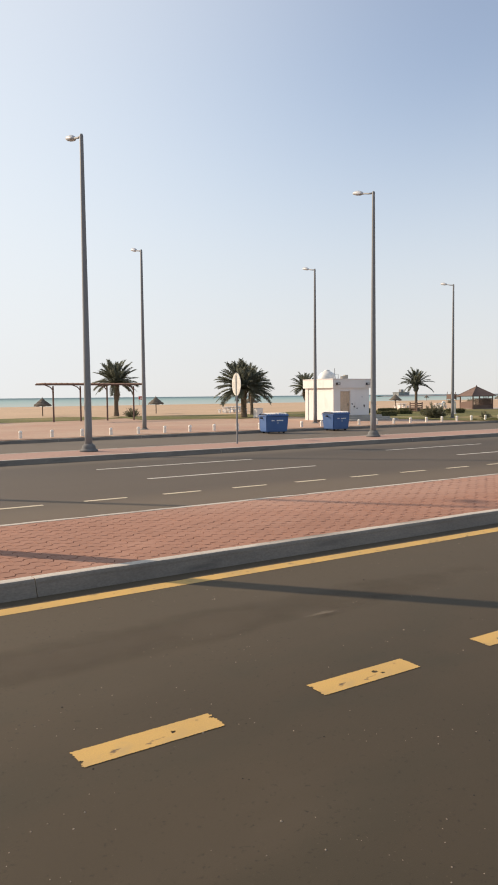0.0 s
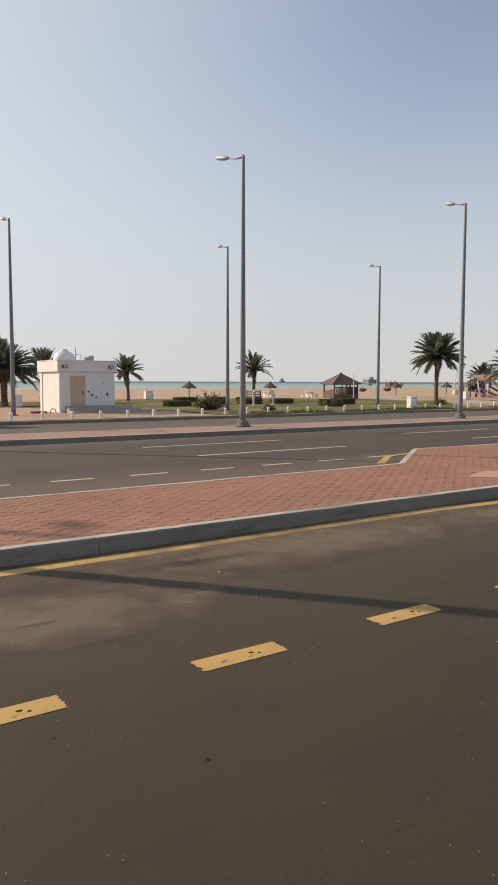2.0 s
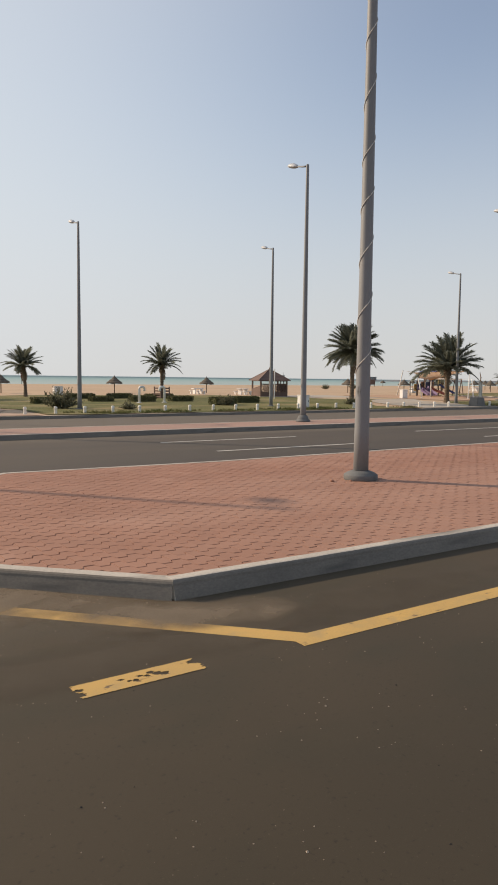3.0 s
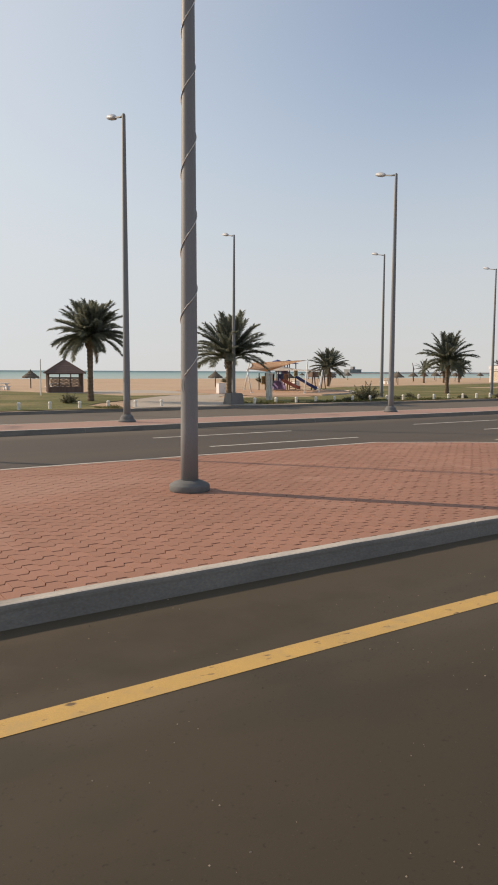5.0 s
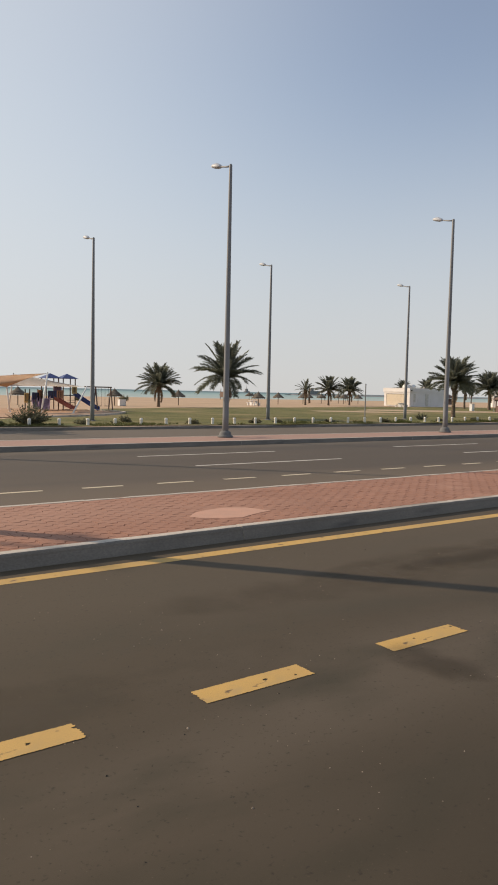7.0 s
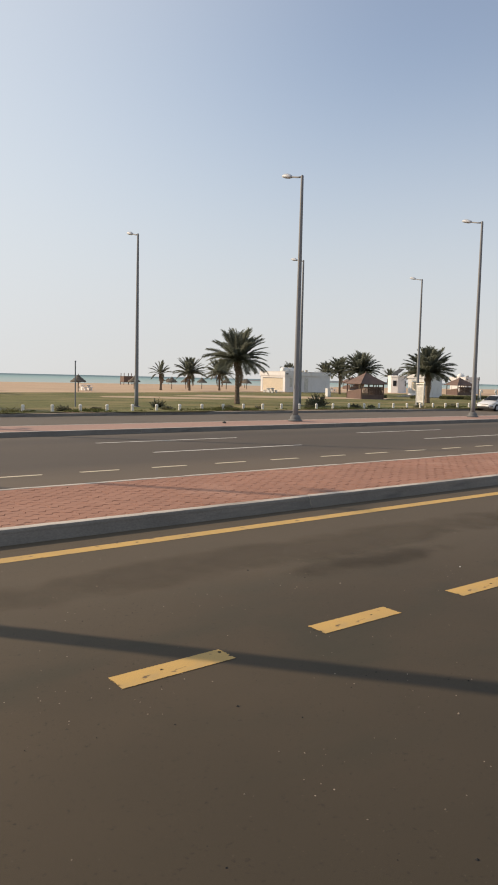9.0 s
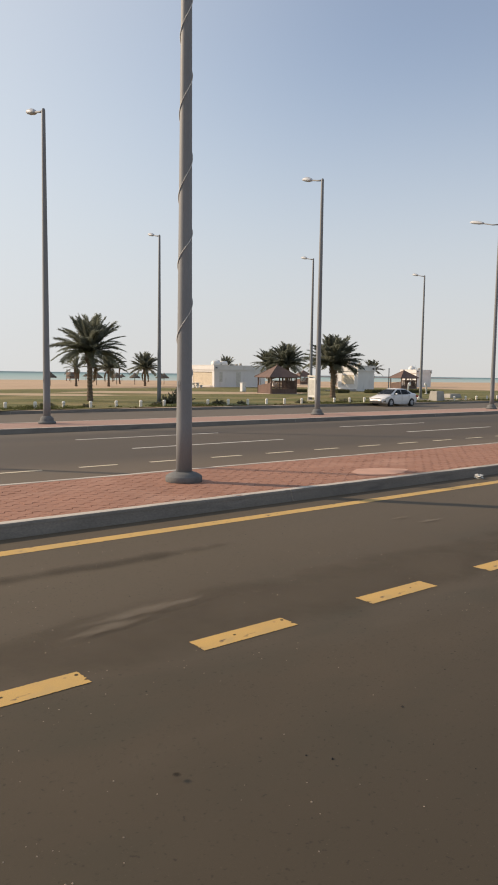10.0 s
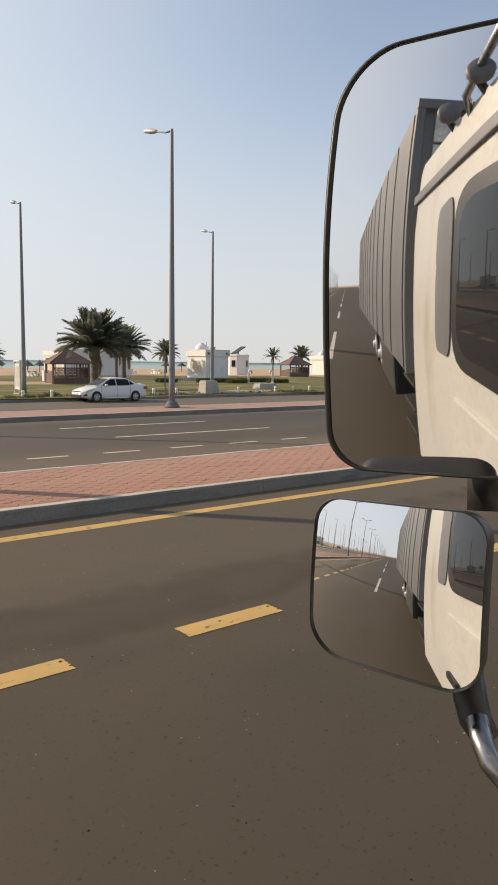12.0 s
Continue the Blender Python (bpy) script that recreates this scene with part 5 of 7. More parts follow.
def service_house(x, y, sx, sy, label, door, shutter, steps):
    """A small flat-roofed white building with a parapet band; its near left corner stands at x, y."""
    t = thing("service_building", x, y, 0.03, 0, label, "building", "white service buildings")
    base, top = 0.0, 3.58
    th = 0.2
    dx0, dx1, dh = door
    # the long building has a tall shutter, the kiosk a serving window
    s0, s1, gap = (0.24, 2.50, 0.55) if sx > 6 else (1.0, 2.3, 0.7)
    bm = B()
    if dx1 > dx0:
        box(bm, 0, 0.0, base, dx0, th, 2.85)
        box(bm, dx1, 0.0, base, sx, th, 2.85)
        box(bm, dx0, 0.0, dh, dx1, th, 2.85)
    else:
        box(bm, 0, 0, base, sx, th, 2.85)
    part("front_wall", bm, WHITE_WALL, t)
    bm = B()
    if shutter:
        box(bm, 0, th, base, th, sy, s0)
        box(bm, 0, th, s1, th, sy, 2.85)
        box(bm, 0, th, s0, th, gap, s1)
        box(bm, 0, sy - gap, s0, th, sy, s1)
    else:
        box(bm, 0.06, th, base, th, sy - 0.4, 2.85)
        box(bm, 0.0, sy - 0.4, base, th, sy, 2.85)
    part("side_wall", bm, WHITE_WALL, t)
    bm = B()
    box(bm, th, sy - th, base, sx - th, sy, 2.85)
    box(bm, sx - th, th, base, sx, sy, 2.85)
    part("back_wall", bm, WHITE_WALL, t)
    bm = B()
    o = 0.14
    for a in ((-o, -o, sx + o, th), (-o, sy - th, sx + o, sy + o), (-o, th, th, sy - th), (sx - th, th, sx + o, sy - th)):
        box(bm, a[0], a[1], 2.85, a[2], a[3], top)
    part("parapet", bm, WHITE_WALL, t, "plain white parapet band")
    bm = B()
    box(bm, -o - 0.03, -o - 0.03, top, sx + o + 0.03, 0.08, top + 0.06, 0.01)
    box(bm, -o - 0.03, 0.08, top, 0.08, sy + o, top + 0.06, 0.01)
    part("coping", bm, WHITE_WALL, t)
    bm = B()
    box(bm, th, th, 2.95, sx - th, sy - th, 3.1)
    part("roof", bm, CONCRETE, t)
    bm = B()
    box(bm, 0.02, -0.05, base, 0.36, 0.0, 2.85, 0.01)
    part("pilaster", bm, WHITE_WALL, t)
    if dx1 > dx0:
        bm = B()
        box(bm, dx0, 0.08, base + 0.47, dx1, 0.14, dh, 0.006)
        d = part("door", bm, TAN_DOOR, t, "plain tan door")
        bm = B()
        box(bm, dx1 - 0.16, 0.04, 1.30, dx1 - 0.10, 0.08, 1.50, 0.008)
        part("handle", bm, DARK, d)
        bm = B()
        for a, c in ((dx0 - 0.05, dx0), (dx1, dx1 + 0.05)):
            box(bm, a, -0.02, base + 0.40, c, 0.0, dh + 0.05, 0.004)
        part("door_frame", bm, TAN_DOOR, t)
        for k, (u, w, hh) in enumerate(((0.58, 1.22, 0.20), (0.66, 1.05, 0.14), (0.86, 1.28, 0.30), (0.80, 2.05, 0.07), (0.52, 1.45, 0.16))):
            bm = B()
            rnd = random.Random(k)
            n = 9
            bm.faces.new([bm.verts.new((u * sx + (0.05 + rnd.uniform(0, 0.05)) * math.cos(i * 6.283 / n), -0.004, w + hh * 0.5 * math.sin(i * 6.283 / n) * rnd.uniform(0.6, 1.1))) for i in range(n)])
            part("plaster_scar", bm, DARK, t, "dark patch of broken plaster")
    if shutter:
        bm = B()
        box(bm, 0.11, gap, s0, 0.15, sy - gap, s1)
        blind = part("shutter", bm, DARK, t, "closed roller shutter")
        for k in range(int((s1 - s0) / 0.142)):
            bm = B()
            z = s0 + 0.02 + k * 0.142
            box(bm, 0.05, gap + 0.02, z, 0.10, sy - gap - 0.02, z + 0.134, 0.006)
            part("slat", bm, CREAM_SLAT, blind, "pale shutter slat")
        bm = B()
        box(bm, -0.12, gap - 0.1, s0 - 0.08, 0.02, sy - gap + 0.1, s0, 0.01)
        part("sill", bm, WHITE_WALL, t)
    for fx in (0.35, sx - 0.35):
        flood_lamp(t, fx, -o, 3.2, -1)
    if sx < 6:
        water_tank(t, sx * 0.32, sy * 0.62, 3.45 if sx < 6 else 3.3)
    bm = B()
    box(bm, sx * 0.32 - 0.6, sy * 0.62 - 0.6, 3.1, sx * 0.32 + 0.6, sy * 0.62 + 0.6, 3.46 if sx < 6 else 3.31, 0.02)
    part("tank_plinth", bm, CONCRETE, t)
    bm = tube(B(), [(sx * 0.52, sy * 0.6, 3.1), (sx * 0.52, sy * 0.6, 4.6), (sx * 0.52, sy * 0.6, 4.62)], 0.02, 6)
    tube(bm, [(sx * 0.52, sy * 0.6, 4.1), (sx * 0.62, sy * 0.6, 4.1), (sx * 0.62, sy * 0.6, 3.1)], 0.022, 6)
    part("roof_pipe", bm, DARK, t)
    for k, (u, w) in enumerate(((0.66, 0.30), (0.74, 0.42))):
        bm = B()
        box(bm, sx * u, sy * 0.5, 3.1, sx * u + 0.34, sy * 0.5 + 0.3, 3.62 + w, 0.02)
        part("cooling_unit", bm, CONCRETE, t, "small grey rooftop unit")
    if steps:
        for k in range(3):
            bm = B()
            box(bm, 0.3 + 0.04 * k, -1.5 + k * 0.5, 0, 6.2 - k * 0.5, -0.055 if k == 2 else -1.0 + k * 0.5, 0.16 + 0.16 * k, 0.02)
            part("step", bm, CONCRETE, t, "wide concrete entrance step")
    return t


service_house(72.1, 48.6, 4.1, 3.9, "small square white service building with tan door", (0.85, 1.85, 2.55), False, True)
service_house(231.3, 70.1, 3.4, 3.8, "small white kiosk with a closed serving window", (0, 0, 0), True, False)
big = service_house(225.9, 96.7, 10.9, 6.7, "long low white building with roller shutter and roof tanks", (0, 0, 0), True, False)
for k in range(2):
    bm = rod(B(), (2.2 + k * 1.5, 3.4, 3.85), (3.5 + k * 1.5, 3.4, 3.85), 0.52, 0.52, 20)
    part("water_tank", bm, WHITE_PAINT, big, "white horizontal water tank", True)
bm = B()
box(bm, 1.1, -0.03, 0.9, 1.7, 0.02, 2.5)
box(bm, 4.6, -0.03, 0.1, 5.5, 0.02, 2.5)
part("shutter_panel", bm, SIGN_BACK, big, "grey metal door panels")
service_house(278.69, 97.17, 5.0, 4.0, "far white service building with a roof tank", (0, 0, 0), False, False)


platform = thing("concrete_platform", 231.3, 70.1, 0.03, 0, "low pale concrete platform at the kiosk's side", "platform")
for k in range(2):
    bm = B()
    box(bm, -2.5 + 0.7 * k, 0.2, 0.15 * k, -0.02, 3.9 - 0.4 * k, 0.15 + 0.15 * k, 0.02)
    part("step", bm, CONCRETE, platform)


def booth(x, y):
    t = thing("booth", x, y, -0.06, 0, "far round white booth with dark windows", "building")
    part("wall", lathe(B(), [(1.9, 0.0), (1.9, 3.3), (2.0, 3.35), (2.0, 3.6), (1.7, 3.65)], 8), WHITE_WALL, t)
    for a in (205, 295):
        bm = B()
        box(bm, -0.36, -1.84, 1.5, 0.36, -1.74, 2.6)
        ob = part("window", bm, DARK_GLASS, t)
        ob.matrix_basis = pose(0, 0, 0, 0, 0, a - 270)
    bm = B()
    box(bm, -0.1, -0.1, 3.6, 0.1, 0.1, 4.3)
    box(bm, -1.3, -0.7, 4.3, 1.4, 0.7, 4.42)
    bmesh.ops.rotate(bm, verts=[v for v in bm.verts if v.co.z > 4.29], cent=(0, 0, 4.3), matrix=Matrix.Rotation(-0.5, 3, "Y"))
    part("panel", bm, DARK, t, "dark tilted panel")


booth(261.39, 101.7)


# ---------------------------------------------------------------- shelters, sunshades
def shelter(x, y, turn, label):
    t = thing("shelter", x, y, 0.03, turn, label, "gazebo", "wooden shelters")
    n, rp, re = 4, 2.28, 2.78
    pts = [(math.cos(k * 2 * math.pi / n), math.sin(k * 2 * math.pi / n)) for k in range(n)]
    bm = B()
    box(bm, -1.80, -1.80, -0.1, 1.80, 1.80, 0.05, 0.01)
    bmesh.ops.rotate(bm, verts=bm.verts, cent=(0, 0, 0), matrix=Matrix.Rotation(radians(45), 3, "Z"))
    part("floor_slab", bm, CONCRETE, t)
    for cx, cy in pts:
        bm = B()
        box(bm, cx * rp - 0.08, cy * rp - 0.08, 0.0, cx * rp + 0.08, cy * rp + 0.08, 1.98, 0.01)
        part("post", bm, WOOD, t)
    for k in range(n):
        (ax, ay), (cx, cy) = pts[k], pts[(k + 1) % n]
        bm = B()
        rows = 8
        for j in range(rows):
            f0, f1 = j / rows, (j + 1) / rows + 0.02
            r0, r1 = re * (1 - f0) + 0.06 * f0, re * max(0.0, 1 - f1) + 0.06
            z0, z1 = 1.90 + 1.36 * f0, 1.90 + 1.36 * min(1, f1)
            q = [(ax * r0, ay * r0, z0 + 0.03), (cx * r0, cy * r0, z0 + 0.03), (cx * r1, cy * r1, z1), (ax * r1, ay * r1, z1)]
            hi = [bm.verts.new(v) for v in q]
            lo = [bm.verts.new((v[0], v[1], v[2] - 0.05)) for v in q]
            bm.faces.new(hi)
            bm.faces.new(list(reversed(lo)))
            for i in range(4):
                bm.faces.new((hi[i], lo[i], lo[(i + 1) % 4], hi[(i + 1) % 4]))
        part("roof_side", bm, ROOF, t, "brown boarded roof slope")
        bm = rod(B(), (ax * re, ay * re, 1.95), (0, 0, 3.28), 0.05, 0.04, 6)
        part("ridge", bm, WOOD, t)
        bm = rod(B(), (ax * rp, ay * rp, 1.88), (cx * rp, cy * rp, 1.88), 0.06, 0.06, 4)
        part("beam", bm, WOOD, t)
        p, q = Vector((ax * rp, ay * rp, 0)), Vector((cx * rp, cy * rp, 0))
        d = (q - p).normalized()
        ln = (q - p).length
        m = Matrix.Translation(p) @ Matrix.Rotation(math.atan2(d.y, d.x), 4, "Z")
        if k == 1:
            # one side is closed with upright boards
            for i in range(16):
                bm = B()
                u = 0.08 + (ln - 0.16) * i / 16
                box(bm, u + 0.004, -0.03, 0.03, u + (ln - 0.16) / 16 - 0.004, 0.03, 0.95 + 0.36 * i / 16, 0.004)
                bmesh.ops.transform(bm, matrix=m, verts=bm.verts)
                part("board", bm, ROOF, t)
        elif k != 0:
            bm = B()
            box(bm, 0.08, -0.03, 0.03, ln - 0.08, 0.03, 0.60)
            box(bm, 0.08, -0.04, 1.46, ln - 0.08, 0.04, 1.54)
            for f in (0.33, 0.66):
                box(bm, ln * f - 0.05, -0.045, 0.60, ln * f + 0.05, 0.045, 1.86)
            for i in range(24):
                u = 0.1 + (ln - 0.55) * i / 23
                for s0, s1 in ((u, u + 0.35), (u + 0.35, u)):
                    rod(bm, (s0, 0.012 if s0 < s1 else -0.012, 0.60), (s1, 0.012 if s0 < s1 else -0.012, 1.47), 0.028, 0.028, 4)
            bmesh.ops.transform(bm, matrix=m, verts=bm.verts)
            part("lattice_panel", bm, WOOD, t, "brown lattice panel over boards")
    part("finial", lathe(B(), [(0.09, 3.20), (0.11, 3.30), (0.06, 3.40), (0.02, 3.48)], 8), WOOD, t, "", True)
    bm = B()
    box(bm, -0.7, -0.4, 0.66, 0.7, 0.4, 0.72, 0.01)
    rod(bm, (0, 0, 0), (0, 0, 0.66), 0.08, 0.08, 8)
    part("table", bm, WOOD, t)
    return t


shelter(117.7, 70.9, 28, "brown wooden shelter with pyramid roof and lattice sides")
shelter(210.6, 63.6, 32, "weathered brown shelter with lattice panels beside the palms")
shelter(259.15, 84.59, 30, "brown wooden shelter with pyramid roof, far on the lawn")
shelter(276.05, 128.76, 30, "far dark wooden shelter behind the palms")


def sunshade_parts():
    t = thing("sunshade", 0, 0, 0, 0, "round thatched beach sunshade on a wooden post", "sunshade", "beach sunshades")
    rnd = random.Random(4)
    bm = B()
    seg = 22
    rings = []
    for r, z in ((0.05, 2.36), (0.32, 2.10), (0.32, 2.06), (0.66, 1.82), (0.66, 1.77), (0.99, 1.56), (1.06, 1.44)):
        rings.append([bm.verts.new((r * math.cos(k * 6.283 / seg) * rnd.uniform(0.96, 1.05), r * math.sin(k * 6.283 / seg) * rnd.uniform(0.96, 1.05), z - (rnd.uniform(0, 0.14) if r > 1.0 else 0))) for k in range(seg)])
    for u, v in zip(rings, rings[1:]):
        for k in range(seg):
            bm.faces.new((u[k], u[(k + 1) % seg], v[(k + 1) % seg], v[k]))
    bm.faces.new(rings[0])
    under = [bm.verts.new((0.92 * math.cos(k * 6.283 / seg), 0.92 * math.sin(k * 6.283 / seg), 1.50)) for k in range(seg)]
    for k in range(seg):
        bm.faces.new((rings[-1][k], rings[-1][(k + 1) % seg], under[(k + 1) % seg], under[k]))
    tip = bm.verts.new((0, 0, 2.1))
    for k in range(seg):
        bm.faces.new((under[k], under[(k + 1) % seg], tip))
    part("thatch", bm, THATCH, t, "ragged grey-brown thatch")
    part("post", rod(B(), (0, 0, -0.3), (0, 0, 2.15), 0.07, 0.06, 8), TRUNK, t)
    part("finial", rod(B(), (0, 0, 2.28), (0, 0, 2.5), 0.06, 0.015, 6), THATCH, t)
    for k in range(6):
        a = k * 1.047
        part("strut", rod(B(), (0, 0, 1.95), (0.9 * math.cos(a), 0.9 * math.sin(a), 1.52), 0.025, 0.02, 5), TRUNK, t)
    return t


def beach_z(y):
    return 0.01 if y < 100 else 0.01 - 0.11 * (y - 100) / 50 if y < 150 else -0.10 - 0.52 * (y - 150) / 86


SHADES = [(44.0, 88.5), (59.8, 89.0), (75.5, 89.7), (91.7, 91.0), (106.2, 90.0), (120.4, 90.0), (146.5, 89.0), (159.4, 89.0), (172.3, 94.2), (184.0, 90.0), (203.0, 109.0), (213.9, 114.5), (221.9, 122.0), (226.0, 122.4), (230.1, 119.6), (235.5, 127.0), (238.0, 123.0), (253.0, 143.0), (225.5, 149.0), (264.0, 200.0), (270.0, 206.0), (273.0, 143.0), (276.0, 141.0), (262.0, 215.0), (314.0, 184.0)]
first = sunshade_parts()
first.matrix_basis = pose(*SHADES[0], beach_z(SHADES[0][1]) - 0.12)
for k, (x, y) in enumerate(SHADES[1:]):
    copy_thing(first, pose(x, y, beach_z(y) - 0.12, 0, 0, k * 37))


# ---------------------------------------------------------------- playground
def sail(name, corners, sag, mat, label):
    n = 10
    a, b, c, d = [Vector(p) for p in corners]
    bm = B()
    grid = []
    for i in range(n + 1):
        row = []
        for j in range(n + 1):
            u, v = i / n, j / n
            p = (a * (1 - u) + b * u) * (1 - v) + (d * (1 - u) + c * u) * v
            mid = (a + b + c + d) / 4
            pull = 0.16 * (4 * u * (1 - u) if v in (0, 1) else 4 * v * (1 - v) if u in (0, 1) else 0.9 * max(4 * u * (1 - u) * (1 - 4 * v * (1 - v)), 4 * v * (1 - v) * (1 - 4 * u * (1 - u))))
            p = p.lerp(Vector((mid.x, mid.y, p.z)), max(0, pull))
            p.z -= sag * 16 * u * (1 - u) * v * (1 - v)
            row.append(bm.verts.new(p))
        grid.append(row)
    for i in range(n):
        for j in range(n):
            bm.faces.new((grid[i][j], grid[i + 1][j], grid[i + 1][j + 1], grid[i][j + 1]))
    bmesh.ops.solidify(bm, geom=bm.faces, thickness=0.012)
    return tagged(part(name, bm, mat, None, "", True), label, "shade sail")


def mast(foot, head, r=0.075):
    d = Vector(head) - Vector(foot)
    t = thing("sail_mast", *foot, 0, "white leaning steel mast holding a shade sail", "mast", "sail masts")
    part("tube", rod(B(), (0, 0, 0), d, r, r * 0.8, 12), WHITE_PAINT, t, "", True)
    part("base_plate", lathe(B(), [(0.18, -0.02), (0.18, 0.03), (0.09, 0.05)], 12), WHITE_PAINT, t)
    part("eyelet", rod(B(), d + Vector((0, 0, -0.02)), d + Vector((0, 0, 0.08)), 0.04, 0.03, 8), DARK, t)


M1, M2, M3, M4, M5 = (133.65, 62.0, 2.43), (136.6, 62.6, 2.2), (138.56, 58.3, 3.38), (143.6, 62.0, 2.37), (139.8, 70.5, 3.45)
for foot, head in (((134.1, 61.8, 0.03), M1), ((137.0, 63.0, 0.03), M2), ((137.8, 57.8, 0.03), M3), ((141.4, 59.9, 0.03), M4), ((139.6, 71.3, 0.03), M5)):
    mast(foot, head)
sail("shade_sail", [M1, M2, M3, (136.8, 66.0, 3.15)], 0.06, SAIL_TAN, "tan cloth shade sail stretched between white masts")
sail("shade_sail", [(136.9, 62.9, 2.3), M4, (145.6, 68.4, 2.45), M5], 0.18, SAIL_WHITE, "cream cloth shade sail over the playground")


def play_tower(t, x, y, roof, roof_z, deck_z):
    for dx in (-0.62, 0.62):
        for dy in (-0.62, 0.62):
            part("tower_post", rod(B(), (x + dx, y + dy, 0), (x + dx, y + dy, roof_z), 0.06, 0.06, 8), WOOD if roof else DARK, t)
    bm = B()
    box(bm, x - 0.7, y - 0.7, deck_z - 0.08, x + 0.7, y + 0.7, deck_z, 0.01)
    part("deck", bm, DARK, t)
    if roof:
        bm = B()
        tip = bm.verts.new((x, y, roof_z + 0.5))
        low = [bm.verts.new((x + a * 0.9, y + c * 0.9, roof_z)) for a, c in ((-1, -1), (1, -1), (1, 1), (-1, 1))]
        for k in range(4):
            bm.faces.new((low[k], low[(k + 1) % 4], tip))
        bm.faces.new(list(reversed(low)))
        bmesh.ops.bevel(bm, geom=list(bm.edges), offset=0.02, segments=1, affect="EDGES")
        part("tower_roof", bm, BLUE_PLAY, t, "blue pyramid roof")


def play_slide(t, p, q, mat, label, wide=0.5):
    p, q = Vector(p), Vector(q)
    n = 8
    bm = B()
    side = Vector((-(q - p).y, (q - p).x, 0)).normalized() * wide / 2
    prev = None
    for i in range(n + 1):
        f = i / n
        c = p.lerp(q, f)
        c.z = q.z + (p.z - q.z) * (1 - f) ** 1.15
        ring = [c + side + Vector((0, 0, 0.26)), c + side * 1.12 + Vector((0, 0, 0.26)), c + side * 1.08 + Vector((0, 0, -0.05)), c - side * 1.08 + Vector((0, 0, -0.05)), c - side * 1.12 + Vector((0, 0, 0.26)), c - side + Vector((0, 0, 0.26)), c - side * 0.85, c + side * 0.85]
        cur = [bm.verts.new(v) for v in ring]
        if prev:
            for k in range(8):
                bm.faces.new((prev[k], prev[(k + 1) % 8], cur[(k + 1) % 8], cur[k]))
        else:
            bm.faces.new(cur)
        prev = cur
    bm.faces.new(list(reversed(prev)))
    part("slide", bm, mat, t, label, False)


play = thing("play_structure", 144.6, 69.0, 0.03, 0, "climbing frame with blue roofs and coloured plastic slides", "play equipment")
play_tower(play, -1.5, 0.6, True, 3.1, 1.1)
play_tower(play, 0.3, 0.8, True, 3.1, 1.5)
play_tower(play, -3.2, 0.4, False, 2.0, 0.9)
play_slide(play, (-3.4, -0.3, 1.0), (-4.0, -2.6, 0.2), PURPLE_PLAY, "purple plastic slide")
play_slide(play, (-2.3, -0.2, 1.15), (-3.4, -2.9, 0.2), PURPLE_PLAY, "wide purple plastic slide", 0.9)
play_slide(play, (-1.2, -0.1, 1.1), (-0.2, -2.0, 0.2), RED_PLAY, "red plastic slide")
play_slide(play, (0.9, 0.2, 1.55), (2.5, -1.8, 0.15), BLUE_PLAY, "blue plastic slide", 0.6)
for k, (x, z0, w, h, mat) in enumerate(((-3.55, 0.9, 0.7, 0.8, BLUE_PLAY), (-4.3, 0.7, 0.5, 0.95, YELLOW_PLAY), (-2.0, 1.15, 0.9, 0.75, BLUE_PLAY), (-3.0, 0.95, 0.5, 1.0, ORANGE_PLAY), (-1.1, 1.1, 0.7, 0.85, ORANGE_PLAY), (0.45, 1.60, 0.55, 0.75, YELLOW_PLAY), (-1.4, 1.9, 0.8, 0.5, PURPLE_PLAY))):
    bm = B()
    box(bm, x, -0.12, z0, x + w, -0.07, z0 + h, 0.02)
    pn = part("play_panel", bm, mat, play, "moulded plastic play panel")
    for j in range(3):
        part("bar", rod(B(), (x + w * (0.25 + 0.25 * j), -0.13, z0 + 0.15), (x + w * (0.25 + 0.25 * j), -0.13, z0 + h - 0.12), 0.03, 0.03, 6), DARK, pn)
bm = B()
for j in range(5):
    box(bm, -1.0 + 0.25 * j, -1.3 + 0.25 * j, 0.22 * j + 0.1, -0.2 + 0.25 * j, -1.1 + 0.25 * j, 0.22 * j + 0.14)
part("ladder", bm, DARK, play)

swing = thing("swing_frame", 147.9, 67.8, 0.03, 10, "tall dark steel swing frame on the playground sand", "swing")
for s in (-0.9, 0.9):
    for dy in (-0.35, 0.35):
        part("leg", rod(B(), (s, dy, 0), (s, 0, 2.35), 0.06, 0.06, 8), WOOD, swing)
part("crossbar", rod(B(), (-2.2, 0, 2.35), (1.0, 0, 2.35), 0.06, 0.06, 8), WOOD, swing)
for s in (-0.42, 0.42):
    bm = B()
    box(bm, s - 0.22, -0.08, 0.45, s + 0.22, 0.08, 0.5, 0.01)
    st = part("swing_seat", bm, BLACK, swing)
    for e in (-0.2, 0.2):
        part("chain", rod(B(), (s + e, 0, 0.5), (s + e, 0, 2.3), 0.012, 0.012, 5), DARK, st)


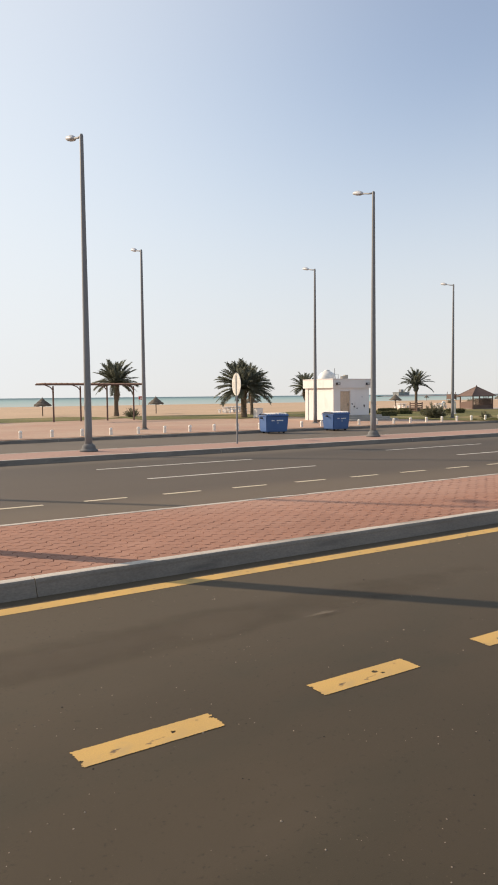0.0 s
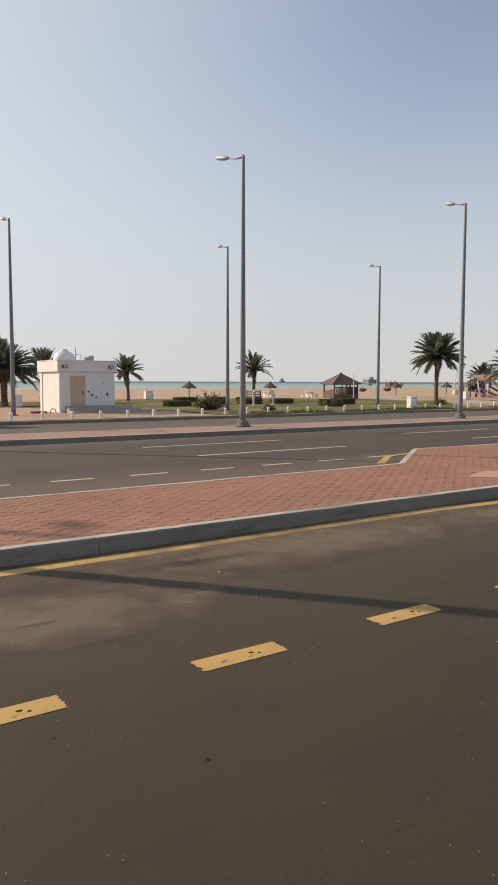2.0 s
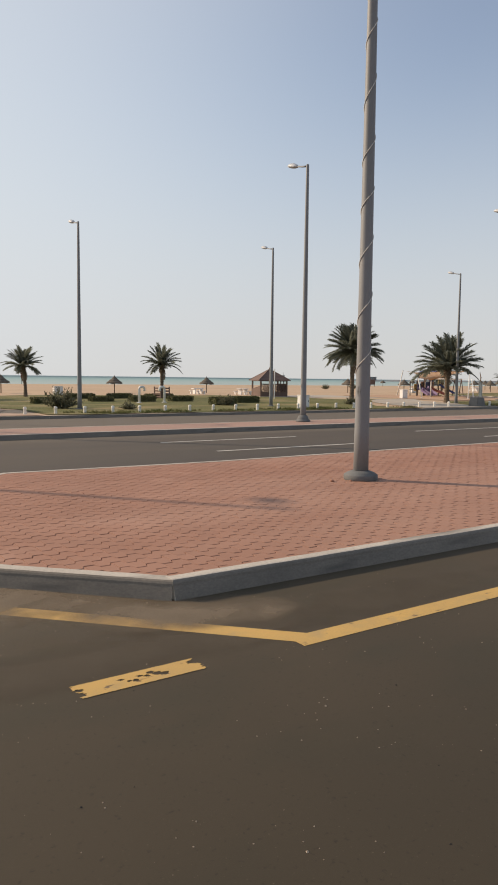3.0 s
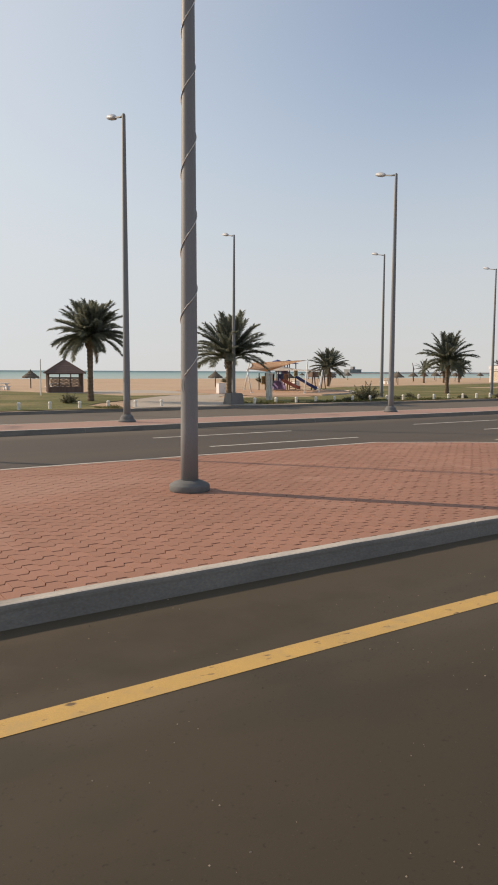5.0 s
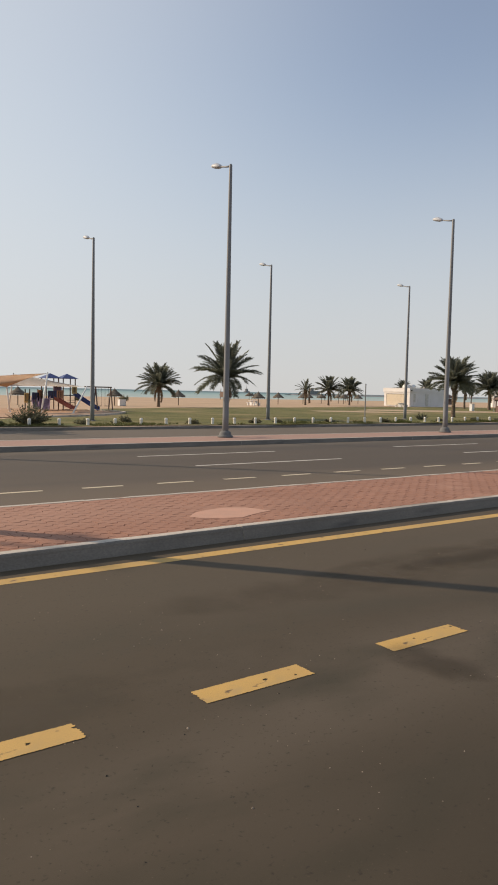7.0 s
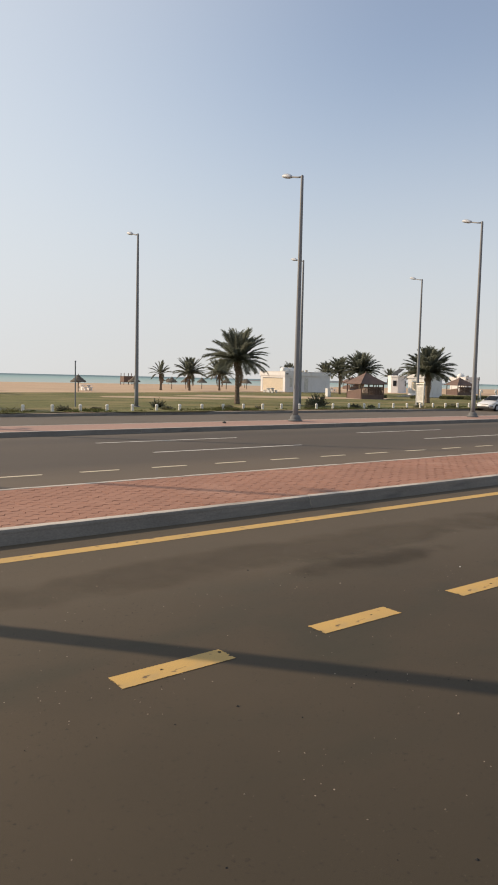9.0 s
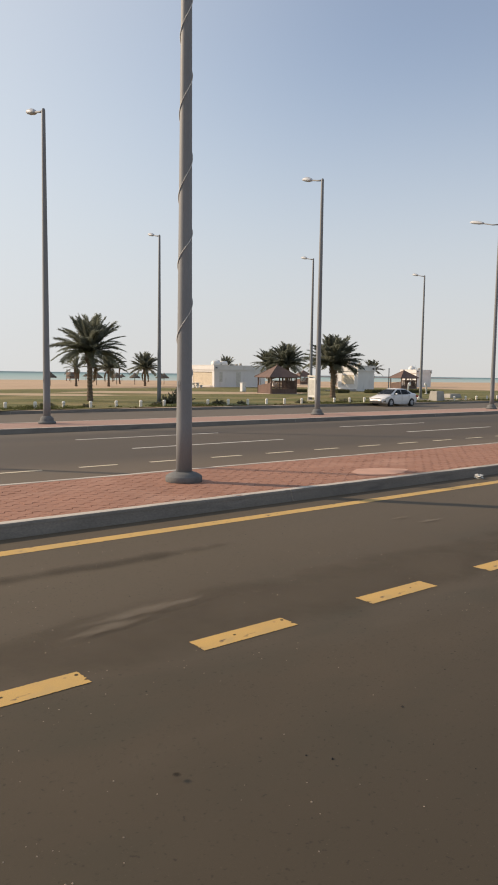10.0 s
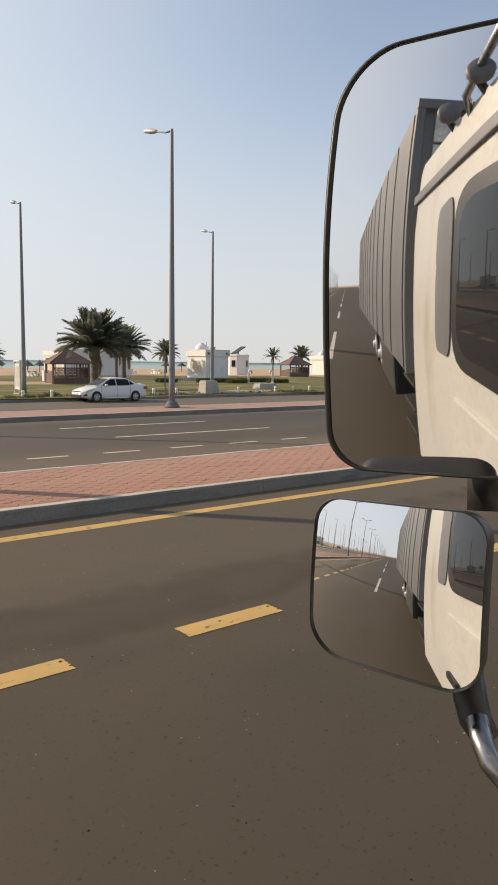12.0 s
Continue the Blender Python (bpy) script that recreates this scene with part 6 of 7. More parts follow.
# ---------------------------------------------------------------- street furniture
def dumpster(x, y, turn, label):
    t = thing("dumpster", x, y, -0.16, turn, label, "waste container", "blue waste containers")
    bm = B()
    lo = [bm.verts.new((a * 0.75, c * 0.49, 0.11)) for a, c in ((-1, -1), (1, -1), (1, 1), (-1, 1))]
    hi = [bm.verts.new((a * 0.81, c * 0.56, 1.12)) for a, c in ((-1, -1), (1, -1), (1, 1), (-1, 1))]
    bm.faces.new(list(reversed(lo)))
    bm.faces.new(hi)
    for k in range(4):
        bm.faces.new((lo[k], lo[(k + 1) % 4], hi[(k + 1) % 4], hi[k]))
    bmesh.ops.bevel(bm, geom=list(bm.edges), offset=0.05, segments=2, affect="EDGES")
    part("tub", bm, BLUE_BIN, t)
    bm = B()
    box(bm, -0.83, -0.58, 1.10, 0.83, 0.58, 1.17, 0.025)
    part("rim", bm, BLUE_BIN, t)
    for s in (-1, 1):
        bm = B()
        n = 8
        prev = None
        for i in range(n + 1):
            a = math.pi * i / n
            yy, zz = 0.56 * math.cos(a), 1.17 + 0.13 * math.sin(a)
            cur = [bm.verts.new((s * 0.02, yy, zz)), bm.verts.new((s * 0.80, yy, zz))]
            if prev:
                bm.faces.new((prev[0], prev[1], cur[1], cur[0]))
            prev = cur
        lid = part("lid", bm, BLUE_BIN, t, "low curved blue lid")
        for j in range(4):
            bm = B()
            u = s * (0.12 + 0.18 * j)
            box(bm, u - 0.03, -0.5, 1.22, u + 0.03, 0.5, 1.315, 0.01)
            part("lid_rib", bm, WHITE_PAINT, lid, "pale worn rib")
        part("side_pin", rod(B(), (s * 0.80, 0, 1.0), (s * 1.0, 0, 1.0), 0.05, 0.05, 8), DARK, t)
    for a in (-0.55, 0.55):
        for c in (-0.34, 0.34):
            part("caster", rod(B(), (a - 0.03, c, 0.10), (a + 0.03, c, 0.10), 0.10, 0.10, 12), RUBBER, t)
            bm = B()
            box(bm, a - 0.05, c - 0.04, 0.10, a + 0.05, c + 0.04, 0.24)
            part("caster_fork", bm, DARK, t)
    for j, (u, w) in enumerate(((-0.42, 0.16), (-0.22, 0.03), (-0.06, 0.15), (0.13, 0.10), (0.27, 0.14))):
        bm = B()
        box(bm, u, -0.552, 0.80, u + w, -0.535, 0.87)
        part("lettering_bar", bm, WHITE_PAINT, t, "plain white bar of lettering")
    bm = B()
    box(bm, 0.02, -0.546, 0.62, 0.05, -0.525, 0.76)
    part("lettering_bar", bm, WHITE_PAINT, t, "plain white bar of lettering")
    return t


dumpster(59.05, 39, -8, "blue plastic wheeled waste container beside the kerb")
dumpster(64.3, 39, 6, "blue wheeled waste container near the white building")

sign = thing("traffic_sign", 49, 27.6, 0.17, -10, "round traffic sign seen from behind on a grey post", "traffic sign")
part("post", rod(B(), (0, 0, 0), (0, 0, 3.15), 0.04, 0.04, 10), POLE, sign)
bm = rod(B(), (-0.02, 0, 2.62), (0.0, 0, 2.62), 0.5, 0.5, 32)
part("disc", bm, SIGN_BACK, sign, "pale metal back of the disc")
bm = B()
for z in (2.40, 2.84):
    box(bm, 0.0, -0.3, z - 0.02, 0.03, 0.3, z + 0.02)
part("bracket", bm, POLE, sign)
part("clamp", rod(B(), (0.0, 0, 2.2), (0.0, 0, 3.0), 0.055, 0.055, 10), POLE, sign)

perg = thing("pergola", 56.65, 66.25, 0.03, 0, "brown steel pergola with an open roof at the plaza's edge", "pergola")
for px in (-3.05, -0.45, 2.2, 4.95):
    part("post", rod(B(), (px, 0, 0), (px, 0, 3.3), 0.085, 0.075, 10), ROOF, perg, "rust-brown post")
    part("bracket", tube(B(), [(px, 0, 2.9), (px - 0.25, 0, 3.2), (px - 0.7, 0, 3.38)], 0.05, 6), ROOF, perg)
bm = B()
for y in (-1.05, 0.0, 1.05):
    box(bm, -4.35, y - 0.05, 3.38, 5.75, y + 0.05, 3.50, 0.01)
part("roof", bm, ROOF, perg, "long brown beams of the open roof")
for k in range(20):
    bm = B()
    box(bm, -4.2 + k * 0.51, -1.35, 3.50, -4.12 + k * 0.51, 1.35, 3.58)
    part("rafter", bm, ROOF, perg)

board = thing("notice_board", 135.5, 223.2, -0.56, 0, "small red notice board on two posts on the sand", "sign")
for s in (-0.7, 0.7):
    part("post", rod(B(), (s, 0, 0), (s, 0, 2.9), 0.06, 0.06, 8), DARK, board)
bm = B()
box(bm, -0.85, -0.05, 1.9, 0.85, 0.03, 3.0, 0.01)
pnl = part("board", bm, RED_SIGN, board)
bm = B()
box(bm, -0.4, -0.06, 2.2, 0.4, -0.052, 2.35)
box(bm, -0.3, -0.06, 2.5, 0.3, -0.052, 2.62)
part("lettering_bar", bm, WHITE_PAINT, pnl, "plain pale bars of lettering")


def vent_pipe(x, y, turn):
    t = thing("vent_pipe", x, y, 0.03, turn, "thick white bent vent pipe rising from the lawn", "pipe", "white vent pipes")
    pts = [(0, 0, 0), (0, 0, 1.16), (0.03, 0, 1.27), (0.11, 0, 1.34), (0.42, 0, 1.34), (0.51, 0, 1.28), (0.54, 0, 1.18), (0.54, 0, 1.0)]
    part("pipe", tube(B(), pts, 0.105, 14), WHITE_PAINT, t, "", True)
    part("flange", lathe(B(), [(0.22, 0), (0.22, 0.06), (0.14, 0.07)], 14), WHITE_PAINT, t)


for x, y, a in ((93, 55.2, 15), (95.6, 55.7, 195), (229.12, 59.42, 15), (231.87, 58.72, 195)):
    vent_pipe(x, y, a)


def notice_stand(x, y):
    """A tall flat notice stand whose face looks back along the road."""
    t = thing("notice_stand", x, y, 0.03, 0, "tall flat pale grey notice stand on the lawn", "sign")
    bm = B()
    box(bm, -0.14, -0.46, 0, 0.14, 0.46, 0.10, 0.02)
    part("foot", bm, CONCRETE, t)
    for s in (-1, 1):
        bm = B()
        box(bm, -0.07, s * 0.42 - 0.04, 0.10, 0.07, s * 0.42 + 0.04, 2.05, 0.02)
        part("post", bm, SIGN_BACK, t)
    bm = B()
    box(bm, -0.05, -0.38, 0.32, 0.05, 0.38, 1.96, 0.01)
    panel = part("panel", bm, WHITE_PAINT, t, "pale blank panel")
    bm = B()
    box(bm, -0.058, -0.30, 0.50, -0.05, 0.30, 1.80, 0.003)
    part("sheet", bm, SIGN_BACK, panel)
    bm = B()
    box(bm, -0.09, -0.50, 2.05, 0.09, 0.50, 2.16, 0.03)
    part("cap", bm, SIGN_BACK, t)


notice_stand(198.41, 45.16)


def cabinet(x, y, sx, sy, h, mat, label, name="utility_cabinet"):
    t = thing(name, x, y, 0.03, 0, label, "cabinet")
    bm = B()
    box(bm, -sx / 2 - 0.05, -sy / 2 - 0.05, 0, sx / 2 + 0.05, sy / 2 + 0.05, 0.03, 0.02)
    part("plinth", bm, CONCRETE, t)
    bm = B()
    box(bm, -sx / 2, -sy / 2, 0.03, sx / 2, sy / 2, h, 0.03)
    part("body", bm, mat, t)
    bm = B()
    box(bm, -sx / 2 + 0.05, -sy / 2 - 0.012, 0.2, sx / 2 - 0.05, -sy / 2, h - 0.08, 0.004)
    d = part("door", bm, mat, t)
    bm = B()
    box(bm, sx / 2 - 0.14, -sy / 2 - 0.04, h * 0.5, sx / 2 - 0.10, -sy / 2 - 0.012, h * 0.5 + 0.12, 0.004)
    part("handle", bm, DARK, d)
    bm = B()
    box(bm, -sx / 2 - 0.03, -sy / 2 - 0.03, h, sx / 2 + 0.03, sy / 2 + 0.03, h + 0.05, 0.015)
    part("cap", bm, mat, t)


cabinet(100.2, 42.4, 0.75, 0.5, 0.95, WHITE_PAINT, "low white utility cabinet beside the bollards")
cabinet(73.19, 61.69, 0.75, 0.6, 0.95, WHITE_WALL, "white masonry box at the foot of a palm")
cabinet(95.3, 81.07, 1.0, 0.6, 0.95, WHITE_WALL, "small white box at the edge of the sand")
cabinet(129.6, 60.5, 0.8, 0.5, 1.0, WHITE_WALL, "small white box beside the sand path")
cabinet(212.12, 71.81, 0.6, 0.5, 1.1, WHITE_PAINT, "small white cabinet beside the shelter")
cabinet(159.53, 87.11, 0.9, 0.6, 0.8, WHITE_WALL, "low white box at the lawn's edge")

pil = thing("twin_pillar", 124.7, 45.8, 0.03, 20, "pair of tall pale metal slabs standing on the lawn", "pillar")
for s in (-0.22, 0.22):
    bm = B()
    box(bm, s - 0.13, -0.12, 0, s + 0.13, 0.03, 2.1 - 0.1 * (s > 0), 0.02)
    part("slab", bm, SIGN_BACK, pil)
bm = B()
box(bm, -0.1, -0.05, 0.3, 0.1, 0.05, 1.9)
part("core", bm, WHITE_PAINT, pil)


def block(x, y, label, sx=1.0, h=0.75):
    t = thing("concrete_block", x, y, 0.03, 0, label, "block")
    bm = B()
    lo = [bm.verts.new((a * sx * 0.55, c * 0.5, 0)) for a, c in ((-1, -1), (1, -1), (1, 1), (-1, 1))]
    hi = [bm.verts.new((a * sx * 0.46, c * 0.4, h)) for a, c in ((-1, -1), (1, -1), (1, 1), (-1, 1))]
    bm.faces.new(list(reversed(lo)))
    bm.faces.new(hi)
    for k in range(4):
        bm.faces.new((lo[k], lo[(k + 1) % 4], hi[(k + 1) % 4], hi[k]))
    bmesh.ops.bevel(bm, geom=list(bm.edges), offset=0.035, segments=2, affect="EDGES")
    part("body", bm, GREY_BLOCK if h < 0.8 and sx < 1.5 else CONCRETE, t)
    bm = B()
    for s in (-0.2, 0.2):
        tube(bm, [(s * sx - 0.06, 0, h - 0.02), (s * sx - 0.05, 0, h + 0.07), (s * sx + 0.05, 0, h + 0.07), (s * sx + 0.06, 0, h - 0.02)], 0.012, 6)
    part("lifting_loop", bm, DARK, t)


block(118.5, 41.2, "rough grey concrete block at the end of the path")
block(210.6, 41.3, "tapered pale concrete block at the foot of a lamp", 1.1, 0.9)
block(220.3, 46.5, "low pale concrete block lying on bare ground", 1.9, 0.45)


def picnic(x, y, turn):
    t = thing("picnic_set", x, y, 0.02, turn, "white concrete picnic table with two benches", "picnic table", "picnic tables")
    bm = B()
    box(bm, -0.8, -0.4, 0.70, 0.8, 0.4, 0.78, 0.02)
    part("tabletop", bm, WHITE_WALL, t)
    for s in (-0.5, 0.5):
        bm = B()
        box(bm, s - 0.08, -0.3, 0, s + 0.08, 0.3, 0.70, 0.01)
        part("leg", bm, WHITE_WALL, t)
    for c in (-0.85, 0.85):
        bm = B()
        box(bm, -0.75, c - 0.17, 0.38, 0.75, c + 0.17, 0.45, 0.015)
        b = part("bench", bm, WHITE_WALL, t)
        for s in (-0.5, 0.5):
            bm = B()
            box(bm, s - 0.08, c - 0.14, 0, s + 0.08, c + 0.14, 0.38)
            part("foot", bm, WHITE_WALL, b)


for k, (x, y) in enumerate(((114.97, 83.2), (119.97, 80.0), (83.86, 85.09), (88.44, 89.12), (188.45, 97.2), (219.65, 93.15), (242.05, 110.16), (245.61, 112.14), (249.17, 109.16), (85.89, 86.1))):
    picnic(x, y, 12 * (k % 4))

crate = thing("tree_crate", 101.2, 66.9, 0.03, 8, "open rust-brown slatted crate round a palm's foot", "crate")
for s in (-1, 1):
    for z in (0.12, 0.40, 0.68, 0.96):
        bm = B()
        box(bm, -0.58, s * 0.54 - 0.02, z, 0.58, s * 0.54 + 0.02, z + 0.14)
        part("slat", bm, ROOF, crate)
        bm = B()
        box(bm, s * 0.54 - 0.02, -0.52, z, s * 0.54 + 0.02, 0.52, z + 0.14)
        part("slat", bm, ROOF, crate)
    for c in (-1, 1):
        bm = B()
        box(bm, s * 0.54 - 0.05, c * 0.54 - 0.05, 0, s * 0.54 + 0.05, c * 0.54 + 0.05, 1.2)
        part("corner_post", bm, WOOD, crate)

for x, y, h in ((163.74, 47.1, 3.1), (210.8, 47.2, 2.9), (112.7, 63.08, 3.1), (211, 67.04, 2.6)):
    t = thing("thin_post", x, y, 0.03, 0, "thin white steel post beside the shelter" if x == 112.7 else "thin grey steel post standing in the lawn", "post")
    paint = WHITE_PAINT if x == 112.7 else POLE
    part("pole", rod(B(), (0, 0, 0), (0, 0, h), 0.05, 0.045, 8), paint, t)
    part("cap", rod(B(), (0, 0, h), (0, 0, h + 0.08), 0.065, 0.04, 8), paint, t)

guard = thing("lifeguard_stand", 243.2, 185.3, -0.45, 0, "dark wooden lifeguard stand far out on the sand", "lifeguard stand")
for s in (-1.3, 1.3):
    for c in (-1.0, 1.0):
        part("leg", rod(B(), (s, c, 0), (s * 0.9, c * 0.9, 3.4), 0.1, 0.1, 6), WOOD, guard)
    bm = B()
    box(bm, s - 0.05, -1.1, 0.9, s + 0.05, 1.1, 2.5)
    part("side_panel", bm, WOOD, guard)
bm = B()
box(bm, -1.4, -1.2, 0.8, 1.4, 1.2, 0.95)
part("deck", bm, WOOD, guard)
bm = B()
for k in range(8):
    box(bm, -1.4 + k * 0.352, -1.22, 0.95, -1.07 + k * 0.352, -1.16, 2.45)
box(bm, -1.5, -1.26, 2.4, 1.5, -1.10, 2.55)
part("railing", bm, WOOD, guard)
stake = thing("dead_palm", 223.21, 123.09, 0.05, 0, "bare leaning dead palm trunk on the sand", "dead tree")
part("trunk", tube(B(), [(0, 0, 0), (-0.2, 0, 1.5), (-0.1, 0, 3.0), (-0.5, 0, 4.3)], [0.16, 0.14, 0.13, 0.07], 8), TRUNK, stake, "", True)
part("stub", rod(B(), (-0.15, 0, 2.6), (0.45, 0, 3.1), 0.06, 0.02, 6), TRUNK, stake)


# ---------------------------------------------------------------- far things on the horizon
bm = B()
rnd = random.Random(8)
prev = None
for i in range(31):
    f = i / 30
    x, y = 655 + 420 * f, 658 - 20 * f
    h = (1.2 + 1.3 * rnd.random()) * math.sin(math.pi * min(1, f * 0.95 + 0.04)) ** 0.4
    cur = [bm.verts.new((x, y - 12, -1.2)), bm.verts.new((x, y - 3, -0.6 + h)), bm.verts.new((x, y + 3, -0.6 + h)), bm.verts.new((x, y + 12, -1.2))]
    if prev:
        for k in range(3):
            bm.faces.new((prev[k], prev[k + 1], cur[k + 1], cur[k]))
    prev = cur
tagged(part("breakwater", bm, ROCK), "long low grey breakwater far out in the sea", "breakwater", kind="structure")
far = thing("far_building", 676, 642, 0.5, 0, "small hazy white building on the breakwater", "building")
bm = B()
box(bm, -9, -5, 0, 9, 5, 4, 0.1)
part("wall", bm, ROCK, far)
bm = B()
box(bm, -2, -2, 4, 2, 2, 7.5, 0.1)
part("tower", bm, ROCK, far)
bm = B()
box(bm, -9.4, -5.4, 3.8, 9.4, 5.4, 4.3)
part("roof", bm, ROCK, far)
ship = thing("ship", 1563, 1985, -0.6, 20, "small far ship on the horizon", "ship")
bm = B()
prism(bm, [(-15, -4), (10, -4), (17, 0), (10, 4), (-15, 4)], -1, 4)
part("hull", bm, ROCK, ship)
bm = B()
box(bm, -9, -3, 4, 1, 3, 12)
part("bridge", bm, ROCK, ship)
part("mast", rod(B(), (-4, 0, 12), (-4, 0, 24), 1.0, 0.3, 6), ROCK, ship)

# rubble and litter on the median
for k, (x, y, s) in enumerate(((75.45, 10.45, 0.042), (75.8, 10.3, 0.03), (118.4, 10.6, 0.038), (118.6, 10.45, 0.026), (80.1, 9.4, 0.028))):
    t = thing("brick_fragment", x, y, ZR + 0.19, 30 * k, "broken piece of red brick lying on the paving", "rubble", "rubble on the median")
    bm = B()
    bmesh.ops.create_icosphere(bm, subdivisions=2, radius=s)
    for v in bm.verts:
        v.co *= 1 + 0.35 * noise.noise(v.co * 14 + Vector((k, 0, 0)))
        v.co.z = max(-0.002, v.co.z * 0.6 + s * 0.3)
    part("fragment", bm, PAVER, t)


def lump(name, x, y, z, size, mat, seed, label, category, rough=0.35, flat=0.6, group=""):
    """A small crumpled or broken lump resting on its support."""
    t = thing(name, x, y, z, 25 * seed, label, category, group)
    bm = B()
    bmesh.ops.create_icosphere(bm, subdivisions=3, radius=size)
    for v in bm.verts:
        v.co *= 1 + rough * noise.noise(v.co / size * 1.7 + Vector((seed, 0, 0))) + 0.5 * rough * noise.noise(v.co / size * 4.1 + Vector((0, seed, 0)))
        v.co.x *= 1.35
        v.co.z = max(-0.002, v.co.z * flat + size * flat * 0.7)
    part("body", bm, mat, t)
    return t


hose = thing("garden_hose", 70.55, 48.2, 0.05, 0, "dark coiled hose lying beside the white building", "hose")
part("coil", tube(B(), [((0.52 + 0.05 * math.sin(i * 0.37)) * math.cos(i * 0.419), 0.42 * math.sin(i * 0.419), 0.03 + 0.0022 * i) for i in range(46)], 0.028, 6), BROWN_RUBBER, hose)
spout = thing("water_pipe", 71.55, 48.35, 0.03, 0, "bent pale water pipe beside the white building", "pipe")
part("pipe", tube(B(), [(-0.18, 0, 0), (-0.16, 0, 0.22), (0.0, 0, 0.33), (0.16, 0, 0.25), (0.22, 0, 0.05)], 0.035, 8), CONCRETE, spout, "", True)
lump("crumpled_foil", 168.28, 8.76, ZR, 0.085, SIGN_BACK, 3, "crumpled silvery foil lying against the kerb", "litter", 0.7)
# dark lump in place of a small bird-like object on the strip
lump("dark_lump", 162.3, 27.7, 0.135, 0.06, DARK, 5, "small dark bird-sized lump on the pink strip", "stone", 0.4, 0.9)
for k, (x, y, r) in enumerate(((74.34, 3.66, 0.009), (74.49, 3.58, 0.009), (74.16, 3.73, 0.007), (58.6, 6.7, 0.011), (149.2, 5.1, 0.008))):
    lump("pebble", x, y, ZR, r, WHITE_PAINT, 7 + k, "small pale pebble on the asphalt", "stone", 0.4, 0.7, "pebbles on the road")


# ---------------------------------------------------------------- parked car
def car(x, y, z):
    """A white saloon, 4.6 m long, nose towards -x."""
    t = thing("car", x, y, z, 0, "clean white saloon car parked beside the kerb", "car")
    stations = [(0.0, 0.50, 0.50, 0.56), (0.06, 0.66, 0.58, 0.65), (0.25, 0.80, 0.66, 0.74), (0.6, 0.865, 0.76, 0.84), (1.0, 0.885, 0.84, 0.92), (1.35, 0.89, 0.90, 0.97), (2.3, 0.89, 0.93, 0.98), (3.3, 0.89, 0.95, 1.0), (3.9, 0.875, 0.97, 1.05), (4.3, 0.82, 0.96, 1.07), (4.52, 0.74, 0.88, 1.02), (4.62, 0.62, 0.62, 0.72)]
    bm = B()
    prev = None
    for sx, w, zs, zt in stations:
        lift = 0.10 if sx < 0.3 or sx > 4.4 else 0.0
        half = [(w * 0.86, 0.19 + lift), (w * 0.985, 0.30 + lift * 0.6), (w, 0.48), (w * 0.985, zs * 0.62 + 0.22), (w * 0.965, zs), (w * 0.82, zt - 0.015), (w * 0.4, zt + 0.015)]
        ring = [(-a, c) for a, c in half] + [(a, c) for a, c in reversed(half)]
        cur = [bm.verts.new((sx, a, c)) for a, c in ring]
        if prev:
            for k in range(len(cur)):
                bm.faces.new((prev[k], prev[(k + 1) % len(cur)], cur[(k + 1) % len(cur)], cur[k]))
        else:
            bm.faces.new(cur)
        prev = cur
    bm.faces.new(list(reversed(prev)))
    part("body", bm, CAR_WHITE, t, "", True)
    bm = B()
    rows = [(1.02, 0.96, 0.80), (1.9, 1.40, 0.615), (2.1, 1.445, 0.60), (2.55, 1.465, 0.595), (3.0, 1.445, 0.59), (3.3, 1.39, 0.59), (4.08, 1.05, 0.70)]
    prev = None
    for sx, zt, w in rows:
        base = min(0.815, 0.83 - 0.06 * abs(sx - 2.4) ** 2)
        cur = [bm.verts.new(v) for v in ((sx, -base, 0.93), (sx, -w, zt - 0.03), (sx, -w * 0.6, zt), (sx, w * 0.6, zt), (sx, w, zt - 0.03), (sx, base, 0.93))]
        if prev:
            for k in range(5):
                bm.faces.new((prev[k], prev[k + 1], cur[k + 1], cur[k]))
        prev = cur
    part("roof", bm, CAR_WHITE, t, "", True)

    def pane(name, pts, label=""):
        b = B()
        b.faces.new([b.verts.new(p) for p in pts])
        bmesh.ops.solidify(b, geom=b.faces, thickness=0.008)
        return part(name, b, DARK_GLASS, t, label)

    def flank(s, pts):
        return [(px, s * (0.855 - 0.475 * (pz - 0.93)), pz) for px, pz in pts]

    for s in (-1, 1):
        pane("side_window", flank(s, [(1.32, 0.985), (2.30, 0.985), (2.30, 1.37), (2.02, 1.365), (1.75, 1.26)]), "dark side window")
        pane("side_window", flank(s, [(2.38, 0.985), (3.28, 1.0), (3.22, 1.31), (3.02, 1.36), (2.38, 1.37)]), "dark side window")
        pane("quarter_window", flank(s, [(3.33, 1.01), (3.62, 1.06), (3.40, 1.20), (3.28, 1.28)]))
        b = B()
        shape(b, [(0.20, 0.60), (0.62, 0.70), (0.80, 0.80), (0.55, 0.76), (0.24, 0.68)], s * 0.79, s * 0.885)
        part("headlight", b, GLASS_LENS, t, "clear slanted headlight")
        b = B()
        shape(b, [(4.28, 0.76), (4.56, 0.74), (4.55, 0.90), (4.30, 0.92)], s * 0.60, s * 0.84)
        part("tail_light", b, RED_SIGN, t, "red tail light")
        b = B()
        box(b, 1.52, s * 0.90 - 0.09, 0.96, 1.66, s * 0.90 + 0.09, 1.08, 0.035)
        part("wing_mirror", b, CAR_WHITE, t)
        for hx in (2.15, 3.10):
            b = B()
            box(b, hx, s * 0.885 - 0.02, 0.84, hx + 0.2, s * 0.885 + 0.02, 0.875, 0.01)
            part("door_handle", b, CAR_WHITE, t)
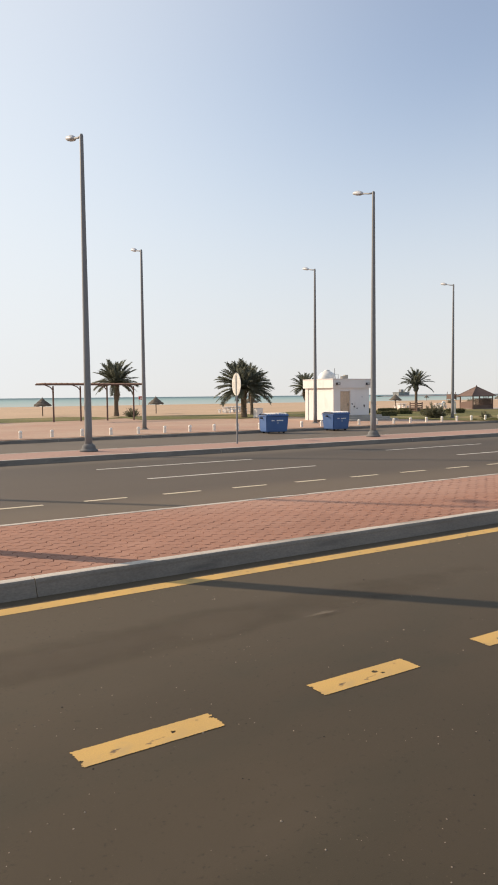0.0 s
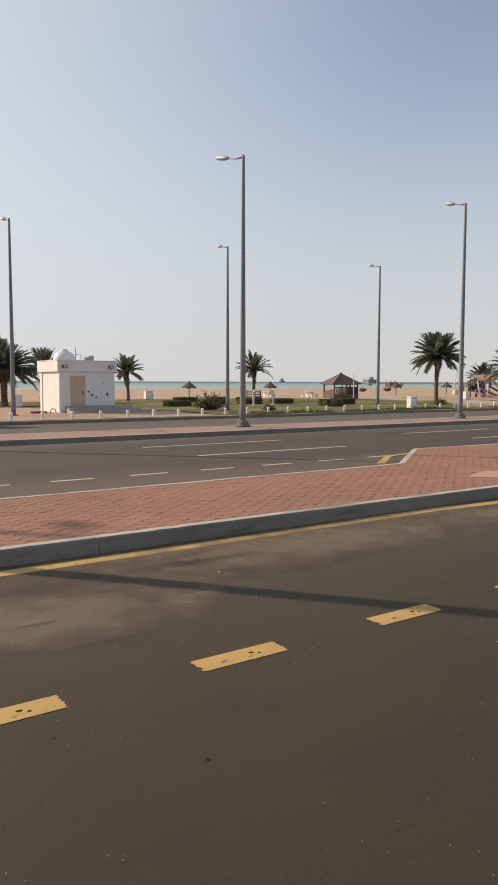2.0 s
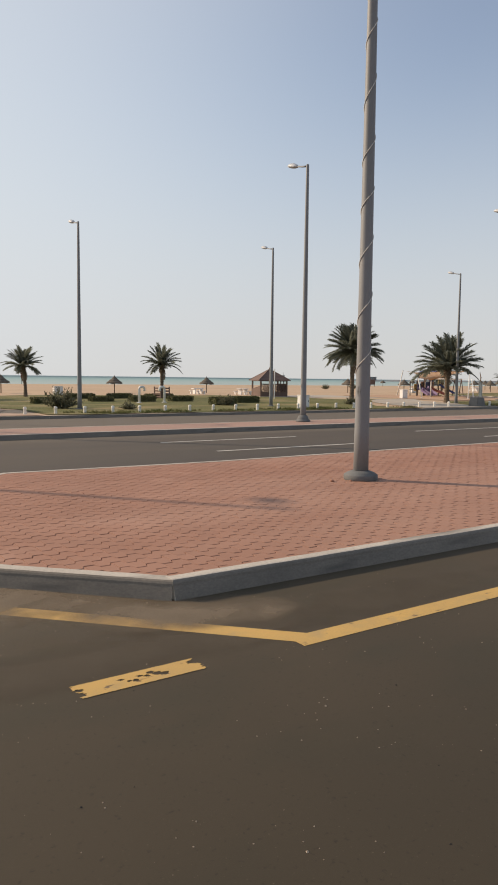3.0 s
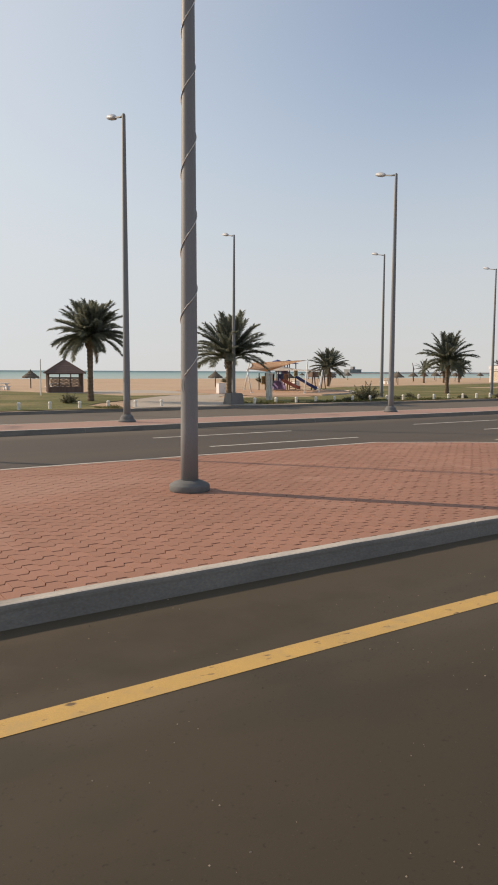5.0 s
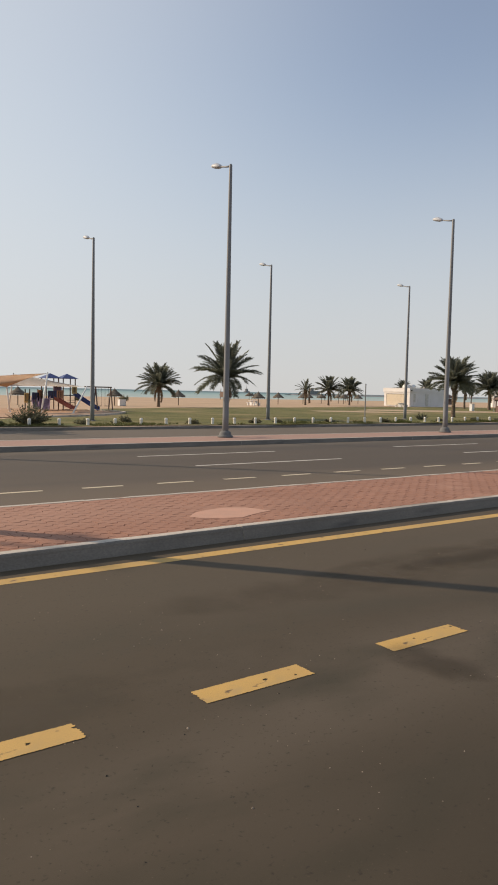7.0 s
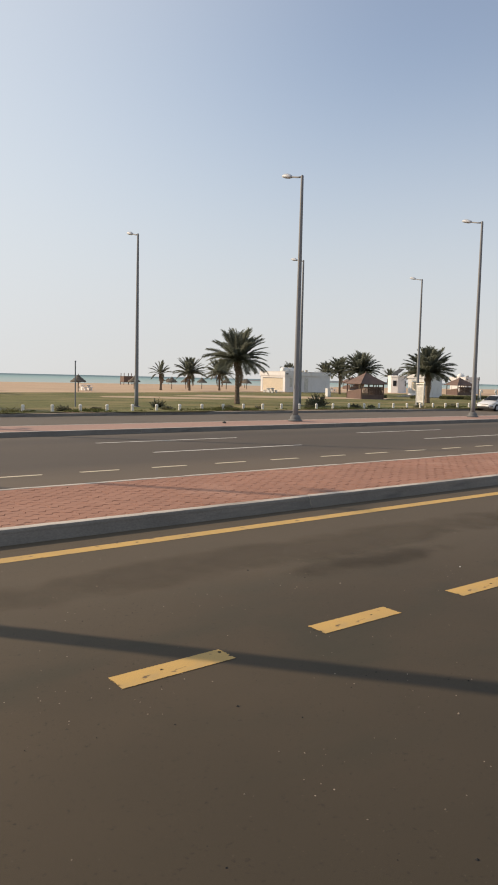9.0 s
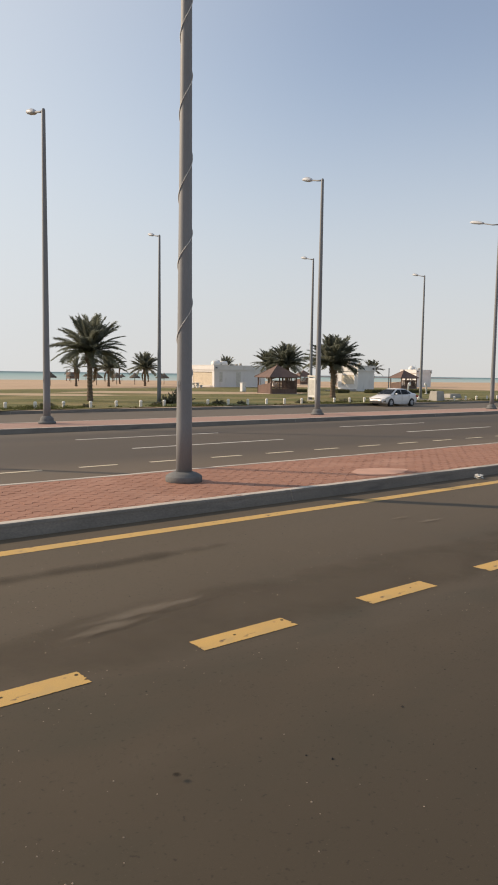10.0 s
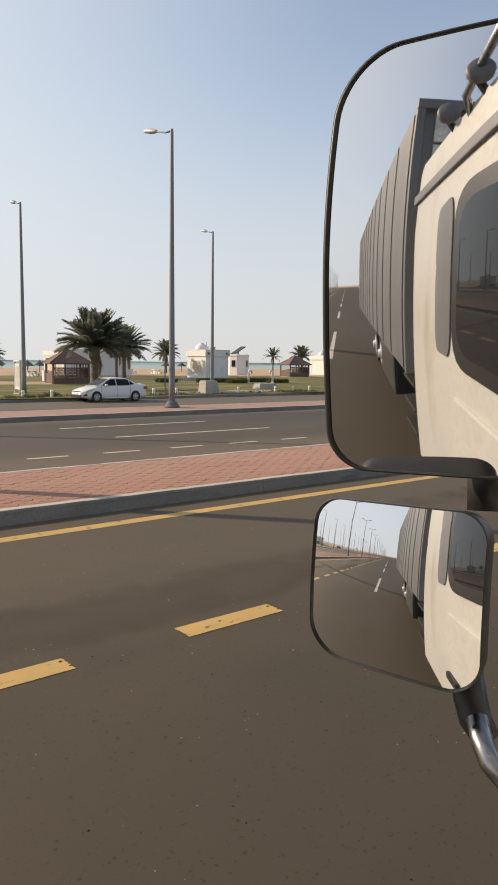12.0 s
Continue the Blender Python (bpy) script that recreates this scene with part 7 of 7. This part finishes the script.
        for hx in (1.28, 2.34, 3.28):
            b = B()
            box(b, hx, s * 0.874 - 0.018, 0.32, hx + 0.012, s * 0.874 + 0.018, 0.92)
            part("door_gap", b, DARK, t)
        b = B()
        shape(b, [(0.12, 0.36), (0.34, 0.40), (0.34, 0.50), (0.14, 0.47)], s * 0.55, s * 0.835)
        part("fog_lamp", b, DARK, t)
        b = B()
        box(b, 1.5, s * 0.86 - 0.03, 0.22, 3.1, s * 0.86 + 0.035, 0.30, 0.01)
        part("sill", b, CAR_WHITE, t)
        for wx in (0.95, 3.65):
            part("wheel_arch", rod(B(), (wx, s * 0.70, 0.33), (wx, s * 0.893, 0.33), 0.338, 0.338, 28), BLACK, t)
            w = part("wheel", rod(B(), (wx, s * 0.72, 0.315), (wx, s * 0.875, 0.315), 0.16, 0.16, 20), DARK, t)
            b = rod(B(), (wx, s * 0.72, 0.315), (wx, s * 0.905, 0.315), 0.315, 0.30, 32)
            part("tyre", b, RUBBER, w)
            part("wheel_disc", rod(B(), (wx, s * 0.895, 0.315), (wx, s * 0.9075, 0.315), 0.215, 0.21, 24), BOX_GREY_RIM, w, "grey wheel disc behind the spokes")
            b = B()
            for k in range(5):
                a = k * 1.2566 + 0.3
                rod(b, (wx, s * 0.908, 0.315), (wx + 0.20 * math.cos(a), s * 0.908, 0.315 + 0.20 * math.sin(a)), 0.035, 0.025, 6)
            rod(b, (wx, s * 0.90, 0.315), (wx, s * 0.925, 0.315), 0.05, 0.045, 12)
            part("rim", b, LAMP_HEAD, w, "silver five-spoke rim")
    pane("windscreen", [(1.06, -0.72, 0.992), (1.06, 0.72, 0.992), (1.86, 0.54, 1.392), (1.86, -0.54, 1.392)])
    pane("rear_window", [(3.40, -0.52, 1.365), (3.40, 0.52, 1.365), (3.98, 0.58, 1.11), (3.98, -0.58, 1.11)])
    b = B()
    shape(b, [(-0.012, 0.28), (0.05, 0.28), (0.05, 0.45), (-0.012, 0.44)], -0.62, 0.62)
    part("grille", b, BLACK, t, "wide black lower intake")
    b = B()
    box(b, -0.004, -0.5, 0.615, 0.05, 0.5, 0.66, 0.01)
    part("grille", b, DARK, t, "narrow dark upper grille")
    b = B()
    box(b, -0.02, -0.26, 0.47, 0.02, 0.26, 0.57, 0.004)
    part("number_plate", b, WHITE_PAINT, t, "blank pale plate")
    t.scale = (0.945, 0.97, 0.97)


car(199.22, 38.72, -0.16)


# ---------------------------------------------------------------- truck standing in the lane
CREAM = material("cream_paint", (0.62, 0.605, 0.55), (0.56, 0.545, 0.49), rough=0.38, big=1.2, fine=25, bump=0.03, grain=0.05)
blend_more(CREAM, (0.42, 0.38, 0.31), 2.2, 0.60, 0.80, (1, 1, 0.4))
BOX_GREY = material("grey_cargo_panel", (0.155, 0.160, 0.165), (0.125, 0.129, 0.134), rough=0.55, big=1.0, fine=30, bump=0.1, grain=0.1, stretch=(2, 2, 0.4))
CHROME = material("chrome_tube", (0.36, 0.36, 0.36), (0.30, 0.30, 0.30), rough=0.3, metal=1.0, big=3, fine=60, bump=0, grain=0.05)
SILVER = material("mirror_silver", (0.84, 0.84, 0.84), (0.82, 0.82, 0.82), rough=0.0, metal=1.0, big=1, fine=10, bump=0, grain=0.01)
SILVER.node_tree.nodes["Principled BSDF"].inputs["Roughness"].default_value = 0.02
for link in list(SILVER.node_tree.nodes["Principled BSDF"].inputs["Roughness"].links):
    SILVER.node_tree.links.remove(link)


def rounded(w0, w1, h0, h1, radii, n=14):
    """Outline of a rectangle with its four corners rounded, from the lower left round to the upper left."""
    out = []
    for (cx, cy, sx, sy, a0), r in zip(((w0, h0, 1, 1, 180), (w1, h0, -1, 1, 270), (w1, h1, -1, -1, 0), (w0, h1, 1, -1, 90)), radii):
        for i in range(n):
            a = radians(a0 + 90 * i / (n - 1))
            out.append((cx + sx * r + r * math.cos(a), cy + sy * r + r * math.sin(a)))
    fine = []
    for (xa, ya), (xb, yb) in zip(out, out[1:] + out[:1]):
        m = max(1, int(math.hypot(xb - xa, yb - ya) / 0.006))
        fine += [(xa + (xb - xa) * i / m, ya + (yb - ya) * i / m) for i in range(m)]
    return fine


def softened(outline, share=0.24, n=5):
    """The same outline with its corners rounded off."""
    out = []
    for k in range(len(outline)):
        p, q, r = [Vector(outline[(k + i - 1) % len(outline)]) for i in range(3)]
        a, c = q.lerp(p, share), q.lerp(r, share)
        out += [tuple(a.lerp(q, i / n).lerp(q.lerp(c, i / n), i / n)) for i in range(n + 1)]
    return out


def mirror_unit(t, at, outline, curve, rim, deep, label, glass_label, off=0.0):
    """A housing with a curved reflecting glass; the outline lies in its own plane, facing local +z."""
    cx = sum(p[0] for p in outline) / len(outline)
    cy = sum(p[1] for p in outline) / len(outline)

    def level(u, v):
        return -(u * u + v * v) / (2 * curve)

    bm = B()
    prev = None
    for k, dz in ((1.0 - rim, -0.003), (1.0 - rim * 0.6, 0.005), (1.0, 0.003), (1.004, -0.010), (0.98, -deep * 0.4), (0.86, -deep * 0.85), (0.6, -deep)):
        sh = off if dz == -0.003 else off * 0.5 if dz == 0.005 else 0.0
        cur = [bm.verts.new((cx + sh + (u - cx) * k, cy + (v - cy) * k, dz + level(cx + sh + (u - cx) * k, cy + (v - cy) * k))) for u, v in outline]
        if prev:
            for i in range(len(cur)):
                bm.faces.new((prev[i], prev[(i + 1) % len(cur)], cur[(i + 1) % len(cur)], cur[i]))
        prev = cur
    bm.faces.new(prev)
    unit = part("mirror_housing", bm, BLACK, t, label, True)
    unit.matrix_basis = at
    bm = B()
    cx += off
    outline = [(u + off, v) for u, v in outline]
    rings = [[bm.verts.new((cx, cy, level(cx, cy) + 0.002))]]
    for j in range(1, 49):
        k = (1.0 - rim * 0.8) * j / 48
        rings.append([bm.verts.new((cx + (u - cx) * k, cy + (v - cy) * k, 0.002 + level(cx + (u - cx) * k, cy + (v - cy) * k))) for u, v in outline])
    n = len(outline)
    for i in range(n):
        bm.faces.new((rings[0][0], rings[1][i], rings[1][(i + 1) % n]))
    for p, q in zip(rings[1:], rings[2:]):
        for i in range(n):
            bm.faces.new((p[i], q[i], q[(i + 1) % n], p[(i + 1) % n]))
    g = part("mirror_glass", bm, SILVER, unit, glass_label, True)
    return unit


def truck(x, side, z):
    """A cargo truck along +x; x is the front of the cab, side the y of its cargo flank, z the road."""
    t = thing("truck", x, side, z, 0, "cream-white cargo truck with grey ribbed body and black mirrors", "truck")
    cab = 0.0
    bm = B()
    prof = [(-0.02, 0.60), (0.0, 1.55), (-0.14, 1.75), (-0.55, 2.62), (-0.95, 3.04), (-1.3, 3.12), (-2.80, 3.12), (-2.90, 3.04), (-3.0, 2.60), (-3.0, 0.62), (-1.75, 0.60), (-1.62, 0.95), (-1.3, 1.12), (-0.85, 1.12), (-0.55, 0.95), (-0.45, 0.60)]
    shape(bm, prof, cab - 2.2, cab)
    bmesh.ops.recalc_face_normals(bm, faces=bm.faces)
    bmesh.ops.bevel(bm, geom=list(bm.edges), offset=0.05, segments=3, affect="EDGES")
    part("cab", bm, CREAM, t, "cream-white painted cab")
    bm = B()
    box(bm, -2.0, cab - 0.01, 0.95, -0.42, cab + 0.016, 1.60, 0.015)
    door = part("door", bm, CREAM, t, "cream cab door")
    bm = B()
    box(bm, -1.95, cab + 0.016, 1.02, -1.75, cab + 0.05, 1.09, 0.01)
    part("handle", bm, BLACK, door)
    for k in range(5):
        bm = B()
        box(bm, -1.3 + 0.09 * k, cab + 0.016, 1.30, -1.24 + 0.09 * k, cab + 0.02, 1.36)
        part("lettering_bar", bm, DARK, door, "plain dark bar of lettering")
    bm = B()
    shape(bm, softened([(-2.02, 1.78), (-1.2, 1.78), (-0.62, 1.60), (-0.70, 1.95), (-0.98, 2.62), (-2.02, 2.68)]), cab - 0.006, cab + 0.014)
    w = part("window_frame", bm, BLACK, t, "black rubber window frame")
    bm = B()
    shape(bm, softened([(-1.94, 1.86), (-1.2, 1.86), (-0.72, 1.70), (-0.79, 1.96), (-1.02, 2.53), (-1.94, 2.59)]), cab + 0.010, cab + 0.020)
    part("window", bm, DARK_GLASS, w, "dark side window")
    bm = B()
    box(bm, -2.96, cab - 0.005, 2.80, -0.72, cab + 0.022, 2.87, 0.008)
    part("trim", bm, BOX_GREY, t, "grey trim strip above the window")
    bm = B()
    shape(bm, softened([(-2.32, 1.80), (-2.06, 1.80), (-2.06, 2.66), (-2.32, 2.62)]), cab - 0.004, cab + 0.010)
    part("rear_panel", bm, BOX_GREY, t)
    for k, lx in enumerate((-1.8, -2.2)):
        bm = lathe(B(), [(0.04, 0.0), (0.08, 0.03), (0.085, 0.07), (0.07, 0.09)], 16)
        ob = part("roof_lamp", bm, BOX_GREY, t, "round grey roof lamp", True)
        ob.matrix_basis = pose(lx, cab + 0.03, 3.14, 0, 80, 20) @ Matrix.Diagonal((0.8, 0.8, 0.8, 1))
        part("lamp_bracket", rod(B(), (lx, cab - 0.06, 3.0), (lx, cab + 0.03, 3.12), 0.02, 0.02, 8), DARK, t)
    part("grab_rail", tube(B(), [(-2.0, cab - 0.04, 3.02), (-1.9, cab + 0.05, 3.10), (-1.3, cab + 0.06, 3.34), (-1.2, cab - 0.04, 3.08)], 0.022, 10), CHROME, t, "bright tube along the roof's edge", True)
    part("windscreen", shape(B(), [(-0.13, 1.79), (-0.50, 2.58), (-0.48, 2.59), (-0.11, 1.80)], cab - 2.05, cab - 0.15), DARK_GLASS, t)
    bm = B()
    box(bm, -1.5, cab - 0.10, 0.42, -0.75, cab + 0.10, 0.50, 0.015)
    part("step", bm, BLACK, t, "black tread step")
    bm = B()
    box(bm, -0.02, cab - 2.15, 0.35, 0.10, cab - 0.05, 0.70, 0.03)
    part("bumper", bm, BOX_GREY, t)
    # cargo body
    L = 9.2
    bm = B()
    box(bm, -3.25 - L, -2.45, 1.40, -3.25, 0.015, 3.80)
    part("cargo_body", bm, BOX_GREY, t, "dark grey cargo box")
    for k in range(12):
        bm = B()
        box(bm, -3.33 - k * L / 12 - 0.05, 0.015, 1.42, -3.33 - k * L / 12, 0.027, 3.77, 0.004)
        part("rib", bm, BOX_GREY, t)
    for k in range(8):
        bm = B()
        box(bm, -3.25, -0.42, 1.46 + k * 0.285, -3.22, -0.16, 1.72 + k * 0.285, 0.01)
        part("front_panel", bm, SIGN_BACK, t, "pale panel on the box's front")
    bm = B()
    box(bm, -3.23, -2.45, 3.76, -3.18, 0.03, 3.86, 0.01)
    box(bm, -3.23, -0.05, 1.40, -3.18, 0.03, 3.76, 0.01)
    part("front_frame", bm, BOX_GREY, t)
    bm = B()
    box(bm, -3.2 - L, -1.7, 0.62, -0.5, -0.8, 0.96, 0.02)
    part("chassis", bm, DARK, t)
    bm = B()
    box(bm, -6.4, -0.62, 0.55, -4.9, -0.12, 1.22, 0.06)
    part("fuel_tank", bm, DARK, t, "dark fuel tank under the cargo box")
    for k in range(3):
        bm = B()
        box(bm, -3.9, -0.16, 0.62 + 0.28 * k, -3.4, -0.08, 0.66 + 0.28 * k, 0.008)
        part("ladder_rung", bm, DARK, t)
    for wx in (-1.08, -8.2, -9.5):
        for wy in (-0.44, -2.34):
            w = part("wheel", rod(B(), (wx, wy - 0.13, 0.5), (wx, wy + 0.12, 0.5), 0.29, 0.29, 20), BOX_GREY, t)
            part("tyre", rod(B(), (wx, wy - 0.15, 0.5), (wx, wy + 0.11, 0.5), 0.5, 0.48, 28), RUBBER, w)
            bm = lathe(B(), [(0.30, 0.0), (0.24, 0.02), (0.12, 0.03), (0.10, 0.10), (0.02, 0.11)], 16)
            ob = part("rim", bm, LAMP_HEAD, w, "", True)
            ob.matrix_basis = pose(wx, wy + 0.10, 0.5, -90, 0, 0)
    # mirrors on their bent arm
    here = Vector((x, side, z))
    big = rounded(-0.044, 0.150, -0.178, 0.211, (0.040, 0.040, 0.045, 0.060))
    # the tall glass leans in at its upper outer corner
    big = [(u + 0.011 * max(0.0, v / 0.206) ** 2 * max(0.0, 1 - (u + 0.048) / 0.12), v + 0.058 * (u + 0.03) * max(0.0, v / 0.206)) for u, v in big]
    small = rounded(-0.096, 0.064, -0.108, 0.046, (0.034, 0.030, 0.026, 0.024))
    small = [(u, v - 0.07 * (u + 0.01) * max(0.0, 0.02 - v) / 0.12) for u, v in small]
    mirror_unit(t, Matrix.Translation(Vector((180.668, 0.294, 2.309)) - here) @ pose(0, 0, 0, 93.17, 0, -67.2), big, 0.95, 0.016, 0.07, "black housing of the tall main mirror", "tall mirror glass", 0.005)
    low = mirror_unit(t, Matrix.Translation(Vector((180.652, 0.222, 2.068)) - here) @ pose(0, 0, 0, 82.18, 0, -68.2), small, 0.40, 0.016, 0.09, "black housing of the wide-angle mirror", "strongly curved mirror glass")
    arm = [(180.735, 0.215, 1.946), (180.726, 0.204, 1.927), (180.719, 0.193, 1.912), (180.715, 0.178, 1.900)]
    part("mirror_arm", tube(B(), [Vector(p) - here for p in arm], [0.016, 0.016, 0.015, 0.013], 12), BLACK, t, "black elbow under the small mirror", True)
    arm = [(180.708, 0.184, 1.919), (180.697, 0.172, 1.909), (180.690, 0.159, 1.896), (180.692, 0.139, 1.881), (180.718, 0.114, 1.861), (180.798, 0.068, 1.836)]
    part("mirror_arm", tube(B(), [Vector(p) - here for p in arm], 0.0100, 12), CHROME, t, "bent chrome mirror tube", True)
    arm = [(180.820, 0.255, 2.148), (180.813, 0.248, 2.087)]
    part("mirror_bracket", tube(B(), [Vector(p) - here for p in arm], 0.022, 10), BLACK, t, "black bracket between the mirrors", True)
    return t


truck(181.45, -0.24, ZR)


# ---------------------------------------------------------------- zigzag pavers of the median, built last
PL, PW, JOINT_W = 0.30, 0.24, 0.017
WAVES = [[(0.0, 0.0), (0.38, 0.0), (0.50, 0.36), (0.88, 0.36), (1.0, 0.0)], [(0.0, 0.36), (0.38, 0.36), (0.50, 0.0), (0.88, 0.0), (1.0, 0.36)]]
PAVER_FACES = [(a + k, a + (k + 1) % 10, a + 10 + (k + 1) % 10, a + 10 + k) for a in (0, 10) for k in range(10)] + [(20 + k, 21 + k, 28 - k, 29 - k) for k in range(4)]


def paver_points(wave):
    """Corners of one stepped paver: joint foot, upper edge and top."""
    low = [(u * PL, w * PW) for u, w in wave]
    ring = low + [(u, w + PW) for u, w in reversed(low)]
    pts = []
    for shrink, end, z in ((JOINT_W * 0.5, 0.0028, -0.02), (JOINT_W * 0.5, 0.0028, -0.004), (JOINT_W * 0.5 + 0.004, 0.0028, 0.0)):
        pts += [(u + (end if u < 0.001 else -end if u > PL - 0.001 else 0), w + (shrink if k < 5 else -shrink), z) for k, (u, w) in enumerate(ring)]
    return pts


PAVER_VERTS = [paver_points(w) for w in WAVES]
PAVER_ME = [mesh_of("paver", v, PAVER_FACES, PAVER) for v in PAVER_VERTS]
PAVER_Z = ZR + 0.185


def lay_pavers():
    verts, faces = [], []
    rnd = random.Random(31)
    singles = 0
    for row in range(int((15.3 - 5.9) / PW)):
        y = 5.9 + row * PW
        for col in range(int((262 - 14) / PL)):
            x = 14 + (col + 0.5 * (row % 2)) * PL
            lo = max(edge_at(NEAR_EDGE, x), edge_at(NEAR_EDGE, x + PL))
            hi = min(edge_at(FAR_EDGE, x), edge_at(FAR_EDGE, x + PL))
            if y + PW * 1.36 < lo + 0.1 or y > hi - 0.1:
                continue
            z = PAVER_Z + rnd.uniform(-0.0025, 0.0015)
            if 85.0 < x < 97.5 and lo + 0.06 < y < 7.9 and singles < 300:
                piece("paver", PAVER_ME[row % 2], MEDIAN, pose(x, y, z, rnd.uniform(-0.4, 0.4), rnd.uniform(-0.4, 0.4)))
                singles += 1
                continue
            k = len(verts)
            cut = y < lo + 0.06 or y + PW * 1.36 > hi - 0.06
            for a, b, c in PAVER_VERTS[row % 2]:
                yy = y + b
                if cut:
                    yy = min(max(yy, edge_at(NEAR_EDGE, x + a) + 0.06), edge_at(FAR_EDGE, x + a) - 0.06)
                verts.append((x + a, yy, z + c))
            faces.extend([tuple(k + i for i in f) for f in PAVER_FACES])
    rest = new("paver_field", mesh_of("paver_field", verts, faces, PAVER))
    rest.parent = MEDIAN
    tagged(rest, "red stepped interlocking pavers with dark joints", kind="stuff")


lay_pavers()
